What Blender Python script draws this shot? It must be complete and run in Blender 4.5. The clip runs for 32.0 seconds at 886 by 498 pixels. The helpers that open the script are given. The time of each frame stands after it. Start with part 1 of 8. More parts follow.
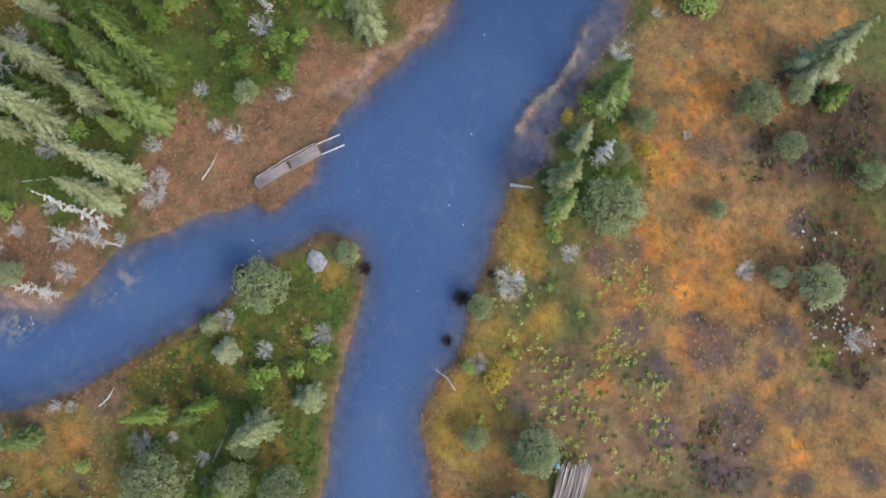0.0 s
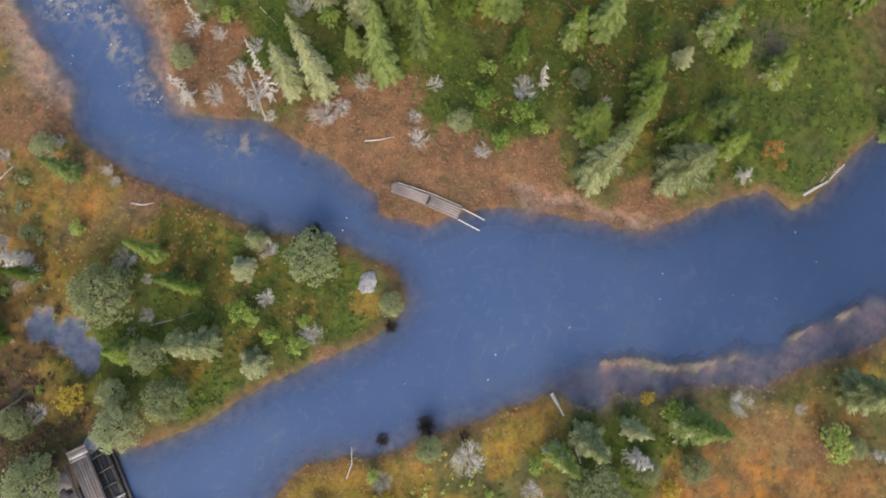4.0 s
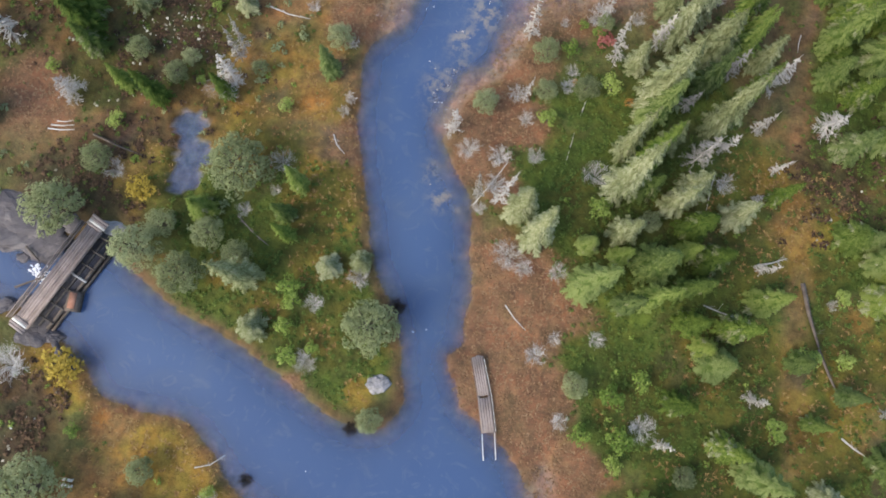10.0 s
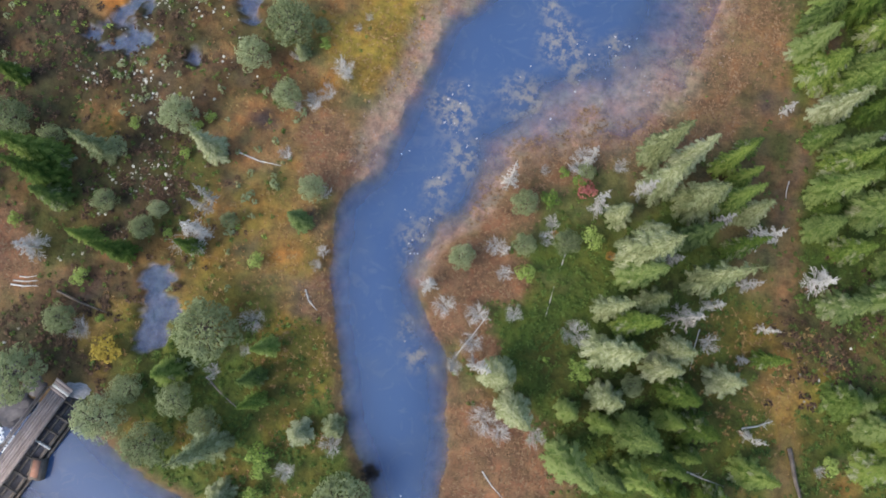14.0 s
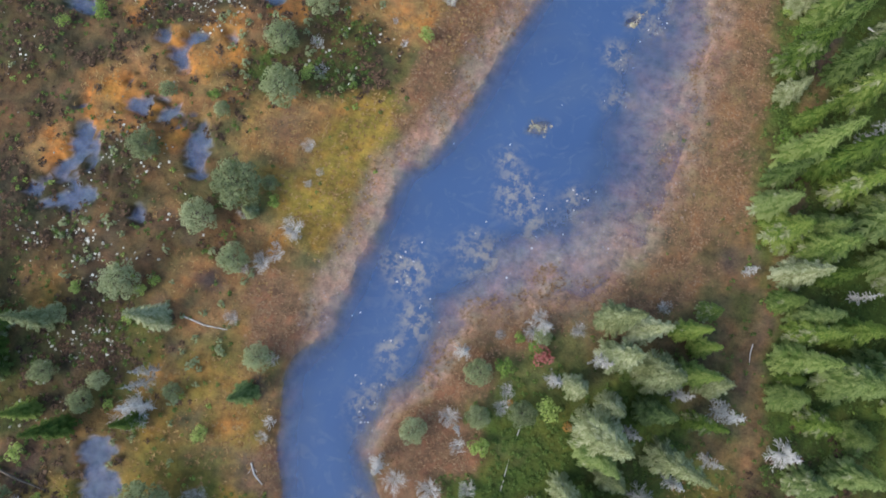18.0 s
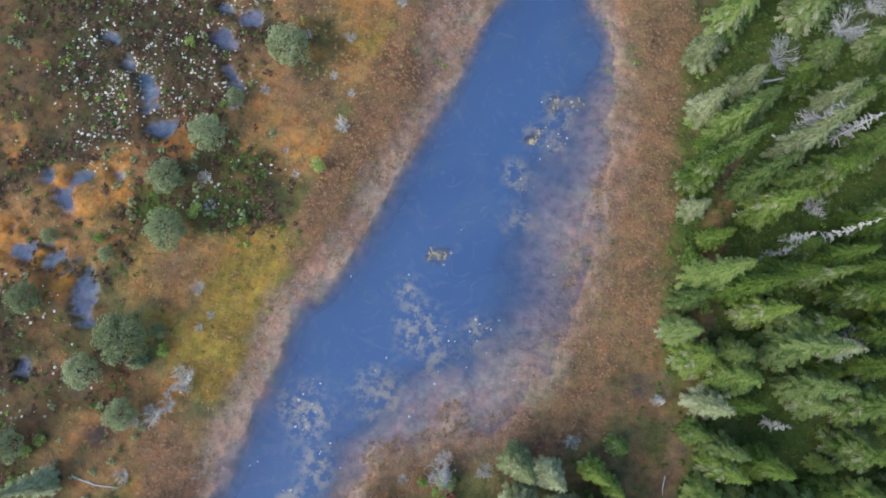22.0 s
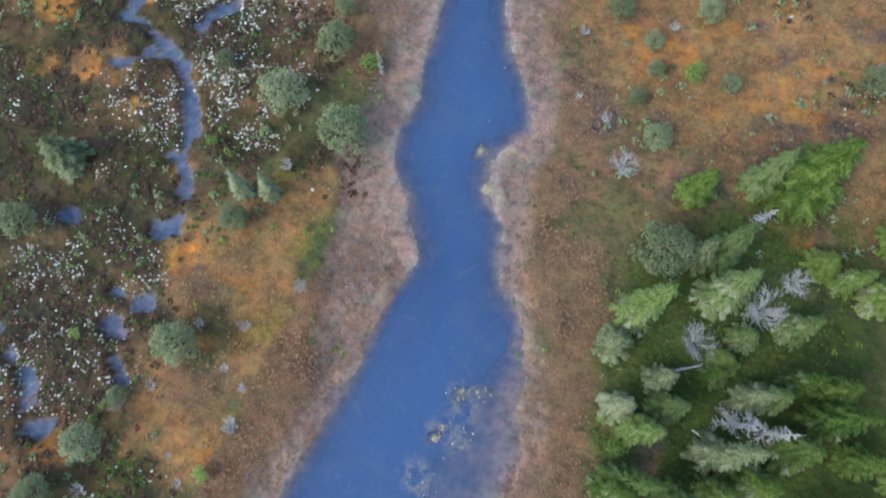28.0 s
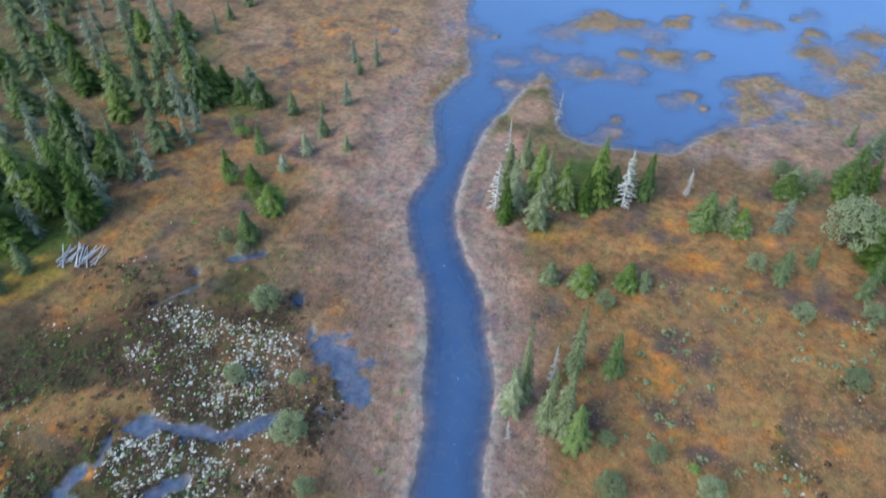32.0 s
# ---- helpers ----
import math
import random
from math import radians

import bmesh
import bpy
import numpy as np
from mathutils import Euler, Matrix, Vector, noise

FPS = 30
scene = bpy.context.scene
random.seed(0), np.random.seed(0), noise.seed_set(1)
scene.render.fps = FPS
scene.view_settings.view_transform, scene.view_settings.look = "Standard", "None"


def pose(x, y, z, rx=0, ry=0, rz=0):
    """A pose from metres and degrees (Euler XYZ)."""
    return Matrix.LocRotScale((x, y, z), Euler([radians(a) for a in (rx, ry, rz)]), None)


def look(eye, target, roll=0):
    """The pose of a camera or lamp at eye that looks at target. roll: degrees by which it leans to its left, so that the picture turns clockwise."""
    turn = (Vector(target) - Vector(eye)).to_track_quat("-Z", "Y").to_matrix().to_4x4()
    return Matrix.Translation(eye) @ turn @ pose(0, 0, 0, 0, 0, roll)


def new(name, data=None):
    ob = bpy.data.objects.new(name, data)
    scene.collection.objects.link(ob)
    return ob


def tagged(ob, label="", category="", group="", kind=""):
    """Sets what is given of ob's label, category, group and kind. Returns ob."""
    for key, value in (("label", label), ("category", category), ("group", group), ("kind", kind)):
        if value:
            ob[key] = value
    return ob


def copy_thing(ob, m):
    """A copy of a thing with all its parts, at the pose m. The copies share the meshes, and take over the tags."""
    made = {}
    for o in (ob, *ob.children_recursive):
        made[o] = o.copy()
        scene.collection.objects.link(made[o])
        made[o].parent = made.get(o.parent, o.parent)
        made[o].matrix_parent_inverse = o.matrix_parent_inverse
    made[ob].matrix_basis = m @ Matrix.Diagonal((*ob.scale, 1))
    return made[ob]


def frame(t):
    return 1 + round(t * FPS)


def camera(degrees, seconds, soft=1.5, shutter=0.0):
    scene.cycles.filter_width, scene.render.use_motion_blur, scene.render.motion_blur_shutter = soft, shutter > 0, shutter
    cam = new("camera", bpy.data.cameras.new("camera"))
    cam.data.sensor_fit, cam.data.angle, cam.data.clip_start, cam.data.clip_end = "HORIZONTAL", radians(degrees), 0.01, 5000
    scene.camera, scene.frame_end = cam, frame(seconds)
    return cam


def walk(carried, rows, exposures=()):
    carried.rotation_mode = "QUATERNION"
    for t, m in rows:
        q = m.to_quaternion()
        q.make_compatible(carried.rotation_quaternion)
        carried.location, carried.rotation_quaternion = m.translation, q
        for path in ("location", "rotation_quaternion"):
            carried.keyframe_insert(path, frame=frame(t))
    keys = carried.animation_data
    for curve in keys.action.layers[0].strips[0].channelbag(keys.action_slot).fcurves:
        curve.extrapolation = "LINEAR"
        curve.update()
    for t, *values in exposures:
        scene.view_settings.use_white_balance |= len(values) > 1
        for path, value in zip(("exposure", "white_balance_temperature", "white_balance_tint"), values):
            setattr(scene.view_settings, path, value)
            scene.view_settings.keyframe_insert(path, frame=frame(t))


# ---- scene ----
cam = camera(68.6, 32.0, soft=1.7, shutter=0.4)
PATH = [
    (0, (0.0, 0.0, 56.434), (0.252, 0.011, 54.45), -2.3),
    (0.5, (1.342, 0.104, 56.396), (1.593, 0.137, 54.412), -1.8),
    (1, (2.642, 0.344, 56.364), (2.888, 0.403, 54.38), -1.1),
    (1.5, (3.874, 0.688, 56.343), (4.113, 0.774, 54.359), -0.6),
    (2, (5.021, 1.174, 56.293), (5.246, 1.285, 54.309), -0.3),
    (2.5, (6.07, 1.763, 56.228), (6.281, 1.898, 54.244), -0.1),
    (3, (6.996, 2.421, 56.195), (7.191, 2.581, 54.211), 0.1),
    (3.5, (7.801, 3.127, 56.178), (7.979, 3.312, 54.195), 0.2),
    (4, (8.488, 3.86, 56.163), (8.647, 4.069, 54.18), 0.3),
    (4.5, (9.06, 4.599, 56.132), (9.197, 4.83, 54.151), 0.4),
    (5, (9.519, 5.322, 56.073), (9.633, 5.573, 54.092), 0.5),
    (5.5, (9.874, 6.09, 55.97), (9.963, 6.36, 53.99), 0.6),
    (6, (10.162, 6.942, 55.836), (10.222, 7.227, 53.857), 0.7),
    (6.5, (10.386, 7.887, 55.728), (10.417, 8.179, 53.75), 0.9),
    (7, (10.534, 8.958, 55.665), (10.534, 9.252, 53.687), 1.2),
    (7.5, (10.587, 10.12, 55.623), (10.558, 10.412, 53.645), 1.4),
    (8, (10.553, 11.352, 55.601), (10.5, 11.638, 53.622), 1.5),
    (8.5, (10.381, 12.615, 55.598), (10.306, 12.892, 53.618), 1.7),
    (9, (10.096, 13.883, 55.611), (10.001, 14.15, 53.631), 1.9),
    (9.5, (9.792, 15.217, 55.591), (9.688, 15.479, 53.611), 1.5),
    (10, (9.473, 16.633, 55.533), (9.365, 16.894, 53.553), 1.0),
    (10.5, (9.063, 18.166, 55.496), (8.955, 18.426, 53.516), 0.6),
    (11, (8.59, 19.836, 55.473), (8.481, 20.092, 53.493), 0.4),
    (11.5, (8.119, 21.583, 55.477), (8.011, 21.835, 53.496), 0.1),
    (12, (7.657, 23.382, 55.506), (7.55, 23.629, 53.524), -0.0),
    (12.5, (7.178, 25.202, 55.525), (7.072, 25.444, 53.543), -0.2),
    (13, (6.731, 27.005, 55.58), (6.627, 27.245, 53.597), -0.2),
    (13.5, (6.285, 28.796, 55.633), (6.181, 29.035, 53.65), -0.1),
    (14, (5.836, 30.602, 55.668), (5.734, 30.84, 53.684), 0.1),
    (14.5, (5.39, 32.401, 55.703), (5.289, 32.639, 53.72), 0.2),
    (15, (4.931, 34.184, 55.716), (4.83, 34.422, 53.733), 0.2),
    (15.5, (4.505, 35.948, 55.712), (4.403, 36.187, 53.729), 0.2),
    (16, (4.157, 37.689, 55.694), (4.055, 37.931, 53.711), 0.2),
    (16.5, (3.933, 39.405, 55.667), (3.829, 39.651, 53.684), 0.3),
    (17, (3.878, 41.093, 55.633), (3.773, 41.346, 53.652), 0.6),
    (17.5, (3.958, 42.788, 55.599), (3.851, 43.046, 53.618), 0.7),
    (18, (4.174, 44.523, 55.564), (4.066, 44.786, 53.584), 0.7),
    (18.5, (4.461, 46.26, 55.541), (4.352, 46.524, 53.561), 0.5),
    (19, (4.788, 47.97, 55.53), (4.678, 48.238, 53.551), 0.5),
    (19.5, (5.186, 49.64, 55.509), (5.079, 49.91, 53.53), 0.6),
    (20, (5.639, 51.288, 55.471), (5.537, 51.563, 53.493), 0.5),
    (20.5, (6.115, 52.928, 55.416), (6.016, 53.206, 53.438), 0.6),
    (21, (6.626, 54.552, 55.375), (6.527, 54.834, 53.397), 0.9),
    (21.5, (7.152, 56.17, 55.32), (7.053, 56.456, 53.343), 1.2),
    (22, (7.692, 57.778, 55.251), (7.593, 58.068, 53.275), 1.4),
    (22.5, (8.221, 59.395, 55.184), (8.122, 59.69, 53.209), 1.6),
    (23, (8.732, 61.028, 55.137), (8.633, 61.327, 53.162), 1.8),
    (23.5, (9.226, 62.697, 55.13), (9.126, 63.001, 53.156), 1.9),
    (24, (9.612, 64.376, 55.186), (9.511, 64.68, 53.212), 1.6),
    (24.5, (9.92, 66.121, 55.274), (9.817, 66.424, 53.3), 1.3),
    (25, (10.116, 67.856, 55.363), (10.013, 68.155, 53.388), 0.9),
    (25.5, (10.213, 69.575, 55.442), (10.108, 69.87, 53.467), 0.5),
    (26, (10.221, 71.269, 55.503), (10.114, 71.568, 53.529), 0.2),
    (26.5, (10.152, 72.93, 55.536), (10.038, 73.245, 53.565), -0.0),
    (27, (10.019, 74.551, 55.532), (9.893, 74.901, 53.567), -0.0),
    (27.5, (9.775, 76.311, 55.56), (9.622, 76.741, 53.613), 0.0),
    (28, (9.516, 77.998, 55.614), (9.331, 78.52, 53.692), 0.1),
    (28.5, (9.254, 79.646, 55.666), (9.036, 80.265, 53.776), 0.1),
    (29, (8.969, 81.306, 55.691), (8.716, 82.027, 53.843), 0.1),
    (29.5, (8.649, 83.015, 55.697), (8.361, 83.839, 53.898), 0.1),
    (30, (8.329, 84.768, 55.694), (8.007, 85.693, 53.95), 0.2),
    (30.5, (8.011, 86.518, 55.716), (7.655, 87.545, 54.037), 0.2),
    (31, (7.689, 88.307, 55.73), (7.296, 89.438, 54.128), 0.3),
    (31.5, (7.356, 90.146, 55.759), (6.925, 91.389, 54.253), 0.3),
    (32, (7.007, 91.997, 55.791), (6.538, 93.348, 54.394), 0.3),
]
EXPOSURES = [(0, 1.16, 6727, 9), (3, 1.16, 6934, 11), (5, 1.24, 8590, 12), (8, 1.26, 7659, 11), (11, 1.28, 6986, 10), (16, 1.21, 6572, 8), (21, 1.13, 6210, 7), (27, 1.09, 5951, 6), (30, 1.06, 5537, 5), (32, 1.06, 5589, 3)]
walk(cam, [(t, look(eye, target, roll)) for t, eye, target, roll in PATH], EXPOSURES)

# ---- light ----
world = bpy.data.worlds.new("world")
scene.world = world
world.use_nodes = True
wn, wl = world.node_tree.nodes, world.node_tree.links
sky = wn.new("ShaderNodeTexSky")
sky.sky_type = "NISHITA"
sky.sun_disc = False
sky.sun_elevation, sky.sun_rotation = radians(41), radians(218)
sky.air_density, sky.dust_density, sky.ozone_density = 1.0, 2.0, 1.5
wn["Background"].inputs[1].default_value = 0.15
wl.new(sky.outputs[0], wn["Background"].inputs[0])
sun = new("sun", bpy.data.lights.new("sun", "SUN"))
sun.data.energy, sun.data.angle, sun.data.color = 0.9, radians(26), (1.0, 0.93, 0.84)
# the sky's rotation runs from +y towards +x
sun.matrix_world = look((0, 0, 0), (-math.sin(radians(218)) * math.cos(radians(41)), -math.cos(radians(218)) * math.cos(radians(41)), -math.sin(radians(41))))
sun.location = (0, 0, 200)

# ---- materials ----
def nodes_of(name):
    m = bpy.data.materials.new(name)
    m.use_nodes = True
    t = m.node_tree
    return m, t.nodes, t.links, t.nodes["Principled BSDF"]


def noise_node(n, l, scale, detail=4.0, rough=0.6, vec=None):
    t = n.new("ShaderNodeTexNoise")
    t.inputs["Scale"].default_value = scale
    t.inputs["Detail"].default_value = detail
    t.inputs["Roughness"].default_value = rough
    if vec is None:
        vec = n.new("ShaderNodeTexCoord").outputs["Object"]
    l.new(vec, t.inputs["Vector"])
    return t.outputs["Fac"]


def ramp(n, l, fac, stops):
    r = n.new("ShaderNodeValToRGB")
    el = r.color_ramp.elements
    while len(el) < len(stops):
        el.new(0.5)
    for e, (p, c) in zip(el, stops):
        e.position, e.color = p, (*c, 1)
    l.new(fac, r.inputs[0])
    return r.outputs[0]


def mixed(n, l, fac, a, b, mode="MIX"):
    m = n.new("ShaderNodeMix")
    m.data_type, m.blend_type = "RGBA", mode
    for sock, v in ((m.inputs[0], fac), (m.inputs[6], a), (m.inputs[7], b)):
        if isinstance(v, (int, float)):
            sock.default_value = v
        elif isinstance(v, tuple):
            sock.default_value = (*v, 1)
        else:
            l.new(v, sock)
    return m.outputs[2]


def bumped(n, l, bsdf, height, strength, distance):
    b = n.new("ShaderNodeBump")
    b.inputs["Strength"].default_value, b.inputs["Distance"].default_value = strength, distance
    l.new(height, b.inputs["Height"])
    l.new(b.outputs[0], bsdf.inputs["Normal"])


def two_tone(name, dark, mid, light, scale=3.0, fine=25.0, rough=0.85, bump=0.3, dist=0.02, island=0.0, obj=0.0, spec=0.3, thin=0.0, grey=None):
    """A matt natural surface: three tones by coarse and fine noise, with a shift for each island or object."""
    m, n, l, b = nodes_of(name)
    big, small = noise_node(n, l, scale), noise_node(n, l, fine, 3.0)
    mx = n.new("ShaderNodeMath")
    mx.operation = "MULTIPLY_ADD"
    l.new(small, mx.inputs[0])
    mx.inputs[1].default_value = 0.45
    half = n.new("ShaderNodeMath")
    half.operation = "MULTIPLY_ADD"
    l.new(big, half.inputs[0])
    half.inputs[1].default_value, half.inputs[2].default_value = 0.55, 0.0
    l.new(half.outputs[0], mx.inputs[2])
    fac = mx.outputs[0]
    for k, g in ((island, "Random Per Island"), (obj, "Random")):
        if not k:
            continue
        g = n.new("ShaderNodeNewGeometry" if k is island else "ShaderNodeObjectInfo").outputs[g]
        add = n.new("ShaderNodeMath")
        add.operation = "MULTIPLY_ADD"
        l.new(g, add.inputs[0])
        add.inputs[1].default_value = k
        sub = n.new("ShaderNodeMath")
        sub.operation = "SUBTRACT"
        l.new(fac, sub.inputs[0])
        sub.inputs[1].default_value = k / 2
        l.new(sub.outputs[0], add.inputs[2])
        fac = add.outputs[0]
    colour = ramp(n, l, fac, [(0.28, dark), (0.5, mid), (0.72, light)])
    if grey:
        pick = n.new("ShaderNodeMath")
        pick.operation = "MULTIPLY"
        pick.inputs[1].default_value = 7.31
        l.new(n.new("ShaderNodeObjectInfo").outputs["Random"], pick.inputs[0])
        rest = n.new("ShaderNodeMath")
        rest.operation = "FRACT"
        l.new(pick.outputs[0], rest.inputs[0])
        colour = mixed(n, l, ramp(n, l, rest.outputs[0], [(0.4, (0, 0, 0)), (1.0, (0.38, 0.38, 0.38))]), colour, mixed(n, l, fac, tuple(q * 0.6 for q in grey), tuple(q * 1.4 for q in grey)))
    l.new(colour, b.inputs["Base Color"])
    b.inputs["Roughness"].default_value = rough
    b.inputs["Specular IOR Level"].default_value = spec
    if thin:
        tr, mix = n.new("ShaderNodeBsdfTranslucent"), n.new("ShaderNodeMixShader")
        l.new(b.inputs["Base Color"].links[0].from_socket, tr.inputs[0])
        mix.inputs[0].default_value = thin
        l.new(b.outputs[0], mix.inputs[1])
        l.new(tr.outputs[0], mix.inputs[2])
        l.new(mix.outputs[0], n["Material Output"].inputs[0])
    if bump:
        bumped(n, l, b, small, bump, dist)
    return m


def soil_material():
    m, n, l, b = nodes_of("bog_ground")
    at = n.new("ShaderNodeAttribute")
    at.attribute_name = "soil"
    big, mid, small = noise_node(n, l, 0.22, 6.0, 0.62), noise_node(n, l, 1.1, 6.0, 0.68), noise_node(n, l, 7.0, 4.0, 0.7)
    hue = noise_node(n, l, 0.5, 4.0, 0.6)
    c = mixed(n, l, 1.0, at.outputs["Color"], ramp(n, l, big, [(0.3, (0.66, 0.68, 0.72)), (0.5, (1.0, 1.0, 1.0)), (0.7, (1.3, 1.26, 1.18))]), "MULTIPLY")
    c = mixed(n, l, 1.0, c, ramp(n, l, mid, [(0.32, (0.55, 0.57, 0.6)), (0.5, (1.0, 1.0, 1.0)), (0.68, (1.4, 1.36, 1.3))]), "MULTIPLY")
    c = mixed(n, l, 0.55, c, ramp(n, l, hue, [(0.36, (0.84, 1.08, 0.95)), (0.5, (1.0, 1.0, 1.0)), (0.64, (1.22, 0.94, 0.88))]), "MULTIPLY")
    c = mixed(n, l, 0.38, c, ramp(n, l, small, [(0.3, (0.5, 0.5, 0.5)), (0.5, (1.0, 1.0, 1.0)), (0.7, (1.5, 1.5, 1.45))]), "MULTIPLY")
    l.new(c, b.inputs["Base Color"])
    b.inputs["Roughness"].default_value = 0.9
    b.inputs["Specular IOR Level"].default_value = 0.2
    bumped(n, l, b, mid, 0.7, 0.25)
    return m


def water_material():
    """Dark peat water that lets the bed show where it is shallow, with faint streaks, drifting weed and a painted sky
    reflection far off.
    """
    m, n, l, b = nodes_of("river_water")
    co = n.new("ShaderNodeTexCoord").outputs["Object"]
    big, fine, lace = noise_node(n, l, 0.06, 3.0, 0.6, co), noise_node(n, l, 0.9, 4.0, 0.6, co), noise_node(n, l, 1.0, 7.0, 0.7, co)
    tone = ramp(n, l, big, [(0.35, (0.040, 0.080, 0.176)), (0.65, (0.054, 0.100, 0.202))])
    streak = n.new("ShaderNodeTexNoise")
    streak.inputs["Scale"].default_value, streak.inputs["Detail"].default_value, streak.inputs["Distortion"].default_value = 0.16, 6.0, 1.6
    l.new(co, streak.inputs["Vector"])
    tone = mixed(n, l, ramp(n, l, streak.outputs["Fac"], [(0.50, (0, 0, 0)), (0.72, (0.4, 0.4, 0.4))]), tone, (0.080, 0.118, 0.190))
    swirl = n.new("ShaderNodeTexNoise")
    swirl.inputs["Scale"].default_value, swirl.inputs["Detail"].default_value, swirl.inputs["Distortion"].default_value = 0.42, 8.0, 3.2
    l.new(co, swirl.inputs["Vector"])
    tone = mixed(n, l, ramp(n, l, swirl.outputs["Fac"], [(0.55, (0, 0, 0)), (0.70, (0.32, 0.32, 0.32))]), tone, (0.125, 0.155, 0.215))
    # far river and lake: sky reflection painted into the base colour
    sky_sheen = n.new("ShaderNodeAttribute")
    sky_sheen.attribute_name = "sky_sheen"
    tone = mixed(n, l, sky_sheen.outputs["Fac"], tone, (0.115, 0.205, 0.39))
    # the tone darkens eastward along the southern reach
    east_tone = n.new("ShaderNodeAttribute")
    east_tone.attribute_name = "east_tone"
    tone = mixed(n, l, east_tone.outputs["Fac"], tone, (0.020, 0.045, 0.105))
    weed = n.new("ShaderNodeAttribute")
    weed.attribute_name = "weed"
    mul = n.new("ShaderNodeMath")
    mul.operation = "MULTIPLY"
    l.new(ramp(n, l, lace, [(0.45, (0, 0, 0)), (0.58, (0.85, 0.85, 0.85))]), mul.inputs[0])
    l.new(weed.outputs["Fac"], mul.inputs[1])
    l.new(mixed(n, l, mul.outputs[0], tone, (0.26, 0.24, 0.215)), b.inputs["Base Color"])
    b.inputs["Roughness"].default_value = 0.10
    b.inputs["IOR"].default_value = 1.5
    at = n.new("ShaderNodeAttribute")
    at.attribute_name = "depth"
    l.new(at.outputs["Fac"], b.inputs["Alpha"])
    bumped(n, l, b, fine, 0.06, 0.05)
    return m


SOIL, WATER = soil_material(), water_material()
NEEDLES = two_tone("spruce_needles", (0.042, 0.088, 0.012), (0.092, 0.168, 0.024), (0.180, 0.270, 0.054), 1.5, 6.0, 0.8, 0, island=0.25, obj=0.42, thin=0.42, grey=(0.090, 0.124, 0.066))
# lighter new growth, which also paints the lit look of the crown tops
NEEDLE_TIPS = two_tone("lit_spruce_shoots", (0.066, 0.110, 0.016), (0.138, 0.204, 0.034), (0.250, 0.315, 0.078), 1.5, 6.0, 0.8, 0, island=0.28, obj=0.42, thin=0.42, grey=(0.16, 0.20, 0.12))
PALE = two_tone("lichen_needles", (0.115, 0.138, 0.056), (0.215, 0.245, 0.115), (0.37, 0.39, 0.235), 1.5, 6.0, 0.85, 0, island=0.3, obj=0.26, thin=0.3)
PINE = two_tone("pine_needles", (0.150, 0.182, 0.086), (0.255, 0.298, 0.145), (0.35, 0.39, 0.215), 1.2, 5.0, 0.85, 0, island=0.14, obj=0.3, thin=0.42)
LEAF = two_tone("shrub_leaves", (0.09, 0.16, 0.025), (0.20, 0.29, 0.055), (0.33, 0.41, 0.11), 2.0, 6.0, 0.7, 0, island=0.25, obj=0.35, thin=0.3)
GOLD = two_tone("yellow_leaves", (0.20, 0.15, 0.02), (0.38, 0.28, 0.04), (0.50, 0.40, 0.08), 2.0, 14.0, 0.75, 0, island=0.3, thin=0.3)
AMBER = two_tone("orange_leaves", (0.24, 0.11, 0.025), (0.40, 0.20, 0.05), (0.50, 0.29, 0.09), 2.0, 14.0, 0.75, 0, island=0.3, thin=0.3)
RUST = two_tone("red_leaves", (0.24, 0.06, 0.05), (0.38, 0.13, 0.11), (0.48, 0.24, 0.2), 2.0, 14.0, 0.75, 0, island=0.3, thin=0.3)
BARK = two_tone("bark", (0.05, 0.04, 0.03), (0.11, 0.09, 0.07), (0.2, 0.17, 0.14), 4.0, 30.0, 0.9, 0.5)
GREYWOOD = two_tone("dead_grey_wood", (0.34, 0.325, 0.30), (0.52, 0.505, 0.475), (0.70, 0.69, 0.66), 3.0, 20.0, 0.85, 0.3, obj=0.25)
PLANK = two_tone("weathered_planks", (0.15, 0.118, 0.105), (0.235, 0.195, 0.180), (0.33, 0.285, 0.27), 1.1, 16.0, 0.85, 0.4, obj=0.10)
BEAM = two_tone("old_beam", (0.05, 0.042, 0.035), (0.12, 0.10, 0.085), (0.22, 0.19, 0.16), 2.0, 18.0, 0.9, 0.5)
STONE = two_tone("lichened_stone", (0.10, 0.10, 0.10), (0.26, 0.26, 0.27), (0.42, 0.42, 0.42), 1.2, 9.0, 0.9, 0.8, 0.05)
DARKROCK = two_tone("wet_dark_rock", (0.035, 0.032, 0.036), (0.085, 0.078, 0.085), (0.16, 0.15, 0.15), 0.8, 7.0, 0.6, 0.8, 0.08)
FOAM = two_tone("white_water", (0.45, 0.5, 0.56), (0.72, 0.75, 0.78), (0.85, 0.86, 0.88), 2.0, 9.0, 0.5, 0.6, 0.05)
RUSTY = two_tone("rusty_plate", (0.18, 0.08, 0.05), (0.30, 0.15, 0.10), (0.40, 0.23, 0.17), 2.0, 14.0, 0.8, 0.3)
SEDGE_M = two_tone("dry_sedge", (0.122, 0.070, 0.036), (0.207, 0.124, 0.066), (0.30, 0.198, 0.116), 0.5, 3.0, 0.9, 0, island=0.36)
GRASS_M = two_tone("bog_grass", (0.15, 0.08, 0.032), (0.25, 0.145, 0.058), (0.33, 0.23, 0.095), 0.4, 3.0, 0.9, 0, island=0.5)
HEATH_M = two_tone("heather", (0.026, 0.016, 0.009), (0.062, 0.036, 0.020), (0.130, 0.080, 0.045), 0.35, 2.0, 0.9, 0, island=0.55)
LICHEN_M = two_tone("reindeer_lichen", (0.19, 0.18, 0.135), (0.34, 0.325, 0.26), (0.56, 0.55, 0.48), 2.0, 10.0, 0.95, 0, island=0.6)
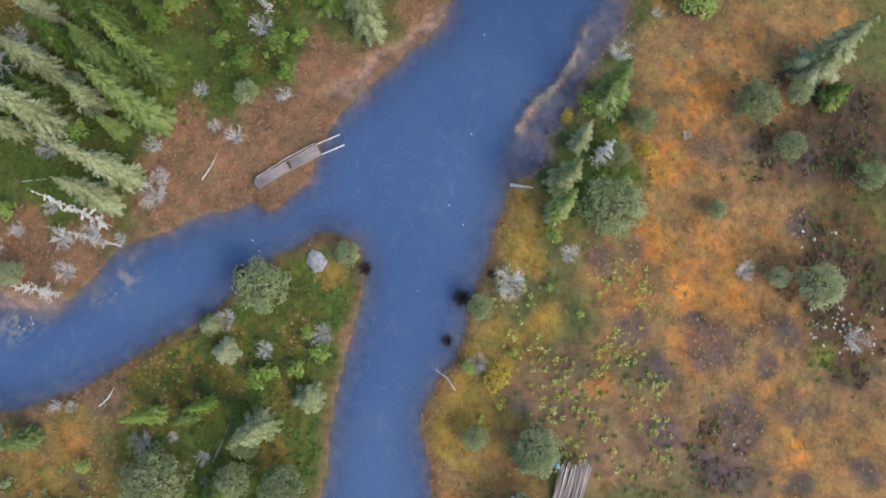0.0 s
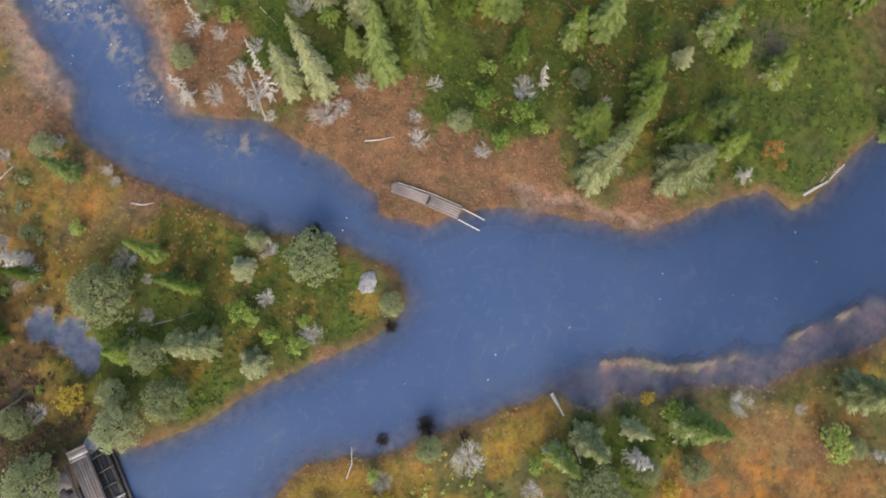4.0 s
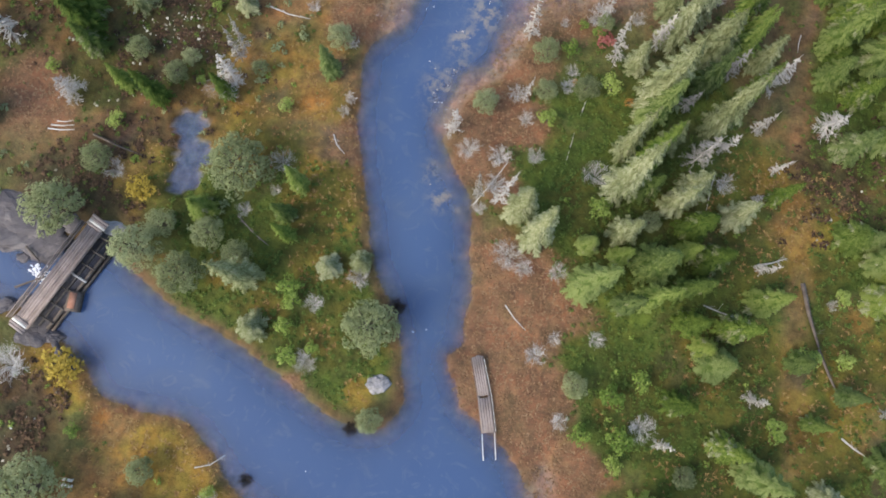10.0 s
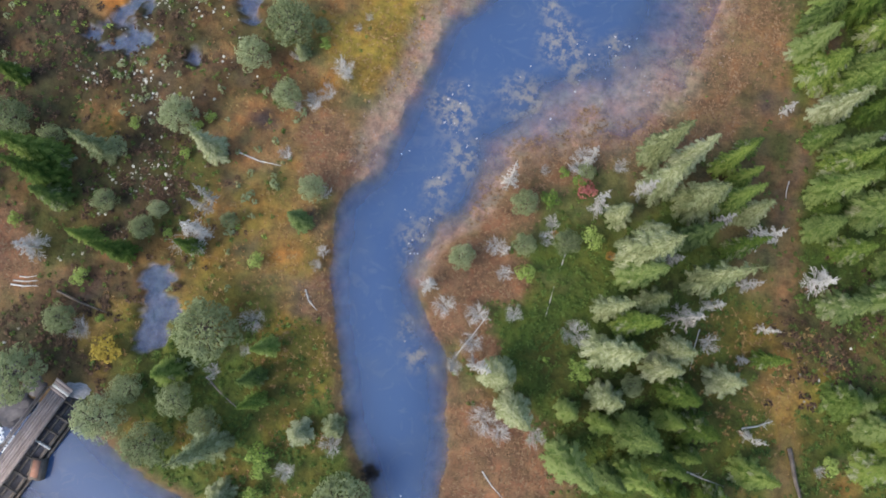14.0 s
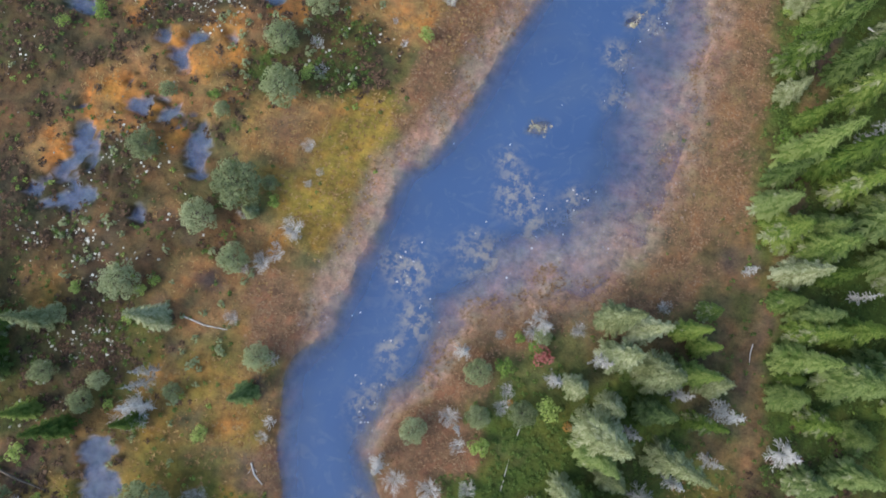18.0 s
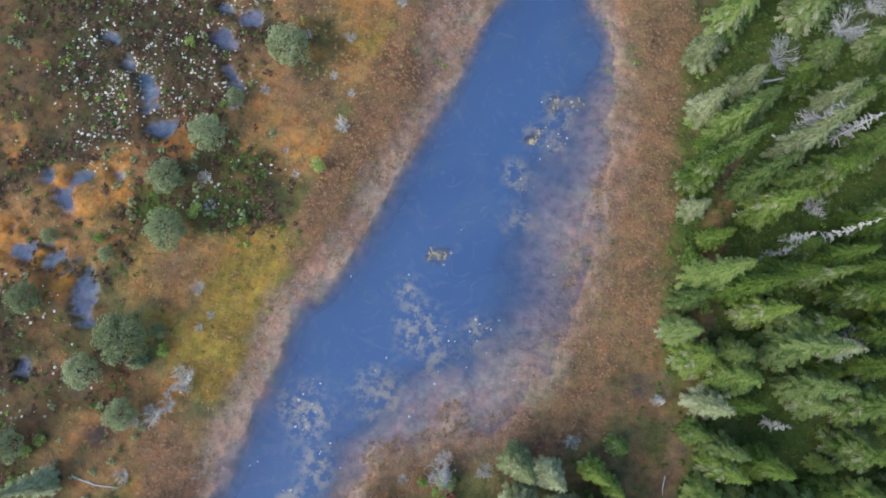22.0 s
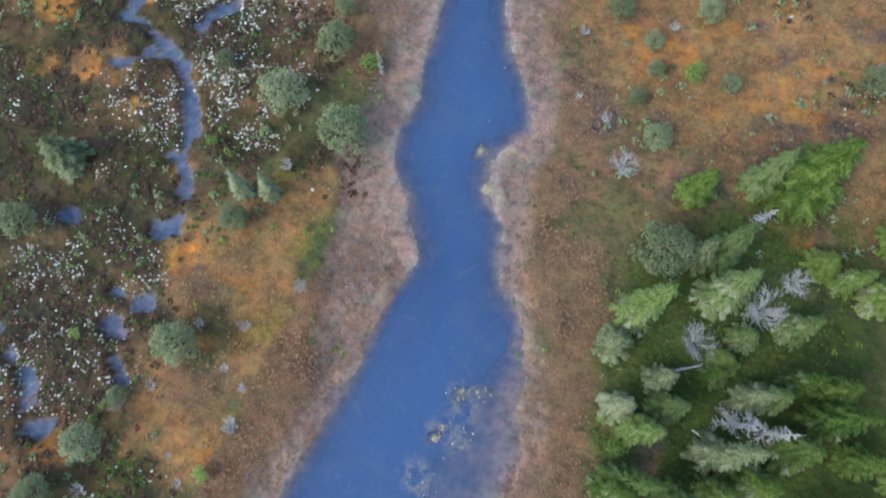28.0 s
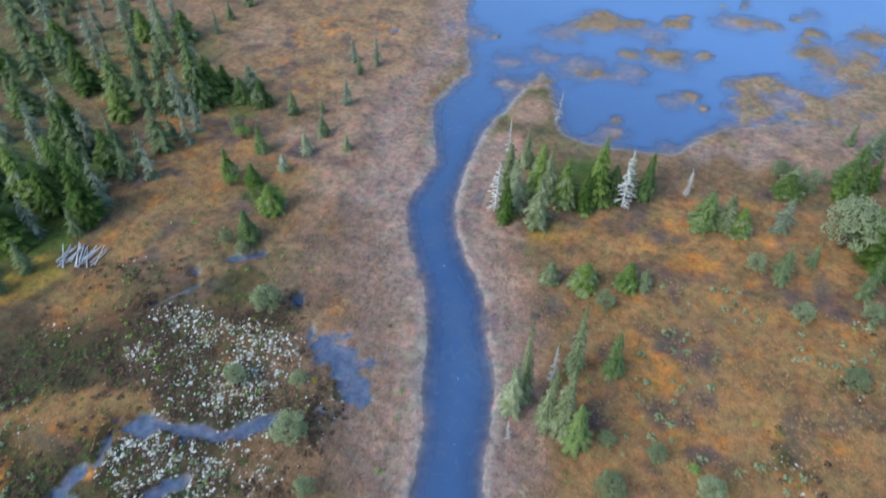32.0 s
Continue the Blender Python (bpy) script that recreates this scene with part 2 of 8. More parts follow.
MOSS_M = two_tone("bilberry_moss", (0.036, 0.066, 0.011), (0.066, 0.110, 0.020), (0.112, 0.160, 0.034), 0.5, 4.0, 0.9, 0, island=0.5)
WEED_M = two_tone("floating_weed", (0.26, 0.24, 0.23), (0.38, 0.36, 0.35), (0.48, 0.46, 0.45), 0.5, 4.0, 0.8, 0, island=0.5)
REED_M = two_tone("straw_reeds", (0.19, 0.135, 0.105), (0.27, 0.20, 0.165), (0.34, 0.27, 0.225), 0.5, 4.0, 0.9, 0, island=0.3)
BIRCH_M = two_tone("dwarf_birch", (0.22, 0.23, 0.05), (0.38, 0.38, 0.10), (0.50, 0.48, 0.17), 0.7, 4.0, 0.8, 0, island=0.5, thin=0.3)
# greyed and paled needles, with distance haze in the colour
FAR_GREY = two_tone("hazed_grey_needles", (0.115, 0.140, 0.080), (0.190, 0.220, 0.138), (0.30, 0.325, 0.225), 0.15, 4.0, 0.85, 0, island=0.3, thin=0.3)
# near-black, so that the twigs pass for dark reflections along the bank
REFLECTION_DARK = two_tone("reflection_dark", (0.012, 0.010, 0.009), (0.022, 0.018, 0.016), (0.05, 0.04, 0.034), 2.0, 12.0, 0.9, 0)
# green needles lightened to carry the haze of the far wood
FAR_GREEN = two_tone("hazed_needles", (0.088, 0.120, 0.050), (0.150, 0.192, 0.080), (0.23, 0.265, 0.12), 0.12, 4.0, 0.85, 0, island=0.3, thin=0.3)
STRAW_M = two_tone("pale_straw", (0.24, 0.20, 0.12), (0.36, 0.31, 0.20), (0.46, 0.41, 0.29), 0.5, 4.0, 0.9, 0, island=0.4)

# ---- plan: banks, pools and patches of growth ----
WEST_LOW = [(-19.8, 12.7), (-16.6, 11.4), (-13.6, 10.7), (-10.1, 10.0), (-6.3, 9.6), (-2.7, 8.7), (0.2, 8.0), (3.1, 7.3), (5.6, 7.3), (7.8, 8.2), (8.4, 10.9),
            (7.2, 13.0), (5.8, 15.5), (3.9, 17.9), (1.9, 19.8), (0.6, 21.9), (-1.8, 25.9), (-4.4, 30.0), (-5.8, 33.5), (-6.8, 37.0), (-6.4, 39.2), (-5.2, 41.7),
            (-5.1, 44.0), (-5.2, 48.3), (-4.9, 52.3), (-5.1, 55.2), (-4.6, 58.1), (-2.8, 61.0), (-1.5, 66.0), (-1.0, 71.4), (0.0, 76.0), (1.2, 81.7), (2.4, 87.1)]
WEST_HIGH = [(2.2, 91.5), (0.0, 95.5), (-2.5, 98.9), (-3.7, 102.7), (-3.0, 106.1), (-3.9, 110.3), (-4.4, 116.5), (-5.1, 120.8), (-7.8, 128.8), (-9.9, 135.3),
             (-13.9, 142.2), (-17.5, 148.4), (-19.4, 153.7), (-18.5, 162.0), (-22.3, 171.3), (-23.7, 177.6), (-21.7, 187.9), (-23.5, 193.5), (-27.4, 203.8), (-31.2, 215.8)]
LAKE = [(-38, 240), (-30, 280), (20, 310), (90, 300), (120, 260), (90, 238), (60, 225), (45, 212), (38, 200), (35.4, 192.7), (27, 188), (22, 186), (17.1, 182.1),
        (13.8, 176.4), (6.0, 174.3), (-2.5, 175.1), (-5.4, 182.4), (-9.9, 192.1), (-12.6, 179.8), (-14.1, 172.6)]
EAST_HIGH = [(-14.0, 165.0), (-13.5, 158.3), (-12.0, 151.5), (-7.9, 144.4), (-4.9, 140.6), (-2.5, 134.6), (-0.2, 129.3), (1.0, 123.6), (1.4, 119.7), (3.7, 114.4),
             (6.1, 111.3), (8.1, 106.9), (6.0, 104.0), (6.0, 100.0), (8.3, 96.9), (9.2, 93.3), (10.8, 89.1), (12.6, 84.5), (14.2, 80.0), (14.2, 74.0), (14.0, 68.0)]
EAST_LOW = [(14.2, 62.0), (13.9, 57.0), (12.0, 53.9), (8.4, 51.8), (5.0, 50.0), (4.5, 47.0), (4.8, 43.0), (4.0, 40.0), (2.8, 38.2), (2.4, 35.3), (2.6, 32.7), (4.8, 31.0),
            (7.0, 28.8), (8.7, 25.0), (10.0, 21.9), (10.6, 18.5), (11.2, 17.0), (10.6, 15.9), (11.6, 14.2), (13.3, 12.4), (15.2, 11.6), (17.2, 10.9), (19.3, 9.8),
            (21.2, 7.6), (23.2, 5.8), (25.6, 3.3), (27.3, 1.2), (29.4, 0.0), (34.2, -1.4), (38.9, -2.9), (39.6, -5.9), (42.1, -6.2), (46.3, -5.7), (60, -4), (90, 0)]
SOUTH = [(90, -30), (60, -20), (41.5, -19.0), (38.0, -19.2), (33.5, -17.4), (30.5, -16.6), (25.0, -13.8), (21.5, -11.0), (18.2, -8.2), (14.0, -6.3), (12.8, -5.7), (9.5, -4.5),
         (6.4, -3.5), (2.2, -2.0), (-0.8, -1.2), (-4.0, 0.3), (-6.9, 2.0), (-9.6, 1.8), (-13.4, 1.2), (-15.6, 1.6), (-17.9, 3.1), (-20.6, 4.1), (-24, 5.0), (-26.8, 4.5),
         (-31, 5.0), (-45, 2.0), (-45, 9.0), (-31, 11.5), (-26, 9.5), (-23, 12.0)]


def smooth_loop(points, steps=3):
    """A closed Catmull-Rom curve through the points."""
    p = np.array(points, float)
    a, b, c, d = np.roll(p, 1, 0), p, np.roll(p, -1, 0), np.roll(p, -2, 0)
    out = []
    for k in range(steps):
        t = k / steps
        out.append(0.5 * (2 * b + (c - a) * t + (2 * a - 5 * b + 4 * c - d) * t * t + (3 * b - a - 3 * c + d) * t**3))
    return np.stack(out, 1).reshape(-1, 2)


def value_noise(x, y, seed=0):
    xi, yi = np.floor(x).astype(np.int64), np.floor(y).astype(np.int64)
    fx, fy = x - xi, y - yi
    fx, fy = fx * fx * (3 - 2 * fx), fy * fy * (3 - 2 * fy)

    def h(i, j):
        v = (i * 374761393 + j * 668265263 + seed * 974634539) & 0xFFFFFFFF
        v = ((v ^ (v >> 13)) * 1274126177) & 0xFFFFFFFF
        return ((v ^ (v >> 16)) & 0xFFFF) / 65535.0

    return (h(xi, yi) * (1 - fx) + h(xi + 1, yi) * fx) * (1 - fy) + (h(xi, yi + 1) * (1 - fx) + h(xi + 1, yi + 1) * fx) * fy


def fbm(x, y, size, seed=0, octaves=4):
    total, amp, weight = 0.0, 1.0, 0.0
    for k in range(octaves):
        total = total + amp * value_noise(x / size * 2**k, y / size * 2**k, seed + k)
        weight += amp
        amp *= 0.5
    return total / weight


def spread(lo, hi, step, far, count):
    """Even steps from lo to hi, then ever wider ones out to far on both sides."""
    grow = np.geomspace(step * 2, far, count)
    return np.concatenate([lo - grow[::-1], np.arange(lo, hi, step), hi + grow])


GX = spread(-52.0, 57.0, 0.38, 1800.0, 46)
GY = np.concatenate([-40.0 - np.geomspace(0.8, 1800, 40)[::-1], np.arange(-40.0, 124.0, 0.38), np.arange(124.0, 222.0, 0.6), 222.0 + np.geomspace(1.0, 1800, 40)])
NX, NY = len(GX), len(GY)
XX, YY = np.meshgrid(GX, GY)


def loop_distance(loop, px, py):
    """Signed distance to a closed line: above 0 outside."""
    best, inside = np.full(px.shape, 1e9), np.zeros(px.shape, bool)
    for (ax, ay), (bx, by) in zip(loop, np.roll(loop, -1, 0)):
        dx, dy = bx - ax, by - ay
        t = np.clip(((px - ax) * dx + (py - ay) * dy) / (dx * dx + dy * dy + 1e-9), 0, 1)
        best = np.minimum(best, (px - ax - t * dx) ** 2 + (py - ay - t * dy) ** 2)
        if ay != by:
            cross = ((ay > py) != (by > py)) & (px < dx * (py - ay) / dy + ax)
            inside ^= cross
    return np.sqrt(best) * np.where(inside, -1, 1)


BANKS = smooth_loop(WEST_LOW + WEST_HIGH + LAKE + EAST_HIGH + EAST_LOW + SOUTH, 2)
SHORE = loop_distance(BANKS, XX, YY)
SHORE += (fbm(XX, YY, 2.2, 5) - 0.5) * 0.9 * np.clip(1 - np.abs(SHORE) / 6, 0, 1)

ORANGE, OCHRE, MOSS, SEDGE, HEATH, BROWN, LICHEN, ISLET, SHALLOW, WEED, PEAT, FLAME, DARK_GREEN, OLIVE, DARK = range(15)
AMOUNT = np.zeros((15, NY, NX), np.float32)
WARP_X, WARP_Y = (fbm(XX, YY, 4.0, 21) - 0.5) * 5.0, (fbm(XX, YY, 4.0, 31) - 0.5) * 5.0
FRAY = fbm(XX, YY, 1.3, 41) - 0.5


def patch(kind, x, y, r):
    """A round patch of one kind of growth, with a frayed edge."""
    i0, i1 = np.searchsorted(GX, (x - 1.6 * r - 3, x + 1.6 * r + 3))
    j0, j1 = np.searchsorted(GY, (y - 1.6 * r - 3, y + 1.6 * r + 3))
    s = (slice(j0, j1), slice(i0, i1))
    k = min(r / 4.0, 1.0)
    d = np.hypot(XX[s] + WARP_X[s] * k - x, YY[s] + WARP_Y[s] * k - y) / r + FRAY[s] * 0.5
    soft = 0.9 if kind in (SHALLOW, WEED, ISLET) else 0.55
    AMOUNT[(kind, *s)] = np.maximum(AMOUNT[(kind, *s)], np.clip((1.3 - d) / soft, 0, 1))


def strip(kind, points, width):
    """A band of one kind of growth along a line, fading to both sides."""
    p = np.array(points, float)
    lo, hi = p.min(0) - width * 1.5 - 3, p.max(0) + width * 1.5 + 3
    i0, i1 = np.searchsorted(GX, (lo[0], hi[0]))
    j0, j1 = np.searchsorted(GY, (lo[1], hi[1]))
    s = (slice(j0, j1), slice(i0, i1))
    best = np.full(XX[s].shape, 1e9)
    wx, wy = XX[s] + WARP_X[s] * 0.4, YY[s] + WARP_Y[s] * 0.4
    for (ax, ay), (bx, by) in zip(p[:-1], p[1:]):
        dx, dy = bx - ax, by - ay
        t = np.clip(((wx - ax) * dx + (wy - ay) * dy) / (dx * dx + dy * dy + 1e-9), 0, 1)
        best = np.minimum(best, np.hypot(wx - ax - t * dx, wy - ay - t * dy))
    d = best / (width / 2) + FRAY[s] * 0.5
    if kind == SHALLOW:
        d = d + (fbm(XX[s], YY[s], 4.0, 221, 5) - 0.5) * 1.1 + 0.05
    AMOUNT[(kind, *s)] = np.maximum(AMOUNT[(kind, *s)], np.clip((1.35 - d) / 0.8, 0, 1))


POOL = np.full((NY, NX), 9.0)


def pool(points, width):
    """An open pool or rill in the bog, along a line of that width."""
    p = np.array(points, float)
    lo, hi = p.min(0) - width - 2, p.max(0) + width + 2
    i0, i1 = np.searchsorted(GX, (lo[0], hi[0]))
    j0, j1 = np.searchsorted(GY, (lo[1], hi[1]))
    s = (slice(j0, j1), slice(i0, i1))
    best = np.full(XX[s].shape, 1e9)
    q = p if len(p) > 1 else np.array([p[0], p[0] + 0.01])
    for (ax, ay), (bx, by) in zip(q[:-1], q[1:]):
        dx, dy = bx - ax, by - ay
        t = np.clip(((XX[s] - ax) * dx + (YY[s] - ay) * dy) / (dx * dx + dy * dy + 1e-9), 0, 1)
        best = np.minimum(best, np.hypot(XX[s] - ax - t * dx, YY[s] - ay - t * dy))
    POOL[s] = np.minimum(POOL[s], best - width * (0.6 + FRAY[s] * 1.7))


patch(SEDGE, 29.2, 1.9, 2.9)
patch(SEDGE, 24.0, 5.8, 2.0)
patch(SEDGE, -0.6, 8.0, 1.1)
patch(SEDGE, 22.6, 9.7, 3.1)
patch(SEDGE, 21.5, 10.7, 3.0)
patch(SEDGE, 20.0, 11.7, 2.5)
patch(SEDGE, 19.2, 12.7, 2.8)
patch(SEDGE, 13.4, 14.3, 2.5)
patch(SEDGE, 14.8, 15.6, 5.5)
patch(SEDGE, 18.9, 15.7, 3.0)
patch(SEDGE, 15.4, 16.2, 3.8)
patch(SEDGE, 12.7, 19.5, 3.0)
patch(SEDGE, 13.7, 20.7, 3.9)
patch(SEDGE, 15.4, 21.2, 4.0)
patch(SEDGE, -32.3, 21.5, 3.5)
patch(SEDGE, -32.1, 22.6, 2.9)
patch(SEDGE, 14.2, 23.1, 4.0)
patch(SEDGE, 11.1, 24.9, 2.4)
patch(SEDGE, -4.6, 29.6, 1.5)
patch(SEDGE, 6.0, 33.9, 3.0)
patch(SEDGE, 6.4, 37.0, 2.9)
patch(SEDGE, -9.0, 40.1, 2.4)
patch(SEDGE, -9.6, 41.7, 2.5)
patch(SEDGE, 5.7, 41.8, 2.6)
patch(SEDGE, 6.1, 42.9, 3.0)
patch(SEDGE, 6.2, 49.1, 3.5)
patch(SEDGE, 9.3, 49.3, 3.3)
patch(SEDGE, 11.1, 51.7, 3.0)
patch(SEDGE, 16.4, 53.3, 2.9)
patch(SEDGE, 19.9, 57.4, 2.9)
patch(SEDGE, -5.7, 61.1, 1.5)
patch(SEDGE, 19.6, 62.5, 2.9)
patch(SEDGE, -4.4, 64.4, 2.5)
patch(SEDGE, 21.4, 65.1, 2.8)
patch(SEDGE, -5.0, 65.5, 1.9)
patch(SEDGE, 19.7, 67.9, 3.0)
patch(SEDGE, -4.1, 71.0, 2.4)
patch(SEDGE, -2.4, 73.9, 3.1)
patch(SEDGE, 19.8, 74.5, 2.9)
patch(SEDGE, -3.8, 78.1, 2.5)
patch(SEDGE, 17.6, 78.2, 3.0)
patch(SEDGE, -2.4, 79.7, 1.9)
patch(SEDGE, 17.2, 84.1, 3.0)
patch(SEDGE, -1.1, 84.2, 2.4)
patch(SEDGE, 18.0, 84.5, 2.8)
patch(SEDGE, -3.2, 85.0, 2.5)
patch(SEDGE, -1.5, 90.5, 3.0)
patch(SEDGE, -2.3, 91.1, 2.6)
patch(SEDGE, 16.0, 91.4, 2.9)
patch(SEDGE, 13.5, 94.0, 3.1)
patch(SEDGE, -4.4, 95.1, 2.1)
patch(SEDGE, 12.6, 95.5, 3.0)
patch(SEDGE, 11.7, 102.0, 2.6)
patch(SEDGE, 12.1, 110.0, 3.2)
patch(SEDGE, -6.7, 113.1, 1.7)
patch(SEDGE, -8.3, 119.5, 2.1)
patch(SEDGE, -11.6, 127.2, 2.3)
patch(SEDGE, -21.2, 136.4, 4.6)
patch(SEDGE, -2.6, 143.0, 2.0)
patch(SEDGE, -24.5, 143.4, 5.6)
patch(SEDGE, -6.5, 152.0, 2.9)
patch(SEDGE, -26.9, 157.2, 7.1)
patch(SEDGE, -36.7, 160.9, 5.0)
patch(SEDGE, -10.5, 163.0, 2.4)
patch(SEDGE, -9.6, 178.7, 2.6)
patch(SEDGE, 25.4, 180.1, 4.9)
patch(SEDGE, 35.7, 186.7, 5.0)
patch(SEDGE, -61.4, 188.5, 5.2)
patch(MOSS, 14.3, -13.5, 4.5)
patch(MOSS, 44.8, 3.1, 9.9)
patch(MOSS, 0.5, 11.5, 5.3)
patch(MOSS, 4.2, 12.7, 2.9)
patch(MOSS, -10.0, 13.7, 3.8)
patch(MOSS, -1.6, 16.4, 5.8)
patch(MOSS, 25.8, 17.5, 5.1)
patch(MOSS, -3.3, 17.6, 4.9)
patch(MOSS, 44.0, 17.8, 10.2)
patch(MOSS, -12.8, 18.5, 4.8)
patch(MOSS, -5.0, 18.7, 5.9)
patch(MOSS, 33.9, 21.0, 9.5)
patch(MOSS, 20.1, 21.3, 4.6)
patch(MOSS, -4.5, 23.6, 4.3)
patch(MOSS, 27.6, 25.0, 6.6)
patch(MOSS, 22.4, 25.2, 7.3)
patch(MOSS, 21.9, 32.1, 5.7)
patch(MOSS, 19.4, 35.0, 10.2)
patch(MOSS, 23.0, 39.9, 5.8)
patch(MOSS, 21.5, 46.4, 3.7)
patch(MOSS, 36.8, 51.9, 7.0)
patch(MOSS, 32.5, 65.3, 7.2)
patch(MOSS, 36.9, 75.7, 9.5)
patch(MOSS, 28.6, 77.2, 7.5)
patch(MOSS, 28.4, 88.2, 7.4)
patch(MOSS, 27.6, 95.0, 6.3)
patch(MOSS, 33.4, 102.9, 7.5)
patch(MOSS, -60.2, 130.7, 5.6)
patch(MOSS, -67.7, 142.7, 7.9)
patch(MOSS, 1.9, 164.7, 4.7)
patch(BROWN, -5.3, -29.1, 9.5)
patch(BROWN, 14.3, -27.9, 5.0)
patch(BROWN, -5.3, -10.1, 4.8)
patch(BROWN, -4.7, 29.0, 3.0)
patch(BROWN, -9.2, 32.8, 3.8)
patch(BROWN, 5.7, 36.0, 4.4)
patch(BROWN, -15.5, 41.9, 5.1)
patch(BROWN, 30.2, 47.2, 1.9)
patch(BROWN, 29.5, 48.8, 1.9)
patch(BROWN, 28.0, 53.1, 1.9)
patch(BROWN, 27.7, 54.4, 2.0)
patch(BROWN, 24.9, 60.5, 3.0)
patch(BROWN, -29.6, 87.4, 4.6)
patch(ORANGE, -10.8, -32.5, 4.7)
patch(ORANGE, 27.4, -32.3, 5.1)
patch(ORANGE, 24.7, -24.5, 6.6)
patch(ORANGE, -0.6, -24.1, 5.8)
patch(ORANGE, 6.7, -21.6, 7.8)
patch(ORANGE, 16.8, -20.6, 4.5)
patch(ORANGE, -11.0, -5.5, 3.2)
patch(ORANGE, -28.9, 35.6, 3.0)
patch(ORANGE, -14.7, 40.6, 3.0)
patch(ORANGE, -13.5, 40.7, 2.9)
patch(ORANGE, -17.4, 41.2, 2.9)
patch(ORANGE, -17.6, 42.2, 2.5)
patch(ORANGE, -34.2, 46.3, 2.0)
patch(ORANGE, -31.1, 52.0, 2.5)
patch(ORANGE, -15.5, 56.4, 3.5)
patch(ORANGE, -26.0, 57.5, 3.0)
patch(ORANGE, -25.6, 59.0, 2.4)
patch(ORANGE, -23.5, 62.6, 2.5)
patch(ORANGE, -12.2, 70.9, 3.1)
patch(ORANGE, -12.5, 73.3, 3.9)
patch(ORANGE, -13.0, 73.5, 2.8)
patch(ORANGE, -13.7, 84.0, 3.0)
patch(ORANGE, -13.1, 84.8, 3.0)
patch(ORANGE, -8.9, 85.2, 2.5)
patch(ORANGE, -11.4, 87.8, 3.6)
patch(ORANGE, -12.5, 89.4, 4.0)
patch(ORANGE, -8.3, 93.8, 2.1)
patch(ORANGE, -39.4, 97.5, 1.6)
patch(ORANGE, -31.9, 99.5, 2.2)
patch(ORANGE, -38.0, 111.6, 3.3)
patch(ORANGE, 21.8, 114.8, 4.8)
patch(ORANGE, 30.7, 116.7, 4.3)
patch(ORANGE, 26.9, 121.8, 6.6)
patch(ORANGE, -47.7, 125.2, 2.6)
patch(ORANGE, 33.2, 126.7, 4.4)
patch(ORANGE, 9.4, 131.0, 2.8)
patch(ORANGE, 32.6, 131.6, 5.2)
patch(ORANGE, 17.4, 132.5, 5.6)
patch(ORANGE, 28.1, 141.2, 5.9)
patch(ORANGE, -47.7, 147.1, 5.4)
patch(ORANGE, 19.1, 150.7, 7.9)
patch(ORANGE, 9.1, 152.1, 6.9)
patch(ORANGE, -55.6, 155.7, 5.9)
patch(ORANGE, 15.2, 159.7, 5.0)
patch(ORANGE, 24.0, 162.8, 5.8)
patch(ORANGE, -53.6, 193.7, 6.3)
patch(OCHRE, 10.2, -6.4, 3.0)
patch(OCHRE, -1.6, -4.3, 2.9)
patch(OCHRE, -6.3, -1.4, 3.3)
patch(OCHRE, -8.6, 0.3, 4.2)
patch(OCHRE, -17.8, 3.1, 3.3)
patch(OCHRE, 33.9, 13.6, 4.7)
patch(OCHRE, -20.3, 19.6, 3.0)
patch(OCHRE, -20.0, 20.0, 2.4)
patch(OCHRE, -4.0, 24.6, 3.8)
patch(OCHRE, -14.1, 28.7, 5.0)
patch(OCHRE, -9.7, 30.1, 3.9)
patch(OCHRE, -8.9, 31.9, 5.1)
patch(OCHRE, -7.8, 32.1, 4.0)
patch(OCHRE, -14.5, 32.3, 4.7)
patch(OCHRE, 31.2, 37.2, 5.7)
patch(OCHRE, 33.3, 39.1, 4.0)
patch(OCHRE, -9.2, 50.5, 2.5)
patch(OCHRE, -10.5, 51.4, 3.9)
patch(OCHRE, -10.4, 55.8, 4.4)
patch(OCHRE, -9.4, 56.3, 3.7)
patch(OCHRE, -10.2, 60.3, 3.0)
patch(OCHRE, -5.8, 71.3, 2.8)
patch(OCHRE, -6.6, 79.7, 2.9)
patch(OCHRE, -8.4, 83.1, 3.0)
patch(OCHRE, -74.5, 168.4, 7.6)
patch(HEATH, 16.8, -34.6, 6.0)
patch(HEATH, 1.9, -34.4, 5.3)
patch(HEATH, -9.9, -23.2, 2.8)
patch(HEATH, -20.1, -2.8, 3.7)
patch(HEATH, -24.7, 16.5, 4.8)
patch(HEATH, -23.7, 21.0, 3.5)
patch(HEATH, -22.3, 27.2, 5.0)
patch(HEATH, -20.3, 29.3, 4.9)
patch(HEATH, -23.1, 29.7, 5.9)
patch(HEATH, -34.7, 31.5, 6.5)
patch(HEATH, -23.3, 34.0, 4.7)
patch(HEATH, -29.2, 38.4, 5.1)
patch(HEATH, -28.0, 38.8, 5.8)
patch(HEATH, 36.2, 43.1, 5.0)
patch(HEATH, -17.5, 45.8, 2.4)
patch(HEATH, -25.8, 49.3, 3.4)
patch(HEATH, -39.4, 58.2, 5.1)
patch(HEATH, -14.4, 63.1, 3.4)
patch(HEATH, -14.9, 64.5, 4.5)
patch(HEATH, -26.5, 65.4, 4.6)
patch(HEATH, -27.2, 67.9, 4.9)
patch(HEATH, -22.8, 75.0, 7.2)
patch(HEATH, -25.9, 76.7, 10.0)
patch(HEATH, -17.0, 78.8, 2.0)
patch(HEATH, -27.9, 81.1, 6.5)
patch(HEATH, -28.3, 92.6, 2.6)
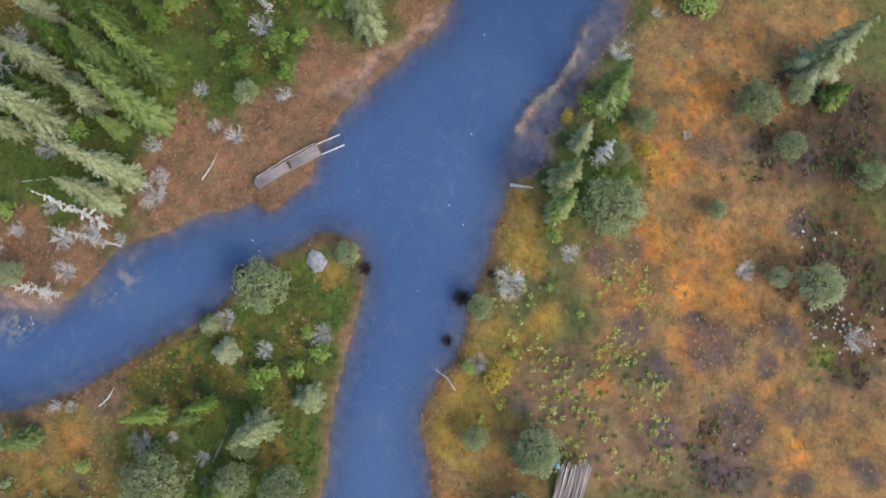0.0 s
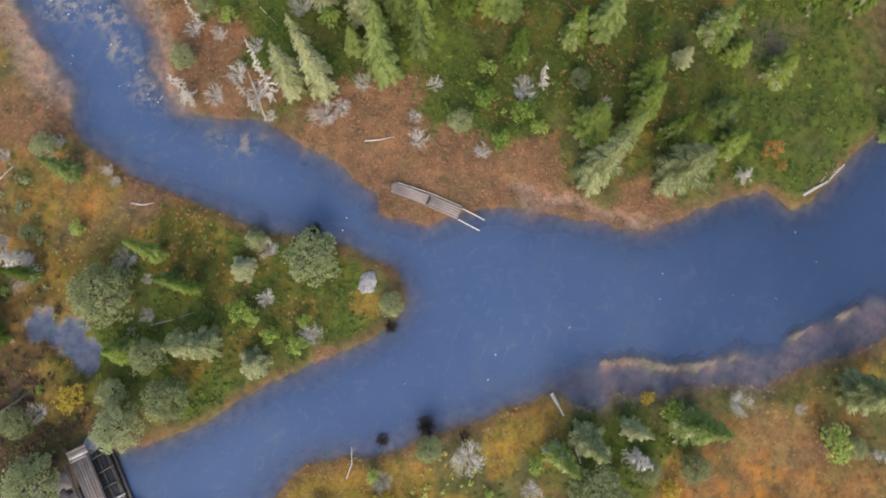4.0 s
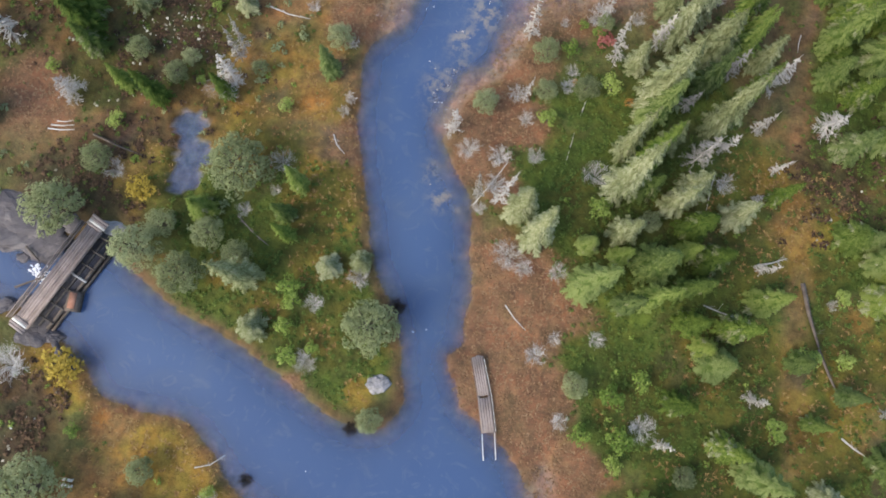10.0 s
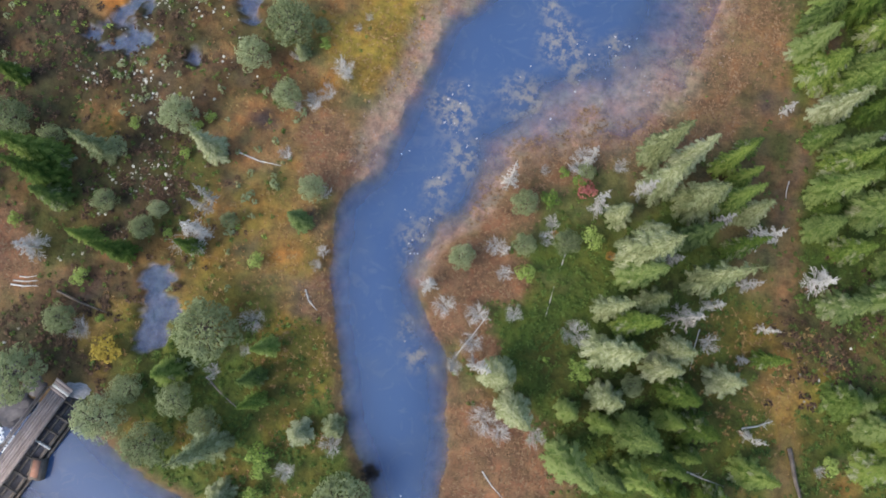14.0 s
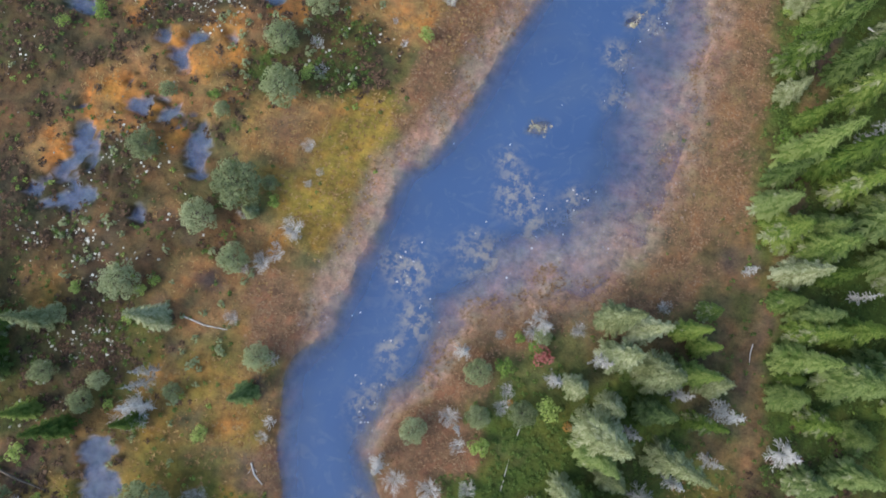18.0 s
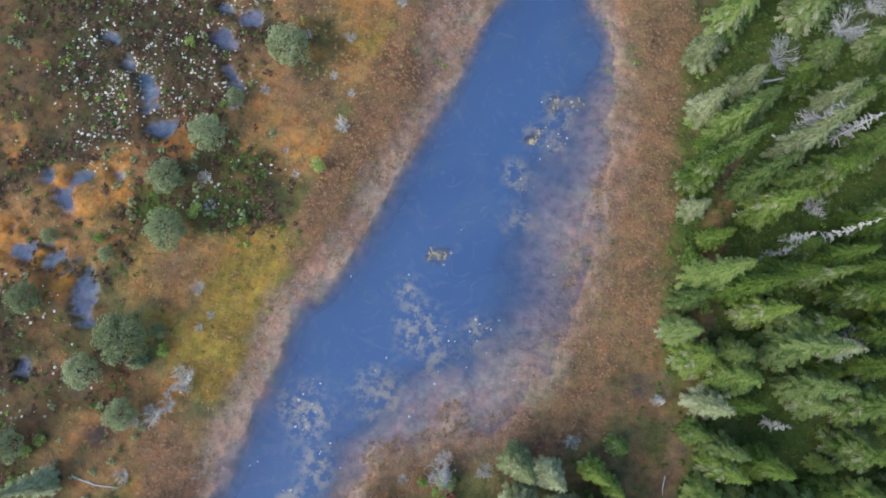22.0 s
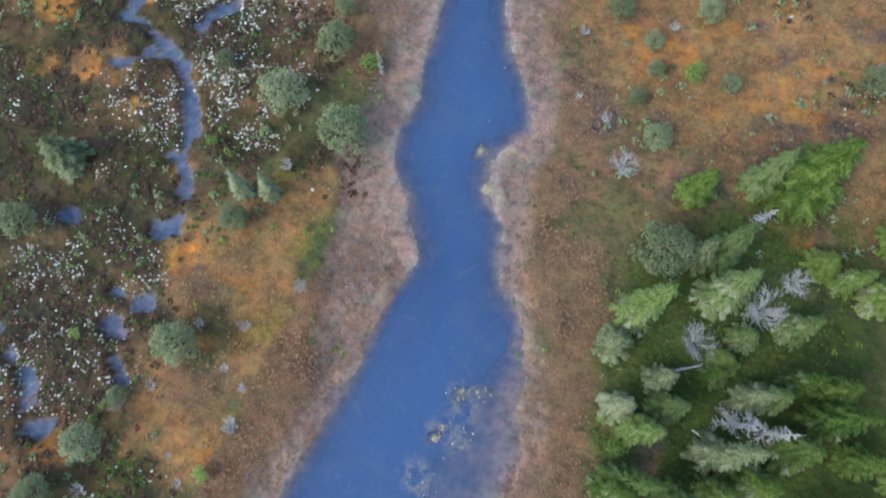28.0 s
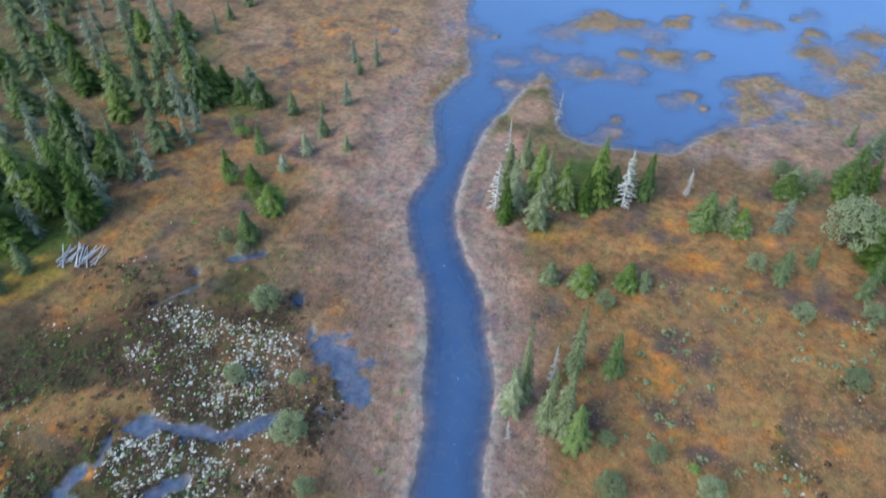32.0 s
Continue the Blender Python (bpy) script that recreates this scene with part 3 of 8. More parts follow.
patch(HEATH, -38.2, 95.3, 4.3)
patch(HEATH, -7.4, 97.0, 3.1)
patch(HEATH, -17.3, 97.7, 3.7)
patch(HEATH, -17.0, 106.1, 5.5)
patch(HEATH, -24.8, 113.7, 5.3)
patch(HEATH, -40.6, 117.0, 5.2)
patch(HEATH, -16.2, 120.0, 3.3)
patch(HEATH, -30.1, 121.4, 5.3)
patch(HEATH, -24.8, 129.7, 3.1)
patch(SHALLOW, 38.2, -16.8, 1.7)
patch(SHALLOW, 32.8, -15.9, 2.0)
patch(SHALLOW, 27.3, -14.2, 1.9)
patch(SHALLOW, 21.2, -10.8, 1.5)
patch(SHALLOW, 17.5, -7.6, 1.4)
patch(SHALLOW, 21.3, 8.1, 1.3)
patch(SHALLOW, -5.8, 41.6, 1.3)
patch(SHALLOW, -5.7, 42.0, 1.4)
patch(SHALLOW, 4.2, 43.7, 1.5)
patch(SHALLOW, -5.7, 45.1, 1.5)
patch(SHALLOW, -6.3, 46.8, 1.6)
patch(SHALLOW, 4.0, 47.1, 1.7)
patch(SHALLOW, 3.3, 48.4, 2.0)
patch(SHALLOW, -5.3, 49.3, 1.5)
patch(SHALLOW, 3.5, 50.7, 1.6)
patch(SHALLOW, -5.2, 52.8, 1.3)
patch(SHALLOW, 13.5, 54.1, 1.7)
patch(SHALLOW, -5.5, 54.6, 1.1)
patch(SHALLOW, -3.6, 58.4, 1.1)
patch(SHALLOW, 14.1, 59.1, 2.7)
patch(SHALLOW, -5.0, 59.4, 1.3)
patch(SHALLOW, 17.0, 63.5, 2.8)
patch(SHALLOW, 16.1, 63.7, 3.2)
patch(SHALLOW, 14.6, 67.5, 2.6)
patch(SHALLOW, 14.8, 68.6, 3.0)
patch(SHALLOW, 14.8, 72.7, 2.6)
patch(SHALLOW, 13.9, 73.8, 2.8)
patch(SHALLOW, -1.5, 75.1, 1.3)
patch(SHALLOW, 12.8, 77.2, 2.2)
patch(SHALLOW, -0.5, 78.9, 1.4)
patch(SHALLOW, 13.0, 79.2, 2.8)
patch(SHALLOW, 14.7, 79.5, 2.8)
patch(SHALLOW, -0.6, 80.9, 1.3)
patch(SHALLOW, 14.6, 84.3, 1.7)
patch(SHALLOW, 12.9, 85.3, 1.3)
patch(SHALLOW, 1.0, 85.5, 1.4)
patch(SHALLOW, 0.1, 86.2, 1.4)
patch(SHALLOW, -1.1, 86.9, 2.3)
patch(SHALLOW, 12.0, 89.4, 1.0)
patch(SHALLOW, 10.8, 90.1, 1.0)
patch(SHALLOW, -1.1, 90.9, 1.8)
patch(SHALLOW, -0.1, 91.0, 2.1)
patch(SHALLOW, -2.0, 93.1, 2.3)
patch(SHALLOW, 10.8, 94.9, 1.0)
patch(SHALLOW, -1.5, 96.2, 1.4)
patch(SHALLOW, -4.4, 103.9, 1.2)
patch(SHALLOW, 7.9, 105.5, 1.8)
patch(SHALLOW, -5.4, 109.6, 1.4)
patch(SHALLOW, 6.3, 112.5, 1.2)
patch(SHALLOW, -8.3, 120.8, 2.5)
patch(SHALLOW, -11.3, 131.2, 2.1)
patch(SHALLOW, -3.0, 137.4, 0.9)
patch(SHALLOW, -13.4, 139.2, 2.2)
patch(SHALLOW, -8.6, 149.0, 1.4)
patch(SHALLOW, -11.2, 160.1, 1.9)
patch(SHALLOW, -20.7, 162.2, 2.7)
patch(SHALLOW, -26.6, 172.6, 3.9)
patch(SHALLOW, 21.4, 184.7, 3.4)
patch(SHALLOW, -27.9, 185.1, 2.9)
patch(SHALLOW, 30.2, 186.3, 3.4)
patch(SHALLOW, 26.2, 193.2, 4.1)
patch(WEED, 7.7, 24.2, 0.5)
patch(WEED, 6.7, 27.7, 0.8)
patch(WEED, 4.9, 28.2, 1.1)
patch(WEED, 3.0, 30.2, 1.1)
patch(WEED, 1.5, 35.4, 1.6)
patch(WEED, 0.3, 37.6, 1.8)
patch(WEED, 1.4, 39.0, 1.7)
patch(WEED, 0.5, 42.1, 1.5)
patch(WEED, 1.8, 45.1, 1.7)
patch(WEED, 1.1, 45.7, 2.0)
patch(WEED, -1.0, 49.4, 2.3)
patch(WEED, -0.8, 49.7, 2.2)
patch(WEED, 4.2, 52.8, 2.3)
patch(WEED, 4.9, 53.6, 0.7)
patch(WEED, 9.5, 54.5, 2.5)
patch(WEED, 8.7, 55.8, 1.9)
patch(WEED, 13.3, 57.3, 2.5)
patch(WEED, 5.6, 58.2, 1.9)
patch(WEED, 11.8, 58.7, 2.1)
patch(WEED, 4.5, 59.4, 1.9)
patch(WEED, 3.2, 61.5, 1.2)
patch(WEED, 4.7, 65.2, 0.8)
patch(WEED, 10.3, 70.6, 2.0)
patch(WEED, 9.4, 78.0, 0.9)
patch(WEED, 9.5, 78.3, 1.3)
patch(WEED, 11.6, 78.4, 1.8)
patch(WEED, 10.0, 81.4, 1.1)
patch(WEED, 10.0, 81.5, 0.7)
patch(WEED, 10.5, 81.8, 0.8)
patch(WEED, 6.2, 98.9, 1.1)
patch(WEED, 5.8, 101.7, 1.9)
patch(WEED, 4.0, 181.8, 1.2)
patch(WEED, 16.6, 188.9, 1.1)
patch(WEED, -9.4, 189.7, 0.9)
patch(WEED, 10.0, 190.0, 0.7)
patch(WEED, 14.2, 192.4, 1.6)
patch(WEED, -1.7, 194.4, 2.3)
patch(WEED, 25.4, 198.3, 3.7)
patch(WEED, 2.7, 203.4, 2.4)
patch(WEED, 9.4, 204.7, 3.0)
patch(WEED, 16.0, 208.1, 1.4)
patch(WEED, 39.0, 209.0, 4.8)
patch(WEED, 33.1, 215.4, 4.1)
patch(WEED, -3.2, 215.6, 4.3)
patch(WEED, 9.2, 218.7, 2.6)
patch(WEED, 21.4, 223.1, 1.5)
patch(WEED, 26.5, 223.7, 3.2)
patch(WEED, 44.3, 226.4, 4.2)
patch(LICHEN, -30.1, 121.4, 4.7)
patch(LICHEN, -23.8, 116.0, 3.8)
patch(LICHEN, -34.4, 124.6, 3.1)
patch(LICHEN, -30.3, 117.0, 2.2)
patch(LICHEN, -19.5, 112.0, 3.1)
patch(LICHEN, -26.9, 108.3, 3.0)
patch(LICHEN, -23.2, 106.6, 3.3)
patch(LICHEN, -21.1, 100.8, 2.7)
patch(LICHEN, -26.2, 98.3, 2.4)
patch(LICHEN, -26.2, 80.1, 3.0)
patch(LICHEN, -24.6, 74.3, 2.9)
patch(LICHEN, -21.7, 108.5, 2.8)
patch(LICHEN, -14.9, 98.6, 1.6)
patch(LICHEN, -26.4, 75.4, 3.0)
patch(LICHEN, -29.5, 72.6, 2.5)
patch(LICHEN, -34.8, 79.1, 2.5)
patch(LICHEN, -21.7, 71.0, 2.5)
patch(LICHEN, -22.2, 83.2, 2.0)
patch(LICHEN, -23.9, 35.6, 2.5)
patch(LICHEN, -22.2, 33.4, 2.0)
patch(LICHEN, -25.0, 36.8, 2.0)
patch(LICHEN, -29.1, 63.8, 3.1)
patch(LICHEN, -26.2, 41.6, 2.4)
patch(LICHEN, -30.4, 41.4, 2.4)
patch(LICHEN, -24.0, 38.4, 1.9)
patch(LICHEN, -26.2, 33.4, 1.9)
patch(LICHEN, 0.9, -32.9, 2.4)
patch(LICHEN, -0.5, -34.2, 1.9)
patch(ISLET, 9.5, 205.3, 3.4)
patch(ISLET, 2.7, 204.0, 2.6)
patch(ISLET, -3.2, 215.5, 5.4)
patch(ISLET, 2.1, 216.4, 2.2)
patch(ISLET, 9.2, 219.4, 2.8)
patch(ISLET, 16.0, 208.3, 1.6)
patch(ISLET, 14.2, 193.0, 2.0)
patch(ISLET, 16.6, 189.4, 1.3)
patch(ISLET, 10.0, 190.6, 0.8)
patch(ISLET, 25.5, 200.8, 4.7)
patch(ISLET, 24.7, 193.1, 4.5)
patch(ISLET, 33.2, 216.0, 3.5)
patch(ISLET, 39.4, 211.8, 5.9)
patch(ISLET, 44.8, 224.8, 4.2)
patch(ISLET, 26.6, 224.4, 2.6)
patch(ISLET, 22.0, 224.0, 1.5)
patch(ISLET, 4.0, 182.0, 1.4)
patch(ISLET, 6.9, 198.1, 1.0)
patch(ISLET, 33.9, 194.7, 3.6)
patch(ISLET, 40.6, 197.1, 5.4)
patch(ISLET, -1.8, 195.0, 2.9)
patch(ISLET, 34.5, 223.5, 2.8)
patch(ISLET, 43.3, 207.2, 4.7)
patch(ISLET, 22.0, 197.6, 2.8)
patch(ISLET, -7.0, 212.4, 2.8)
patch(ISLET, 11.0, 222.7, 2.0)
patch(ISLET, -20.9, 202.4, 0.8)
patch(ISLET, 18.1, 230.1, 1.4)
patch(ISLET, 31.8, 228.8, 1.5)
patch(ISLET, 4.8, 65.3, 0.8)
patch(ISLET, 4.0, 65.7, 0.3)
patch(ISLET, 10.0, 81.7, 0.6)
patch(ISLET, 9.6, 79.0, 0.4)
patch(ISLET, 9.1, 77.5, 0.4)
patch(ISLET, 11.6, 82.2, 0.5)
patch(ISLET, 10.0, 81.9, 0.5)
patch(ISLET, 10.0, 80.7, 0.4)
patch(ISLET, 9.0, 78.9, 0.4)
patch(ISLET, 9.0, 77.5, 0.5)
patch(ISLET, 4.3, 103.1, 0.6)
patch(ISLET, 6.0, 99.6, 0.6)
patch(ISLET, 7.3, 99.1, 0.4)
patch(HEATH, -32, 52, 12)
patch(HEATH, -30, 64, 12)
patch(HEATH, -30, 76, 13)
patch(HEATH, -30, 88, 12)
patch(HEATH, -31, 100, 12)
patch(HEATH, -42, 70, 18)
patch(HEATH, -44, 95, 18)
patch(HEATH, -26, 112, 10)
patch(HEATH, -40, 115, 14)
patch(HEATH, -38, 42, 12)
patch(HEATH, -28, 38, 9)
patch(HEATH, 37.3, 121.6, 3.0)
patch(LICHEN, 37.3, 121.0, 1.8)
patch(HEATH, 27.7, 129.8, 3.2)
patch(LICHEN, 27.7, 129.2, 1.9)
patch(HEATH, 33.9, 140.4, 2.0)
patch(LICHEN, 33.9, 139.8, 1.2)
patch(HEATH, 35.9, 150.4, 2.5)
patch(LICHEN, 35.9, 149.8, 1.5)
patch(HEATH, 16.1, 126.9, 1.2)
patch(LICHEN, 16.1, 126.3, 0.7)
patch(ORANGE, 32.6, 37.4, 2.2)
patch(ORANGE, 40.4, 32.3, 1.7)
patch(BROWN, 32.4, 45.6, 1.1)
patch(ORANGE, 25.2, 17.0, 1.7)
patch(OCHRE, 30.8, 23.5, 2.4)
patch(OCHRE, 40.5, 20.1, 2.3)
patch(BROWN, 32.3, 19.6, 1.2)
patch(BROWN, 36.1, 42.2, 1.7)
patch(OCHRE, 31.6, 32.7, 1.2)
patch(ORANGE, 33.8, 27.9, 1.2)
patch(ORANGE, -11.0, 30.9, 2.3)
patch(ORANGE, -8.9, 35.9, 1.8)
patch(ORANGE, -15.6, 32.4, 1.8)
patch(PEAT, -32.0, 21.3, 1.2)
patch(OCHRE, -6.5, 26.1, 1.7)
patch(OCHRE, -6.2, 20.7, 1.2)
patch(ORANGE, -21.3, 19.1, 1.2)
patch(OCHRE, -19.6, 2.3, 2.1)
patch(ORANGE, -13.1, 0.1, 2.1)
patch(OCHRE, -11.0, -0.0, 1.6)
patch(FLAME, -8.9, 31.2, 1.2)
patch(FLAME, 39.2, 32.8, 0.8)
patch(FLAME, 32.6, 37.4, 0.9)
patch(ORANGE, 43.4, 26.4, 1.9)
patch(OCHRE, 42.4, 23.4, 1.9)
patch(MOSS, 28.0, 26.9, 2.4)
patch(OCHRE, -0.3, 12.7, 1.4)
patch(OCHRE, 5.1, 9.9, 1.2)
patch(OCHRE, -4.7, 12.9, 1.4)
patch(OCHRE, -9.9, 14.8, 1.5)
patch(OCHRE, -3.0, 18.3, 1.7)
patch(OCHRE, -0.3, 18.4, 1.5)
patch(OCHRE, -14.6, 13.3, 1.2)
patch(MOSS, 24.2, 22.2, 1.9)
patch(SHALLOW, 29.8, 196.7, 9.1)
patch(SHALLOW, 38.9, 196.5, 8.0)
patch(SHALLOW, 23.9, 181.5, 5.0)
patch(SHALLOW, 39.7, 216.2, 7.1)
patch(SEDGE, -8.8, 179.4, 3.5)
patch(SEDGE, -9.8, 169.5, 2.9)
patch(SEDGE, -9.1, 188.4, 2.4)
patch(SEDGE, -8.8, 160.0, 2.3)
patch(SHALLOW, -16.4, 193.9, 4.9)
patch(SHALLOW, -4.9, 195.9, 5.9)
patch(SHALLOW, -9.3, 207.8, 5.3)
patch(SHALLOW, 9.7, 203.2, 5.0)
patch(SHALLOW, 5.6, 213.2, 5.3)
patch(SHALLOW, -24.2, 202.5, 4.2)
patch(SHALLOW, 20.4, 223.5, 5.4)
patch(SEDGE, 23.2, 179.0, 3.3)
patch(SEDGE, 33.0, 178.9, 4.0)
patch(SEDGE, 39.9, 182.8, 4.0)
patch(ISLET, 34.1, 198.3, 2.7)
patch(ISLET, 40.6, 206.2, 2.8)
patch(ISLET, 23.8, 192.8, 1.8)
patch(ISLET, 21.6, 180.6, 1.7)
patch(MOSS, -86.2, 166.8, 7.7)
patch(MOSS, -85.4, 180.5, 6.3)
patch(MOSS, -69.7, 179.2, 5.0)
patch(OCHRE, -70.0, 161.1, 3.6)
patch(OCHRE, -55.9, 122.5, 2.6)
patch(MOSS, -37.3, 147.3, 2.3)
patch(MOSS, -51.3, 164.3, 3.5)
patch(OCHRE, -68.7, 186.5, 4.2)
patch(PEAT, -2.0, -21.8, 1.4)
patch(PEAT, -3.0, -27.5, 1.0)
patch(PEAT, -0.1, -29.1, 0.7)
patch(PEAT, -7.4, -25.1, 2.0)
patch(PEAT, -11.1, -23.7, 1.8)
patch(PEAT, -12.0, -29.8, 1.0)
patch(PEAT, -11.3, -34.8, 1.2)
patch(PEAT, -3.0, -17.6, 1.2)
patch(PEAT, 1.3, -16.1, 0.8)
patch(PEAT, 0.9, -21.2, 0.7)
patch(PEAT, -0.6, -24.3, 0.6)
patch(PEAT, -8.1, -18.6, 1.4)
patch(PEAT, -10.0, -21.4, 1.1)
patch(HEATH, 5.3, -30.0, 2.9)
patch(HEATH, 2.4, -31.7, 2.4)
patch(HEATH, 22.2, -27.5, 2.5)
patch(HEATH, 8.3, -34.1, 3.0)
patch(HEATH, 19.5, -38.0, 3.0)
patch(FLAME, 2.3, -24.4, 2.3)
patch(FLAME, 3.3, -20.1, 2.1)
patch(FLAME, 5.3, -24.1, 1.9)
patch(FLAME, -10.0, -29.5, 1.3)
patch(FLAME, -5.8, -23.5, 1.1)
patch(FLAME, 6.8, -19.2, 1.9)
patch(FLAME, -4.4, -13.0, 1.1)
patch(FLAME, -13.2, -27.8, 1.8)
patch(FLAME, 8.8, -17.8, 1.6)
patch(FLAME, -4.8, -27.9, 1.1)
patch(FLAME, -2.5, -13.1, 0.8)
patch(FLAME, 6.3, -21.7, 1.9)
patch(BROWN, -6.3, -10.1, 3.8)
patch(BROWN, -10.9, -14.7, 3.8)
patch(BROWN, -6.3, -19.7, 3.8)
patch(BROWN, -4.8, -33.1, 3.8)
patch(BROWN, -13.6, -31.1, 4.2)
patch(BROWN, 5.3, -15.3, 2.9)
patch(ORANGE, 1.3, -16.6, 3.9)
patch(ORANGE, 5.3, -20.2, 4.4)
patch(ORANGE, 1.4, -24.9, 4.4)
patch(ORANGE, -6.3, -26.8, 4.3)
patch(ORANGE, -10.0, -31.3, 3.8)
patch(ORANGE, 8.3, -27.7, 3.9)
patch(ORANGE, 14.3, -20.1, 2.5)
patch(ORANGE, 27.0, -24.2, 4.1)
patch(ORANGE, 24.9, -20.0, 2.6)
patch(OCHRE, 9.2, -6.9, 1.7)
patch(OCHRE, -8.7, -0.0, 1.4)
patch(OCHRE, 1.3, -8.3, 1.5)
patch(MOSS, -1.5, -31.5, 1.4)
patch(ORANGE, -13.2, 84.8, 4.0)
patch(ORANGE, -11.1, 90.0, 3.1)
patch(ORANGE, -12.4, 80.8, 2.4)
patch(ORANGE, -14.5, 71.0, 3.3)
patch(ORANGE, -9.8, 69.8, 3.2)
patch(ORANGE, -7.6, 78.4, 2.9)
patch(ORANGE, -17.6, 86.0, 2.0)
patch(FLAME, -20.7, 92.4, 1.2)
patch(FLAME, -27.6, 96.7, 0.9)
patch(FLAME, -35.0, 99.3, 1.3)
patch(FLAME, -37.8, 97.6, 1.0)
patch(ORANGE, -35.0, 99.3, 1.6)
patch(FLAME, -20.6, 68.6, 0.9)
patch(FLAME, -16.9, 84.6, 1.4)
patch(OCHRE, -11.2, 94.0, 1.6)
patch(BROWN, 12.6, 116.2, 3.8)
patch(BROWN, 14.7, 106.8, 2.6)
patch(BROWN, 21.4, 106.2, 2.6)
patch(LICHEN, -22.3, 104.5, 2.8)
patch(LICHEN, -20.5, 100.5, 1.9)
patch(LICHEN, -26.9, 98.9, 1.9)
patch(LICHEN, -16.2, 97.6, 1.3)
patch(LICHEN, -29.4, 79.6, 2.0)
patch(LICHEN, -20.0, 81.8, 2.2)
patch(LICHEN, -25.7, 73.0, 2.4)
patch(LICHEN, -23.4, 70.8, 1.4)
patch(LICHEN, -21.0, 108.3, 2.2)
patch(LICHEN, -23.5, 74.8, 1.5)
patch(LICHEN, -27.6, 89.9, 1.0)
patch(LICHEN, -38.4, 92.2, 1.3)
patch(FLAME, 27.9, 117.7, 2.1)
patch(FLAME, 19.1, 119.8, 1.6)
patch(FLAME, 31.9, 116.6, 1.8)
patch(FLAME, 14.9, 120.4, 1.3)
patch(HEATH, -47.5, 115.5, 3.5)
patch(HEATH, -37.4, 106.5, 3.1)
patch(HEATH, -43.0, 117.1, 3.5)
patch(HEATH, -37.7, 122.1, 3.6)
patch(HEATH, -29.5, 107.5, 2.5)
patch(HEATH, -21.5, 126.2, 2.1)
patch(HEATH, -21.8, 120.9, 2.3)
patch(HEATH, -17.2, 120.5, 1.9)
patch(LICHEN, -33.0, 120.6, 2.4)
patch(LICHEN, -25.5, 117.5, 2.8)
patch(LICHEN, -28.7, 116.4, 2.2)
patch(LICHEN, -28.7, 124.5, 1.8)
patch(LICHEN, -37.4, 125.5, 1.6)
patch(LICHEN, -25.7, 110.6, 2.6)
patch(LICHEN, -20.6, 111.8, 2.0)
patch(LICHEN, -21.7, 117.5, 1.4)
patch(ORANGE, -54.2, 155.1, 5.8)
patch(ORANGE, -52.3, 144.5, 4.6)
patch(ORANGE, -45.1, 147.1, 4.6)
patch(ORANGE, -45.7, 155.2, 3.3)
patch(ORANGE, -46.8, 124.0, 3.8)
patch(ORANGE, -39.3, 111.3, 3.3)
patch(ORANGE, -41.0, 108.8, 2.7)
patch(ORANGE, -29.0, 144.3, 4.3)
patch(ORANGE, -19.1, 132.0, 2.5)
patch(ORANGE, -11.9, 123.7, 2.0)
patch(ORANGE, -52.9, 192.2, 7.3)
patch(ORANGE, -44.4, 175.8, 4.7)
patch(ORANGE, -45.0, 195.0, 6.3)
patch(ORANGE, -48.6, 133.0, 3.5)
patch(ORANGE, -36.8, 154.1, 4.0)
patch(ORANGE, -54.3, 178.2, 3.9)
patch(SEDGE, -20.4, 140.9, 4.1)
patch(SEDGE, -29.3, 162.5, 5.8)
patch(SEDGE, -14.3, 130.4, 2.4)
patch(SEDGE, -37.1, 197.9, 6.3)
patch(SEDGE, -11.4, 118.6, 2.1)
patch(OCHRE, -1.6, 152.9, 2.1)
patch(OCHRE, 1.3, 152.9, 1.8)
patch(OCHRE, -75.3, 170.7, 4.8)
patch(OCHRE, 31.6, 179.8, 2.4)
patch(OCHRE, -54.8, 124.8, 3.3)
patch(OCHRE, -64.7, 168.6, 3.7)
patch(FLAME, 18.8, 129.9, 1.8)
patch(FLAME, 16.0, 137.2, 1.4)
patch(FLAME, 12.9, 138.4, 1.7)
patch(FLAME, 25.4, 137.6, 1.6)
patch(FLAME, 31.9, 133.3, 1.5)
patch(FLAME, 18.4, 152.7, 1.9)
patch(PEAT, 16.3, 139.6, 1.6)
patch(PEAT, 18.4, 131.1, 0.8)
patch(BROWN, 15.5, 156.8, 3.5)
patch(BROWN, 23.5, 154.5, 4.0)
patch(BROWN, 33.9, 145.8, 3.6)
patch(SHALLOW, 24.7, 191.4, 5.3)
patch(SHALLOW, 37.2, 206.9, 6.7)
patch(SHALLOW, 35.1, 216.7, 4.1)
patch(SHALLOW, 29.5, 188.1, 5.2)
patch(SHALLOW, 17.7, 178.5, 3.7)
patch(SHALLOW, 39.1, 190.0, 6.0)
patch(SHALLOW, 25.5, 198.9, 4.7)
patch(SHALLOW, 40.1, 200.4, 4.6)
patch(SHALLOW, 21.4, 185.2, 3.9)
patch(SHALLOW, -11.3, 197.9, 4.0)
patch(SHALLOW, 3.7, 196.9, 4.8)
patch(SHALLOW, 12.6, 190.6, 3.2)
patch(SHALLOW, -14.4, 186.5, 3.8)
patch(SHALLOW, 3.7, 178.1, 3.0)
patch(SHALLOW, 12.2, 176.5, 2.5)
patch(SHALLOW, -28.8, 179.5, 3.2)
patch(SHALLOW, -23.8, 169.1, 3.0)
patch(SHALLOW, -27.6, 189.9, 3.0)
patch(SHALLOW, -2.1, 215.4, 4.3)
patch(SHALLOW, 15.1, 207.4, 2.5)
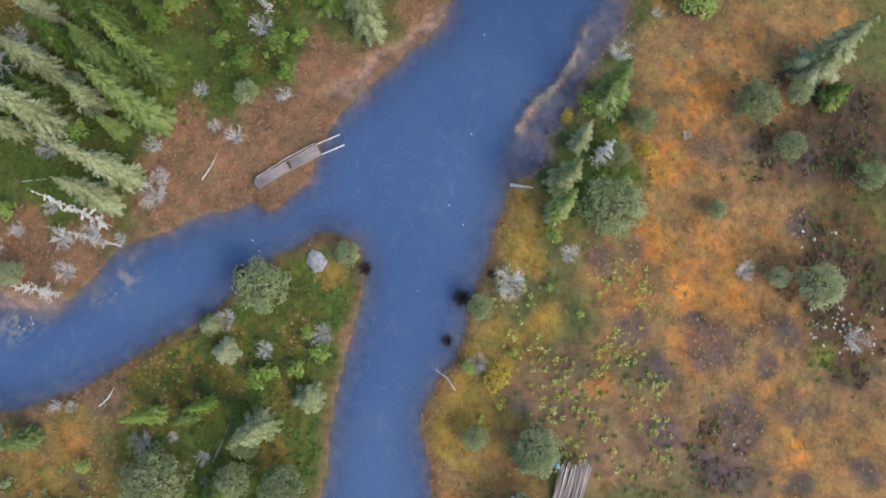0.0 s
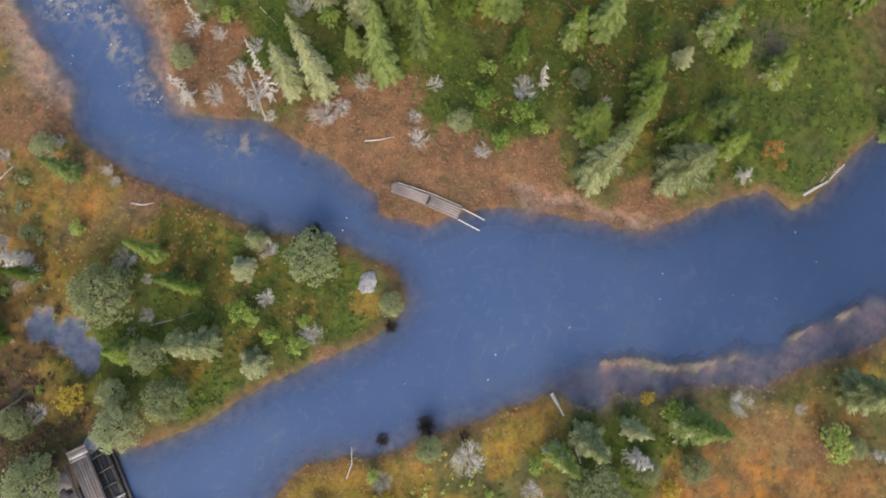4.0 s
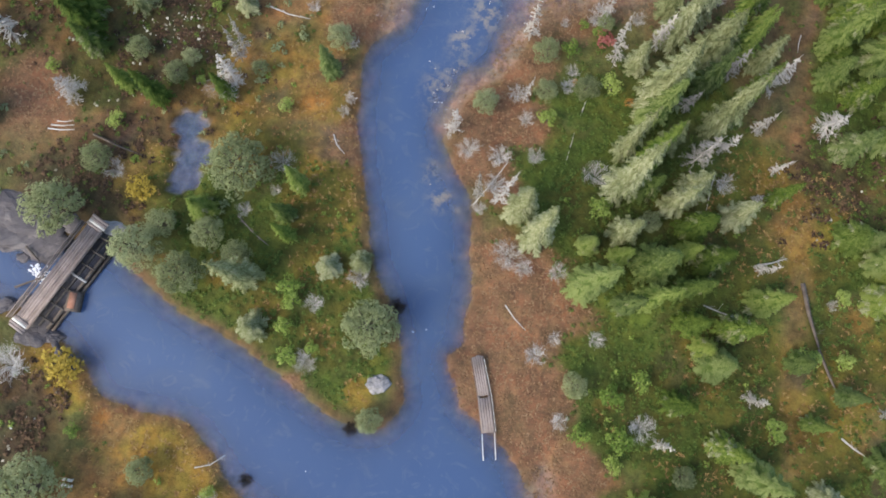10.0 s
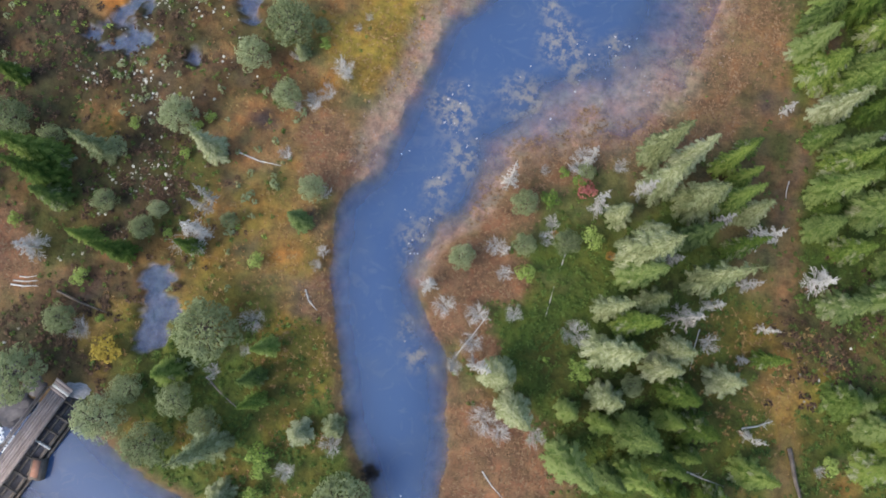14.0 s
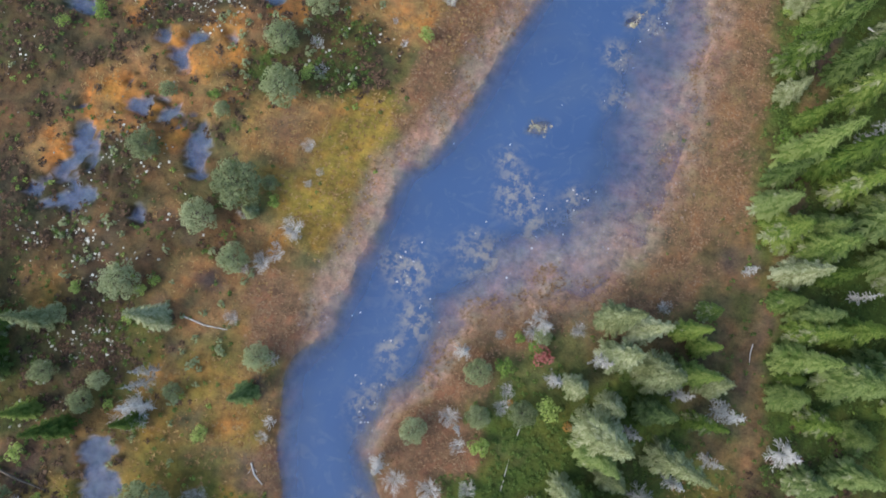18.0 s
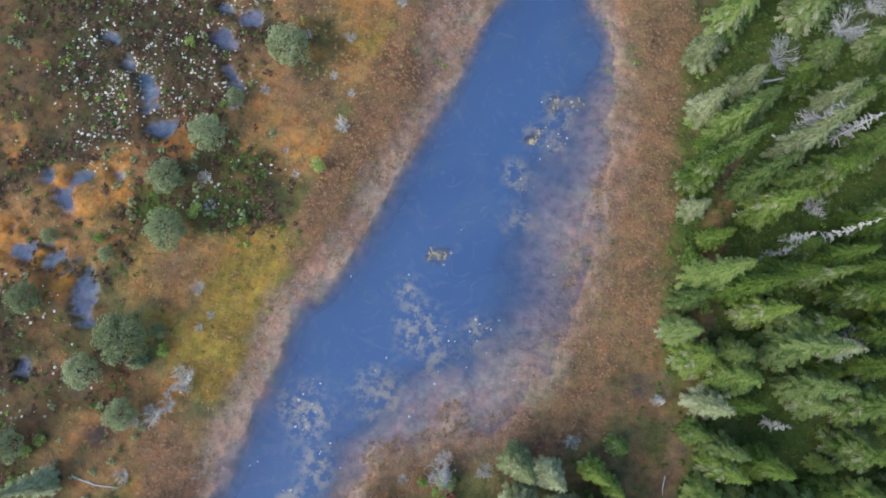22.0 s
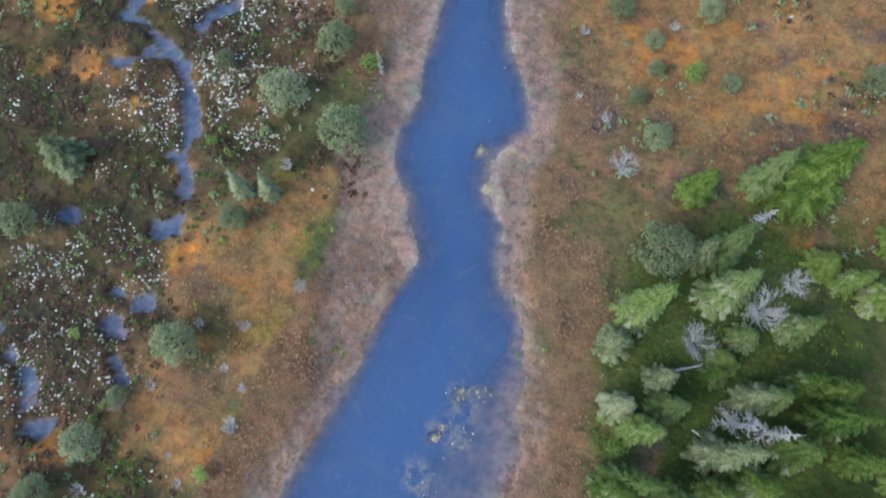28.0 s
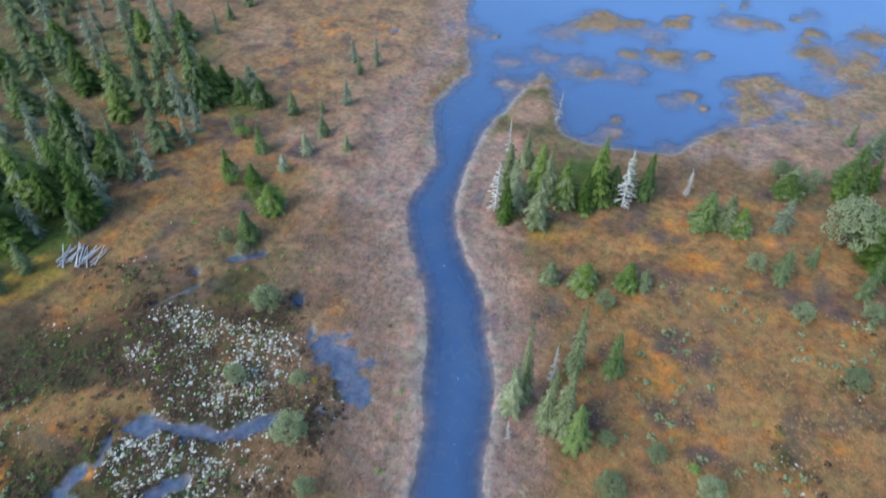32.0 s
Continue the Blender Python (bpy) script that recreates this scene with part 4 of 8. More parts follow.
patch(SHALLOW, 9.2, 219.4, 2.7)
patch(SHALLOW, 33.9, 230.9, 2.8)
patch(SHALLOW, 22.5, 224.2, 2.7)
patch(ISLET, -4.2, 215.1, 2.4)
patch(ISLET, 1.2, 215.3, 1.5)
patch(ISLET, 9.2, 219.4, 2.0)
patch(ISLET, 6.4, 206.4, 1.8)
patch(ISLET, 10.5, 204.6, 1.4)
patch(ISLET, 16.1, 208.1, 1.4)
patch(ISLET, 14.2, 193.0, 1.3)
patch(ISLET, 16.6, 190.2, 1.1)
patch(ISLET, 32.4, 220.4, 2.1)
patch(ISLET, 35.0, 214.5, 2.2)
patch(ISLET, 37.4, 209.0, 2.4)
patch(ISLET, 23.0, 188.3, 1.4)
patch(ISLET, 28.2, 201.7, 1.5)
patch(ISLET, 41.3, 195.6, 2.2)
patch(ISLET, 4.3, 177.5, 1.0)
patch(ISLET, -8.9, 189.5, 1.3)
patch(ISLET, 25.6, 225.3, 1.5)
patch(ISLET, 43.5, 217.5, 2.0)
patch(ISLET, 22.4, 232.2, 1.4)
patch(ISLET, 18.1, 230.7, 0.9)
patch(ISLET, 29.7, 192.3, 1.6)
patch(ISLET, 17.6, 180.7, 1.2)
patch(ISLET, 36.0, 190.4, 1.6)
patch(FLAME, -28.6, 60.1, 1.0)
patch(FLAME, -24.3, 59.5, 1.2)
patch(FLAME, -28.7, 51.5, 1.2)
patch(FLAME, -34.2, 48.0, 0.9)
patch(FLAME, -33.4, 45.6, 0.9)
patch(FLAME, -31.7, 53.0, 1.4)
patch(FLAME, -25.8, 61.2, 1.4)
patch(FLAME, -20.5, 66.7, 1.2)
patch(ORANGE, -28.5, 57.8, 3.0)
patch(ORANGE, -31.7, 53.0, 2.5)
patch(ORANGE, -33.9, 47.6, 1.7)
patch(ORANGE, -22.7, 56.2, 2.5)
patch(ORANGE, -33.6, 62.0, 1.3)
patch(ORANGE, -16.4, 42.1, 2.4)
patch(ORANGE, -22.1, 46.0, 1.2)
patch(OCHRE, -16.1, 56.2, 3.0)
patch(OCHRE, -10.6, 57.4, 3.0)
patch(OCHRE, -9.7, 52.9, 2.5)
patch(OCHRE, -6.0, 70.7, 1.5)
patch(ORANGE, -12.3, 71.0, 3.1)
patch(LICHEN, -29.1, 64.5, 2.1)
patch(LICHEN, -25.5, 66.6, 1.5)
patch(LICHEN, -30.9, 60.2, 1.0)
patch(LICHEN, -25.2, 41.5, 1.2)
patch(LICHEN, -27.2, 39.1, 1.2)
patch(LICHEN, -30.3, 48.0, 1.0)
patch(LICHEN, -30.4, 37.8, 1.0)
patch(MOSS, -13.7, 62.9, 2.5)
patch(MOSS, -13.8, 66.9, 2.0)
patch(BROWN, -15.0, 35.0, 2.4)
patch(BROWN, -13.7, 29.2, 2.3)
patch(HEATH, -30.9, 41.8, 2.4)
patch(HEATH, -24.4, 47.2, 2.0)
patch(HEATH, -25.2, 42.6, 2.4)
patch(HEATH, -36.0, 54.6, 2.5)
patch(HEATH, -27.4, 64.6, 3.1)
patch(MOSS, -20.4, 60.6, 1.8)
strip(SHALLOW, [(-6.2, 42), (-6.4, 48), (-6.2, 55), (-4.4, 60.5), (-3.0, 66), (-2.4, 71), (-1.4, 76), (-0.2, 81.5)], 3.2)
strip(SHALLOW, [(-1.0, 81), (-0.8, 86), (-1.4, 91), (-3.0, 95), (-4.9, 98.5)], 4.2)
strip(SHALLOW, [(-1.6, 84), (-2.6, 89), (-4.2, 94), (-6.2, 99)], 4.2)
strip(SHALLOW, [(-5.9, 101), (-5.9, 110), (-6.9, 117)], 3.2)
strip(SHALLOW, [(14.0, 84), (12.1, 89), (10.6, 93.5), (9.6, 97), (8.0, 101), (9.0, 106), (7.8, 111), (5.4, 114.5), (3.2, 120)], 3.0)
strip(SHALLOW, [(-8.6, 117), (-10.6, 122), (-13.1, 129), (-15.6, 136), (-19.6, 143), (-22.6, 150), (-23.6, 158), (-27.6, 170), (-29.6, 178), (-27.6, 190), (-29.6, 200), (-33.6, 215)], 8.0)
strip(SHALLOW, [(4.0, 121), (2.6, 128), (0.0, 135), (-2.6, 141), (-5.6, 145), (-9.6, 152), (-11.0, 160), (-10.8, 170)], 4.4)
strip(SHALLOW, [(14.5, -6.4), (18, -7.5), (21.5, -10.1), (24.5, -12.4), (30, -15.0), (34, -15.9), (40, -17.2)], 3.6)
strip(ISLET, [(18.0, -6.4), (21.5, -9.4), (24.0, -11.2), (28.4, -13.5), (31.5, -14.2), (35.3, -15.6), (41.6, -15.7)], 0.7)
strip(SHALLOW, [(21, 9.6), (24, 6.6), (26.5, 3.8), (29.5, 0.8)], 1.4)
strip(SHALLOW, [(4.6, 47), (4.2, 42), (2.4, 38.5), (1.6, 34)], 2.4)
strip(SEDGE, [(-12, 113), (-14, 121), (-18, 132), (-23, 143), (-27, 155), (-32, 170), (-36, 185), (-36, 205)], 13.0)
strip(SEDGE, [(6, 116), (4.4, 126), (2, 135), (-2, 144), (-6, 152), (-8, 162)], 4.5)
strip(SEDGE, [(16, 96), (17, 90), (18, 84), (19.5, 76), (20.5, 68), (20, 60)], 4.0)
strip(SEDGE, [(-5, 82), (-5, 76), (-6, 70), (-7, 64)], 3.0)
kept_brown = AMOUNT[BROWN].copy()
AMOUNT[BROWN] = 0
strip(BROWN, [(25.6, 84), (27.5, 70), (28.5, 60), (28.4, 53.5), (30.3, 48), (32, 43.6), (34, 38), (36, 32), (38, 24), (40, 18)], 2.4)
TRAIL = AMOUNT[BROWN].copy()
AMOUNT[BROWN] = np.maximum(kept_brown, TRAIL)
# patches of darker green ground among the spruces
for x, y, r in ((34, 52, 7), (36, 62, 9), (33, 70, 8), (40, 74, 10), (32, 80, 8), (38, 86, 10), (30, 92, 6), (36, 98, 8), (46, 64, 10), (48, 84, 10), (33, 58, 6), (22, 34, 6), (19, 38, 5), (28, 34, 6), (24, 42, 5), (30, 44, 5), (14.5, 34, 4), (17, 30, 3.5), (27, 19, 5), (33, 15, 5), (40, 14, 5), (36, 24, 4)):
    if x > 32 or not 36 < y < 48:
        patch(DARK_GREEN, x, y, r)
patch(MOSS, 48, 30, 16)
patch(OCHRE, 40, 24, 6)
patch(BROWN, 46, 20, 5)
patch(MOSS, 44, 8, 12)
patch(OCHRE, 34, 12, 5)
for x, y, r in ((46, 12, 2.5), (52, 22, 3), (44, 30, 2), (56, 10, 3), (50, 36, 3)):
    patch(OCHRE, x, y, r)
for x, y, r in ((42, 18, 3), (50, 16, 3.5), (54, 28, 4), (48, 6, 4), (38, 8, 3)):
    patch(BROWN, x, y, r)
patch(BROWN, 34, 150, 42)
patch(BROWN, -46, 150, 26)
patch(BROWN, -60, 190, 40)
patch(ORANGE, 22, 128, 15)
patch(ORANGE, 30, 150, 14)
patch(ORANGE, 14, 142, 9)
patch(ORANGE, 36, 118, 12)
patch(FLAME, -32.7, 46.2, 1.3)
patch(FLAME, -26.8, 52.0, 1.5)
patch(FLAME, -24.5, 51.4, 1.2)
patch(FLAME, -31.0, 52.6, 2.1)
patch(FLAME, -24.0, 60.8, 2.3)
patch(FLAME, -32.6, 61.3, 1.2)
patch(FLAME, -36.2, 62.8, 1.0)
patch(FLAME, -28.0, 60.0, 1.0)
patch(FLAME, -20.8, 68.5, 1.2)
patch(FLAME, -20.9, 66.2, 1.2)
patch(HEATH, -23.6, 48.8, 2.9)
patch(HEATH, -37.9, 54.0, 2.7)
patch(HEATH, -37.6, 62.2, 3.6)
patch(HEATH, -26.7, 66.6, 4.3)
patch(HEATH, -21.1, 60.0, 1.9)
patch(HEATH, -30.3, 63.4, 3.0)
patch(HEATH, -23.4, 70.4, 3.1)
patch(DARK, -13.6, 64.2, 3.0)
patch(DARK, -14.9, 61.4, 2.2)
patch(DARK, -15.8, 65.9, 2.0)
patch(DARK, -24.1, 48.6, 2.7)
patch(DARK, -12.2, 67.9, 1.0)
patch(OCHRE, -8.7, 54.9, 2.9)
patch(OCHRE, -10.1, 58.1, 2.7)
patch(OCHRE, -8.4, 51.8, 1.9)
patch(ORANGE, -11.4, 71.1, 3.0)
patch(ORANGE, -12.7, 44.9, 2.4)
patch(ORANGE, -16.7, 42.2, 1.4)
patch(LICHEN, -29.8, 63.6, 3.0)
patch(LICHEN, -27.2, 67.6, 3.1)
patch(LICHEN, -24.6, 40.0, 2.1)
patch(HEATH, -27.3, 41.0, 2.9)
patch(HEATH, -24.7, 32.9, 2.3)
patch(HEATH, -27.1, 69.6, 5.4)
patch(HEATH, -21.2, 74.5, 5.0)
patch(HEATH, -28.8, 79.0, 5.6)
patch(HEATH, -23.0, 84.6, 3.6)
patch(LICHEN, -26.9, 70.2, 3.9)
patch(LICHEN, -21.0, 74.0, 4.0)
patch(LICHEN, -27.6, 80.0, 3.5)
patch(DARK, -10.4, 79.6, 1.7)
patch(DARK, -11.5, 77.0, 1.5)
patch(ORANGE, -11.2, 73.8, 2.9)
patch(ORANGE, -15.3, 83.4, 2.5)
patch(ORANGE, -11.0, 85.0, 3.0)
patch(FLAME, -15.3, 69.6, 1.1)
patch(FLAME, -19.7, 66.4, 1.1)
patch(ORANGE, -15.9, 75.9, 1.5)
patch(OCHRE, -9.1, 89.7, 2.0)
patch(HEATH, -38.0, 99.6, 3.3)
patch(HEATH, -40.8, 100.0, 3.3)
patch(HEATH, -21.0, 102.3, 3.3)
patch(HEATH, -27.9, 96.0, 1.6)
patch(HEATH, -24.9, 79.3, 4.4)
patch(HEATH, -20.2, 75.9, 3.3)
patch(LICHEN, -26.7, 97.0, 1.9)
patch(LICHEN, -21.0, 104.9, 2.8)
patch(LICHEN, -23.2, 106.9, 2.2)
patch(LICHEN, -23.3, 73.8, 2.8)
patch(LICHEN, -14.3, 103.4, 2.2)
patch(DARK, -25.4, 91.4, 2.6)
patch(DARK, -29.1, 93.7, 2.1)
patch(DARK, -14.4, 98.3, 2.4)
patch(DARK, -22.2, 99.9, 2.2)
patch(DARK, -18.3, 96.9, 2.4)
patch(DARK, -10.2, 97.3, 1.8)
patch(DARK, -9.5, 109.0, 1.9)
patch(DARK, -12.6, 80.6, 1.7)
patch(FLAME, -28.1, 96.2, 1.0)
patch(FLAME, -34.3, 98.6, 1.5)
patch(FLAME, -31.9, 108.0, 0.8)
patch(FLAME, -20.5, 93.1, 0.6)
patch(FLAME, -40.4, 103.6, 2.0)
patch(ORANGE, -12.0, 86.0, 3.4)
patch(ORANGE, -12.5, 82.6, 2.4)
patch(HEATH, 28.0, 130.3, 2.8)
patch(LICHEN, 27.4, 128.7, 2.7)
patch(HEATH, 37.4, 121.0, 2.4)
patch(LICHEN, 36.6, 118.9, 1.3)
patch(BROWN, 13.0, 108.0, 2.1)
patch(BROWN, 11.3, 112.4, 1.9)
patch(BROWN, 14.4, 103.1, 1.8)
patch(FLAME, 18.1, 130.1, 1.3)
patch(HEATH, -30.0, 125.0, 4.3)
patch(HEATH, -22.2, 126.1, 3.1)
patch(HEATH, -15.4, 117.9, 2.2)
patch(HEATH, -47.7, 115.4, 3.6)
patch(HEATH, -34.4, 102.0, 3.5)
patch(HEATH, -21.8, 111.8, 3.7)
patch(HEATH, -41.8, 119.1, 3.1)
patch(LICHEN, -26.7, 119.7, 3.5)
patch(LICHEN, -30.6, 118.3, 2.9)
patch(LICHEN, -22.5, 118.2, 2.9)
patch(LICHEN, -19.1, 110.3, 3.1)
patch(LICHEN, -21.8, 107.0, 2.5)
patch(LICHEN, -35.9, 122.9, 3.1)
patch(DARK, -23.0, 127.5, 2.5)
patch(DARK, -17.9, 122.8, 2.1)
patch(DARK, -31.8, 131.6, 2.6)
patch(DARK, -45.5, 113.0, 2.3)
patch(DARK, -12.7, 113.7, 2.1)
patch(HEATH, 34.4, 142.1, 1.8)
patch(HEATH, 35.2, 136.5, 1.4)
patch(PEAT, 16.5, 140.6, 1.1)
patch(ORANGE, -33.5, 112.9, 2.8)
patch(ORANGE, -40.1, 109.2, 2.8)
patch(FLAME, 16.6, 134.3, 1.8)
patch(FLAME, 20.5, 128.6, 1.6)
patch(OLIVE, -5.2, 20.5, 3.3)
patch(OLIVE, -5.5, 13.3, 2.8)
patch(OLIVE, -3.8, 24.2, 2.4)
patch(OLIVE, -9.6, 26.4, 2.4)
patch(OLIVE, -0.6, 17.4, 2.4)
patch(OLIVE, -17.4, 18.3, 2.9)
patch(OLIVE, -29.3, 25.5, 3.4)
patch(OLIVE, -19.8, 28.5, 2.9)
patch(OLIVE, -28.2, 32.0, 3.5)
patch(OLIVE, -12.4, 27.9, 2.9)
patch(OLIVE, -20.2, 34.9, 3.0)
patch(DARK, -33.8, 33.0, 3.0)
patch(DARK, -32.8, 27.9, 3.0)
patch(BROWN, -31.8, 22.8, 1.7)
patch(HEATH, -22.8, 43.6, 3.0)
patch(BROWN, -25.4, 21.2, 2.4)
patch(ORANGE, -11.3, 38.2, 1.2)
patch(ORANGE, -11.7, 41.4, 1.8)
patch(ORANGE, -16.1, 40.1, 1.8)
patch(OLIVE, 27.3, 35.4, 3.3)
patch(OLIVE, 23.5, 35.9, 2.9)
patch(OLIVE, 27.5, 41.8, 2.4)
patch(OLIVE, 16.1, 32.7, 2.4)
patch(OLIVE, 19.2, 29.9, 2.4)
patch(OLIVE, 28.8, 24.6, 2.8)
patch(OLIVE, 39.1, 30.4, 2.8)
patch(OLIVE, 37.6, 34.8, 2.4)
patch(DARK, 36.4, 42.5, 2.2)
patch(OLIVE, -0.3, 12.1, 2.3)
patch(OLIVE, 29.4, 35.3, 2.4)
patch(SEDGE, 9.5, 30.9, 1.4)
patch(SEDGE, 8.6, 36.9, 1.9)
patch(SEDGE, 7.5, 47.4, 1.7)
patch(SEDGE, 10.8, 49.9, 2.0)
patch(OLIVE, 31.1, 25.8, 3.5)
patch(OLIVE, 35.8, 18.8, 3.9)
patch(OLIVE, 41.7, 18.9, 3.9)
patch(OLIVE, 45.3, 15.0, 3.9)
patch(OLIVE, 41.0, 8.3, 3.8)
patch(OLIVE, 36.1, 24.8, 3.0)
patch(OLIVE, 28.0, 19.6, 2.9)
patch(OLIVE, 43.7, 27.6, 4.0)
patch(OLIVE, 46.7, 34.5, 4.1)
patch(OLIVE, 2.7, 13.2, 2.4)
patch(OLIVE, -0.3, 15.1, 2.9)
patch(OLIVE, -4.4, 11.1, 1.9)
patch(BROWN, 33.5, 36.9, 1.8)
patch(BROWN, 41.5, 32.8, 1.8)
patch(BROWN, 29.4, 18.1, 1.7)
patch(FLAME, 14.4, -19.6, 1.9)
patch(FLAME, 8.5, -22.9, 1.9)
patch(FLAME, 4.1, -21.7, 2.1)
patch(FLAME, 21.4, -21.7, 2.2)
patch(FLAME, -1.6, -20.9, 1.9)
patch(FLAME, 0.1, -24.3, 1.9)
patch(OCHRE, 8.9, -6.6, 1.9)
patch(OCHRE, 6.4, -6.9, 1.5)
patch(OCHRE, 39.7, -20.3, 2.6)
patch(OCHRE, 34.5, -20.1, 2.0)
patch(PEAT, -0.1, -15.5, 1.4)
patch(PEAT, -1.4, -22.8, 1.4)
patch(PEAT, 9.2, -30.6, 1.4)
patch(HEATH, 15.8, -29.3, 2.9)
patch(HEATH, 5.4, -31.1, 2.8)
patch(HEATH, -26.5, 48.1, 2.0)
patch(DARK, -28.2, 48.3, 1.4)
patch(DARK, -22.1, 60.8, 1.6)
patch(DARK, -15.8, 64.9, 2.0)
patch(DARK, -18.6, 44.7, 1.4)
patch(HEATH, -37.5, 59.5, 2.4)
patch(HEATH, -26.4, 65.4, 2.6)
patch(DARK, -13.6, 62.4, 1.5)
patch(FLAME, -31.3, 53.5, 1.3)
patch(FLAME, -25.7, 58.9, 1.3)
patch(FLAME, -24.4, 62.2, 1.1)
patch(FLAME, -32.7, 47.6, 0.9)
patch(FLAME, -27.9, 52.1, 0.9)
patch(FLAME, -21.0, 66.9, 0.9)
patch(DARK, 27.5, 130.5, 1.6)
patch(DARK, 38.8, 121.8, 1.6)
patch(DARK, 38.4, 146.5, 1.5)
patch(BROWN, 9.5, 112.7, 1.6)
patch(PEAT, 14.4, 110.0, 1.4)
patch(LICHEN, -29.9, 118.3, 3.0)
patch(LICHEN, -23.2, 116.7, 2.5)
patch(LICHEN, -26.9, 108.7, 2.0)
patch(LICHEN, -26.2, 117.2, 2.6)
patch(LICHEN, -31.4, 120.1, 2.2)
patch(DARK, -34.9, 91.4, 2.6)
patch(DARK, -40.3, 99.8, 2.0)
patch(DARK, -21.2, 108.6, 1.8)
patch(WEED, 7.0, 57.4, 1.8)
patch(WEED, 9.8, 60.2, 1.6)
patch(WEED, 8.6, 74.2, 1.4)
patch(WEED, 11.0, 80.6, 1.2)
patch(HEATH, -38.0, 70.0, 8.0)
patch(HEATH, -38.0, 85.0, 8.0)
patch(HEATH, -38.0, 100.0, 8.0)
patch(HEATH, -30.0, 75.0, 8.0)
patch(HEATH, -30.0, 90.0, 8.0)
patch(HEATH, -29.0, 101.0, 7.0)
patch(HEATH, -25.0, 108.0, 6.0)
patch(HEATH, -38.0, 114.0, 8.0)
patch(HEATH, -22.0, 118.0, 5.0)
patch(HEATH, -45.0, 95.0, 8.0)
patch(HEATH, -45.0, 80.0, 8.0)
patch(HEATH, -21.0, 101.0, 4.0)
patch(HEATH, -27.0, 118.0, 6.0)
patch(HEATH, -45.0, 70.0, 8.0)
patch(HEATH, -24.0, 92.0, 4.0)
patch(HEATH, -23.0, 80.0, 4.0)
patch(HEATH, -46.0, 110.0, 8.0)
patch(HEATH, -30.0, 64.0, 5.0)
patch(DARK, -34.0, 108.0, 5.0)
patch(DARK, -40.0, 104.0, 5.0)
patch(DARK, -42.0, 92.0, 6.0)
patch(DARK, -34.0, 84.0, 6.0)
patch(DARK, -36.0, 96.0, 5.0)
patch(DARK, -28.0, 84.0, 5.0)
patch(DARK, -44.0, 116.0, 5.0)
patch(LICHEN, -26.0, 112.0, 5.0)
patch(LICHEN, -22.0, 112.0, 4.0)
patch(LICHEN, -26.0, 97.0, 4.0)
patch(LICHEN, -30.0, 121.0, 5.0)
patch(LICHEN, -24.0, 124.0, 4.0)
pool([(-18.6, 25.1), (-17.2, 23.1), (-17.0, 20.4)], 2.0)
pool([(-29.4, 53.1), (-27.6, 53.3)], 1.1)
pool([(-27.5, 53.3), (-25.2, 53.6), (-23.2, 52.8), (-21.4, 50.6)], 1.5)
pool([(-33.6, 51.0), (-32.8, 51.6)], 0.5)
pool([(-33.4, 43.2), (-32.3, 45.3), (-31.8, 47.4), (-31.4, 49.7)], 1.4)
pool([(-31.9, 46.6), (-30.0, 44.0), (-29.8, 42.6)], 0.7)
pool([(-30.7, 48.7), (-29.8, 46.3), (-29.3, 44.3)], 0.9)
pool([(-32.5, 41.9), (-30.7, 43.3)], 0.6)
pool([(-30.3, 54.9), (-29.5, 55.0)], 0.8)
pool([(-27.5, 58.9), (-26.8, 58.3)], 1.0)
pool([(-27.2, 60.4), (-26.5, 61.3)], 0.6)
pool([(-23.9, 62.3), (-23.6, 62.2)], 0.5)
pool([(-24.2, 44.4), (-23.8, 44.0)], 0.7)
pool([(-21.6, 67.6), (-21.0, 68.2)], 0.6)
pool([(-29.6, 60.3), (-29.6, 59.7)], 0.5)
pool([(-38.2, 59.9), (-37.3, 59.8)], 1.1)
pool([(-23.6, 69.2), (-23.3, 69.0)], 0.5)
pool([(-20.1, 86.1), (-19.0, 86.1)], 1.3)
pool([(-19.1, 79.4), (-18.4, 80.0)], 0.9)
pool([(-20.5, 77.6), (-19.8, 77.5)], 0.7)
pool([(-30.1, 73.8), (-29.5, 73.5)], 0.6)
pool([(-27.5, 72.2), (-26.9, 71.8)], 0.6)
pool([(-24.9, 70.5), (-23.9, 68.6)], 0.6)
pool([(-21.8, 67.5), (-22.4, 67.2)], 0.8)
pool([(-18.6, 74.4), (-17.2, 73.3)], 0.7)
pool([(-29.3, 84.7), (-28.5, 84.5)], 0.5)
pool([(-25.8, 102.3), (-24.6, 100.5), (-22.6, 97.9), (-21.9, 95.7), (-21.7, 93.6), (-19.6, 90.0)], 0.9)
pool([(-33.8, 105.0), (-31.8, 105.3), (-29.6, 104.0), (-27.4, 102.8), (-26.0, 102.3)], 0.7)
pool([(-32.1, 100.1), (-30.3, 101.4), (-28.1, 102.5)], 0.6)
pool([(-26.2, 106.6), (-25.0, 109.2), (-24.0, 109.9)], 0.9)
pool([(-22.6, 93.3), (-21.4, 93.6)], 1.0)
pool([(-19.5, 86.0), (-19.3, 87.0)], 1.2)
pool([(-19.1, 79.8), (-18.3, 79.8)], 1.0)
pool([(-21.4, 79.9), (-21.0, 79.9)], 0.7)
pool([(-20.7, 77.1), (-19.2, 76.7)], 0.7)
pool([(-28.9, 85.0), (-28.1, 84.7)], 0.8)
pool([(-25.5, 71.1), (-24.2, 70.1)], 0.8)
pool([(-18.4, 128.2), (-16.0, 127.1), (-13.4, 124.2)], 2.7)
pool([(-24.5, 132.4), (-23.7, 131.6)], 1.3)
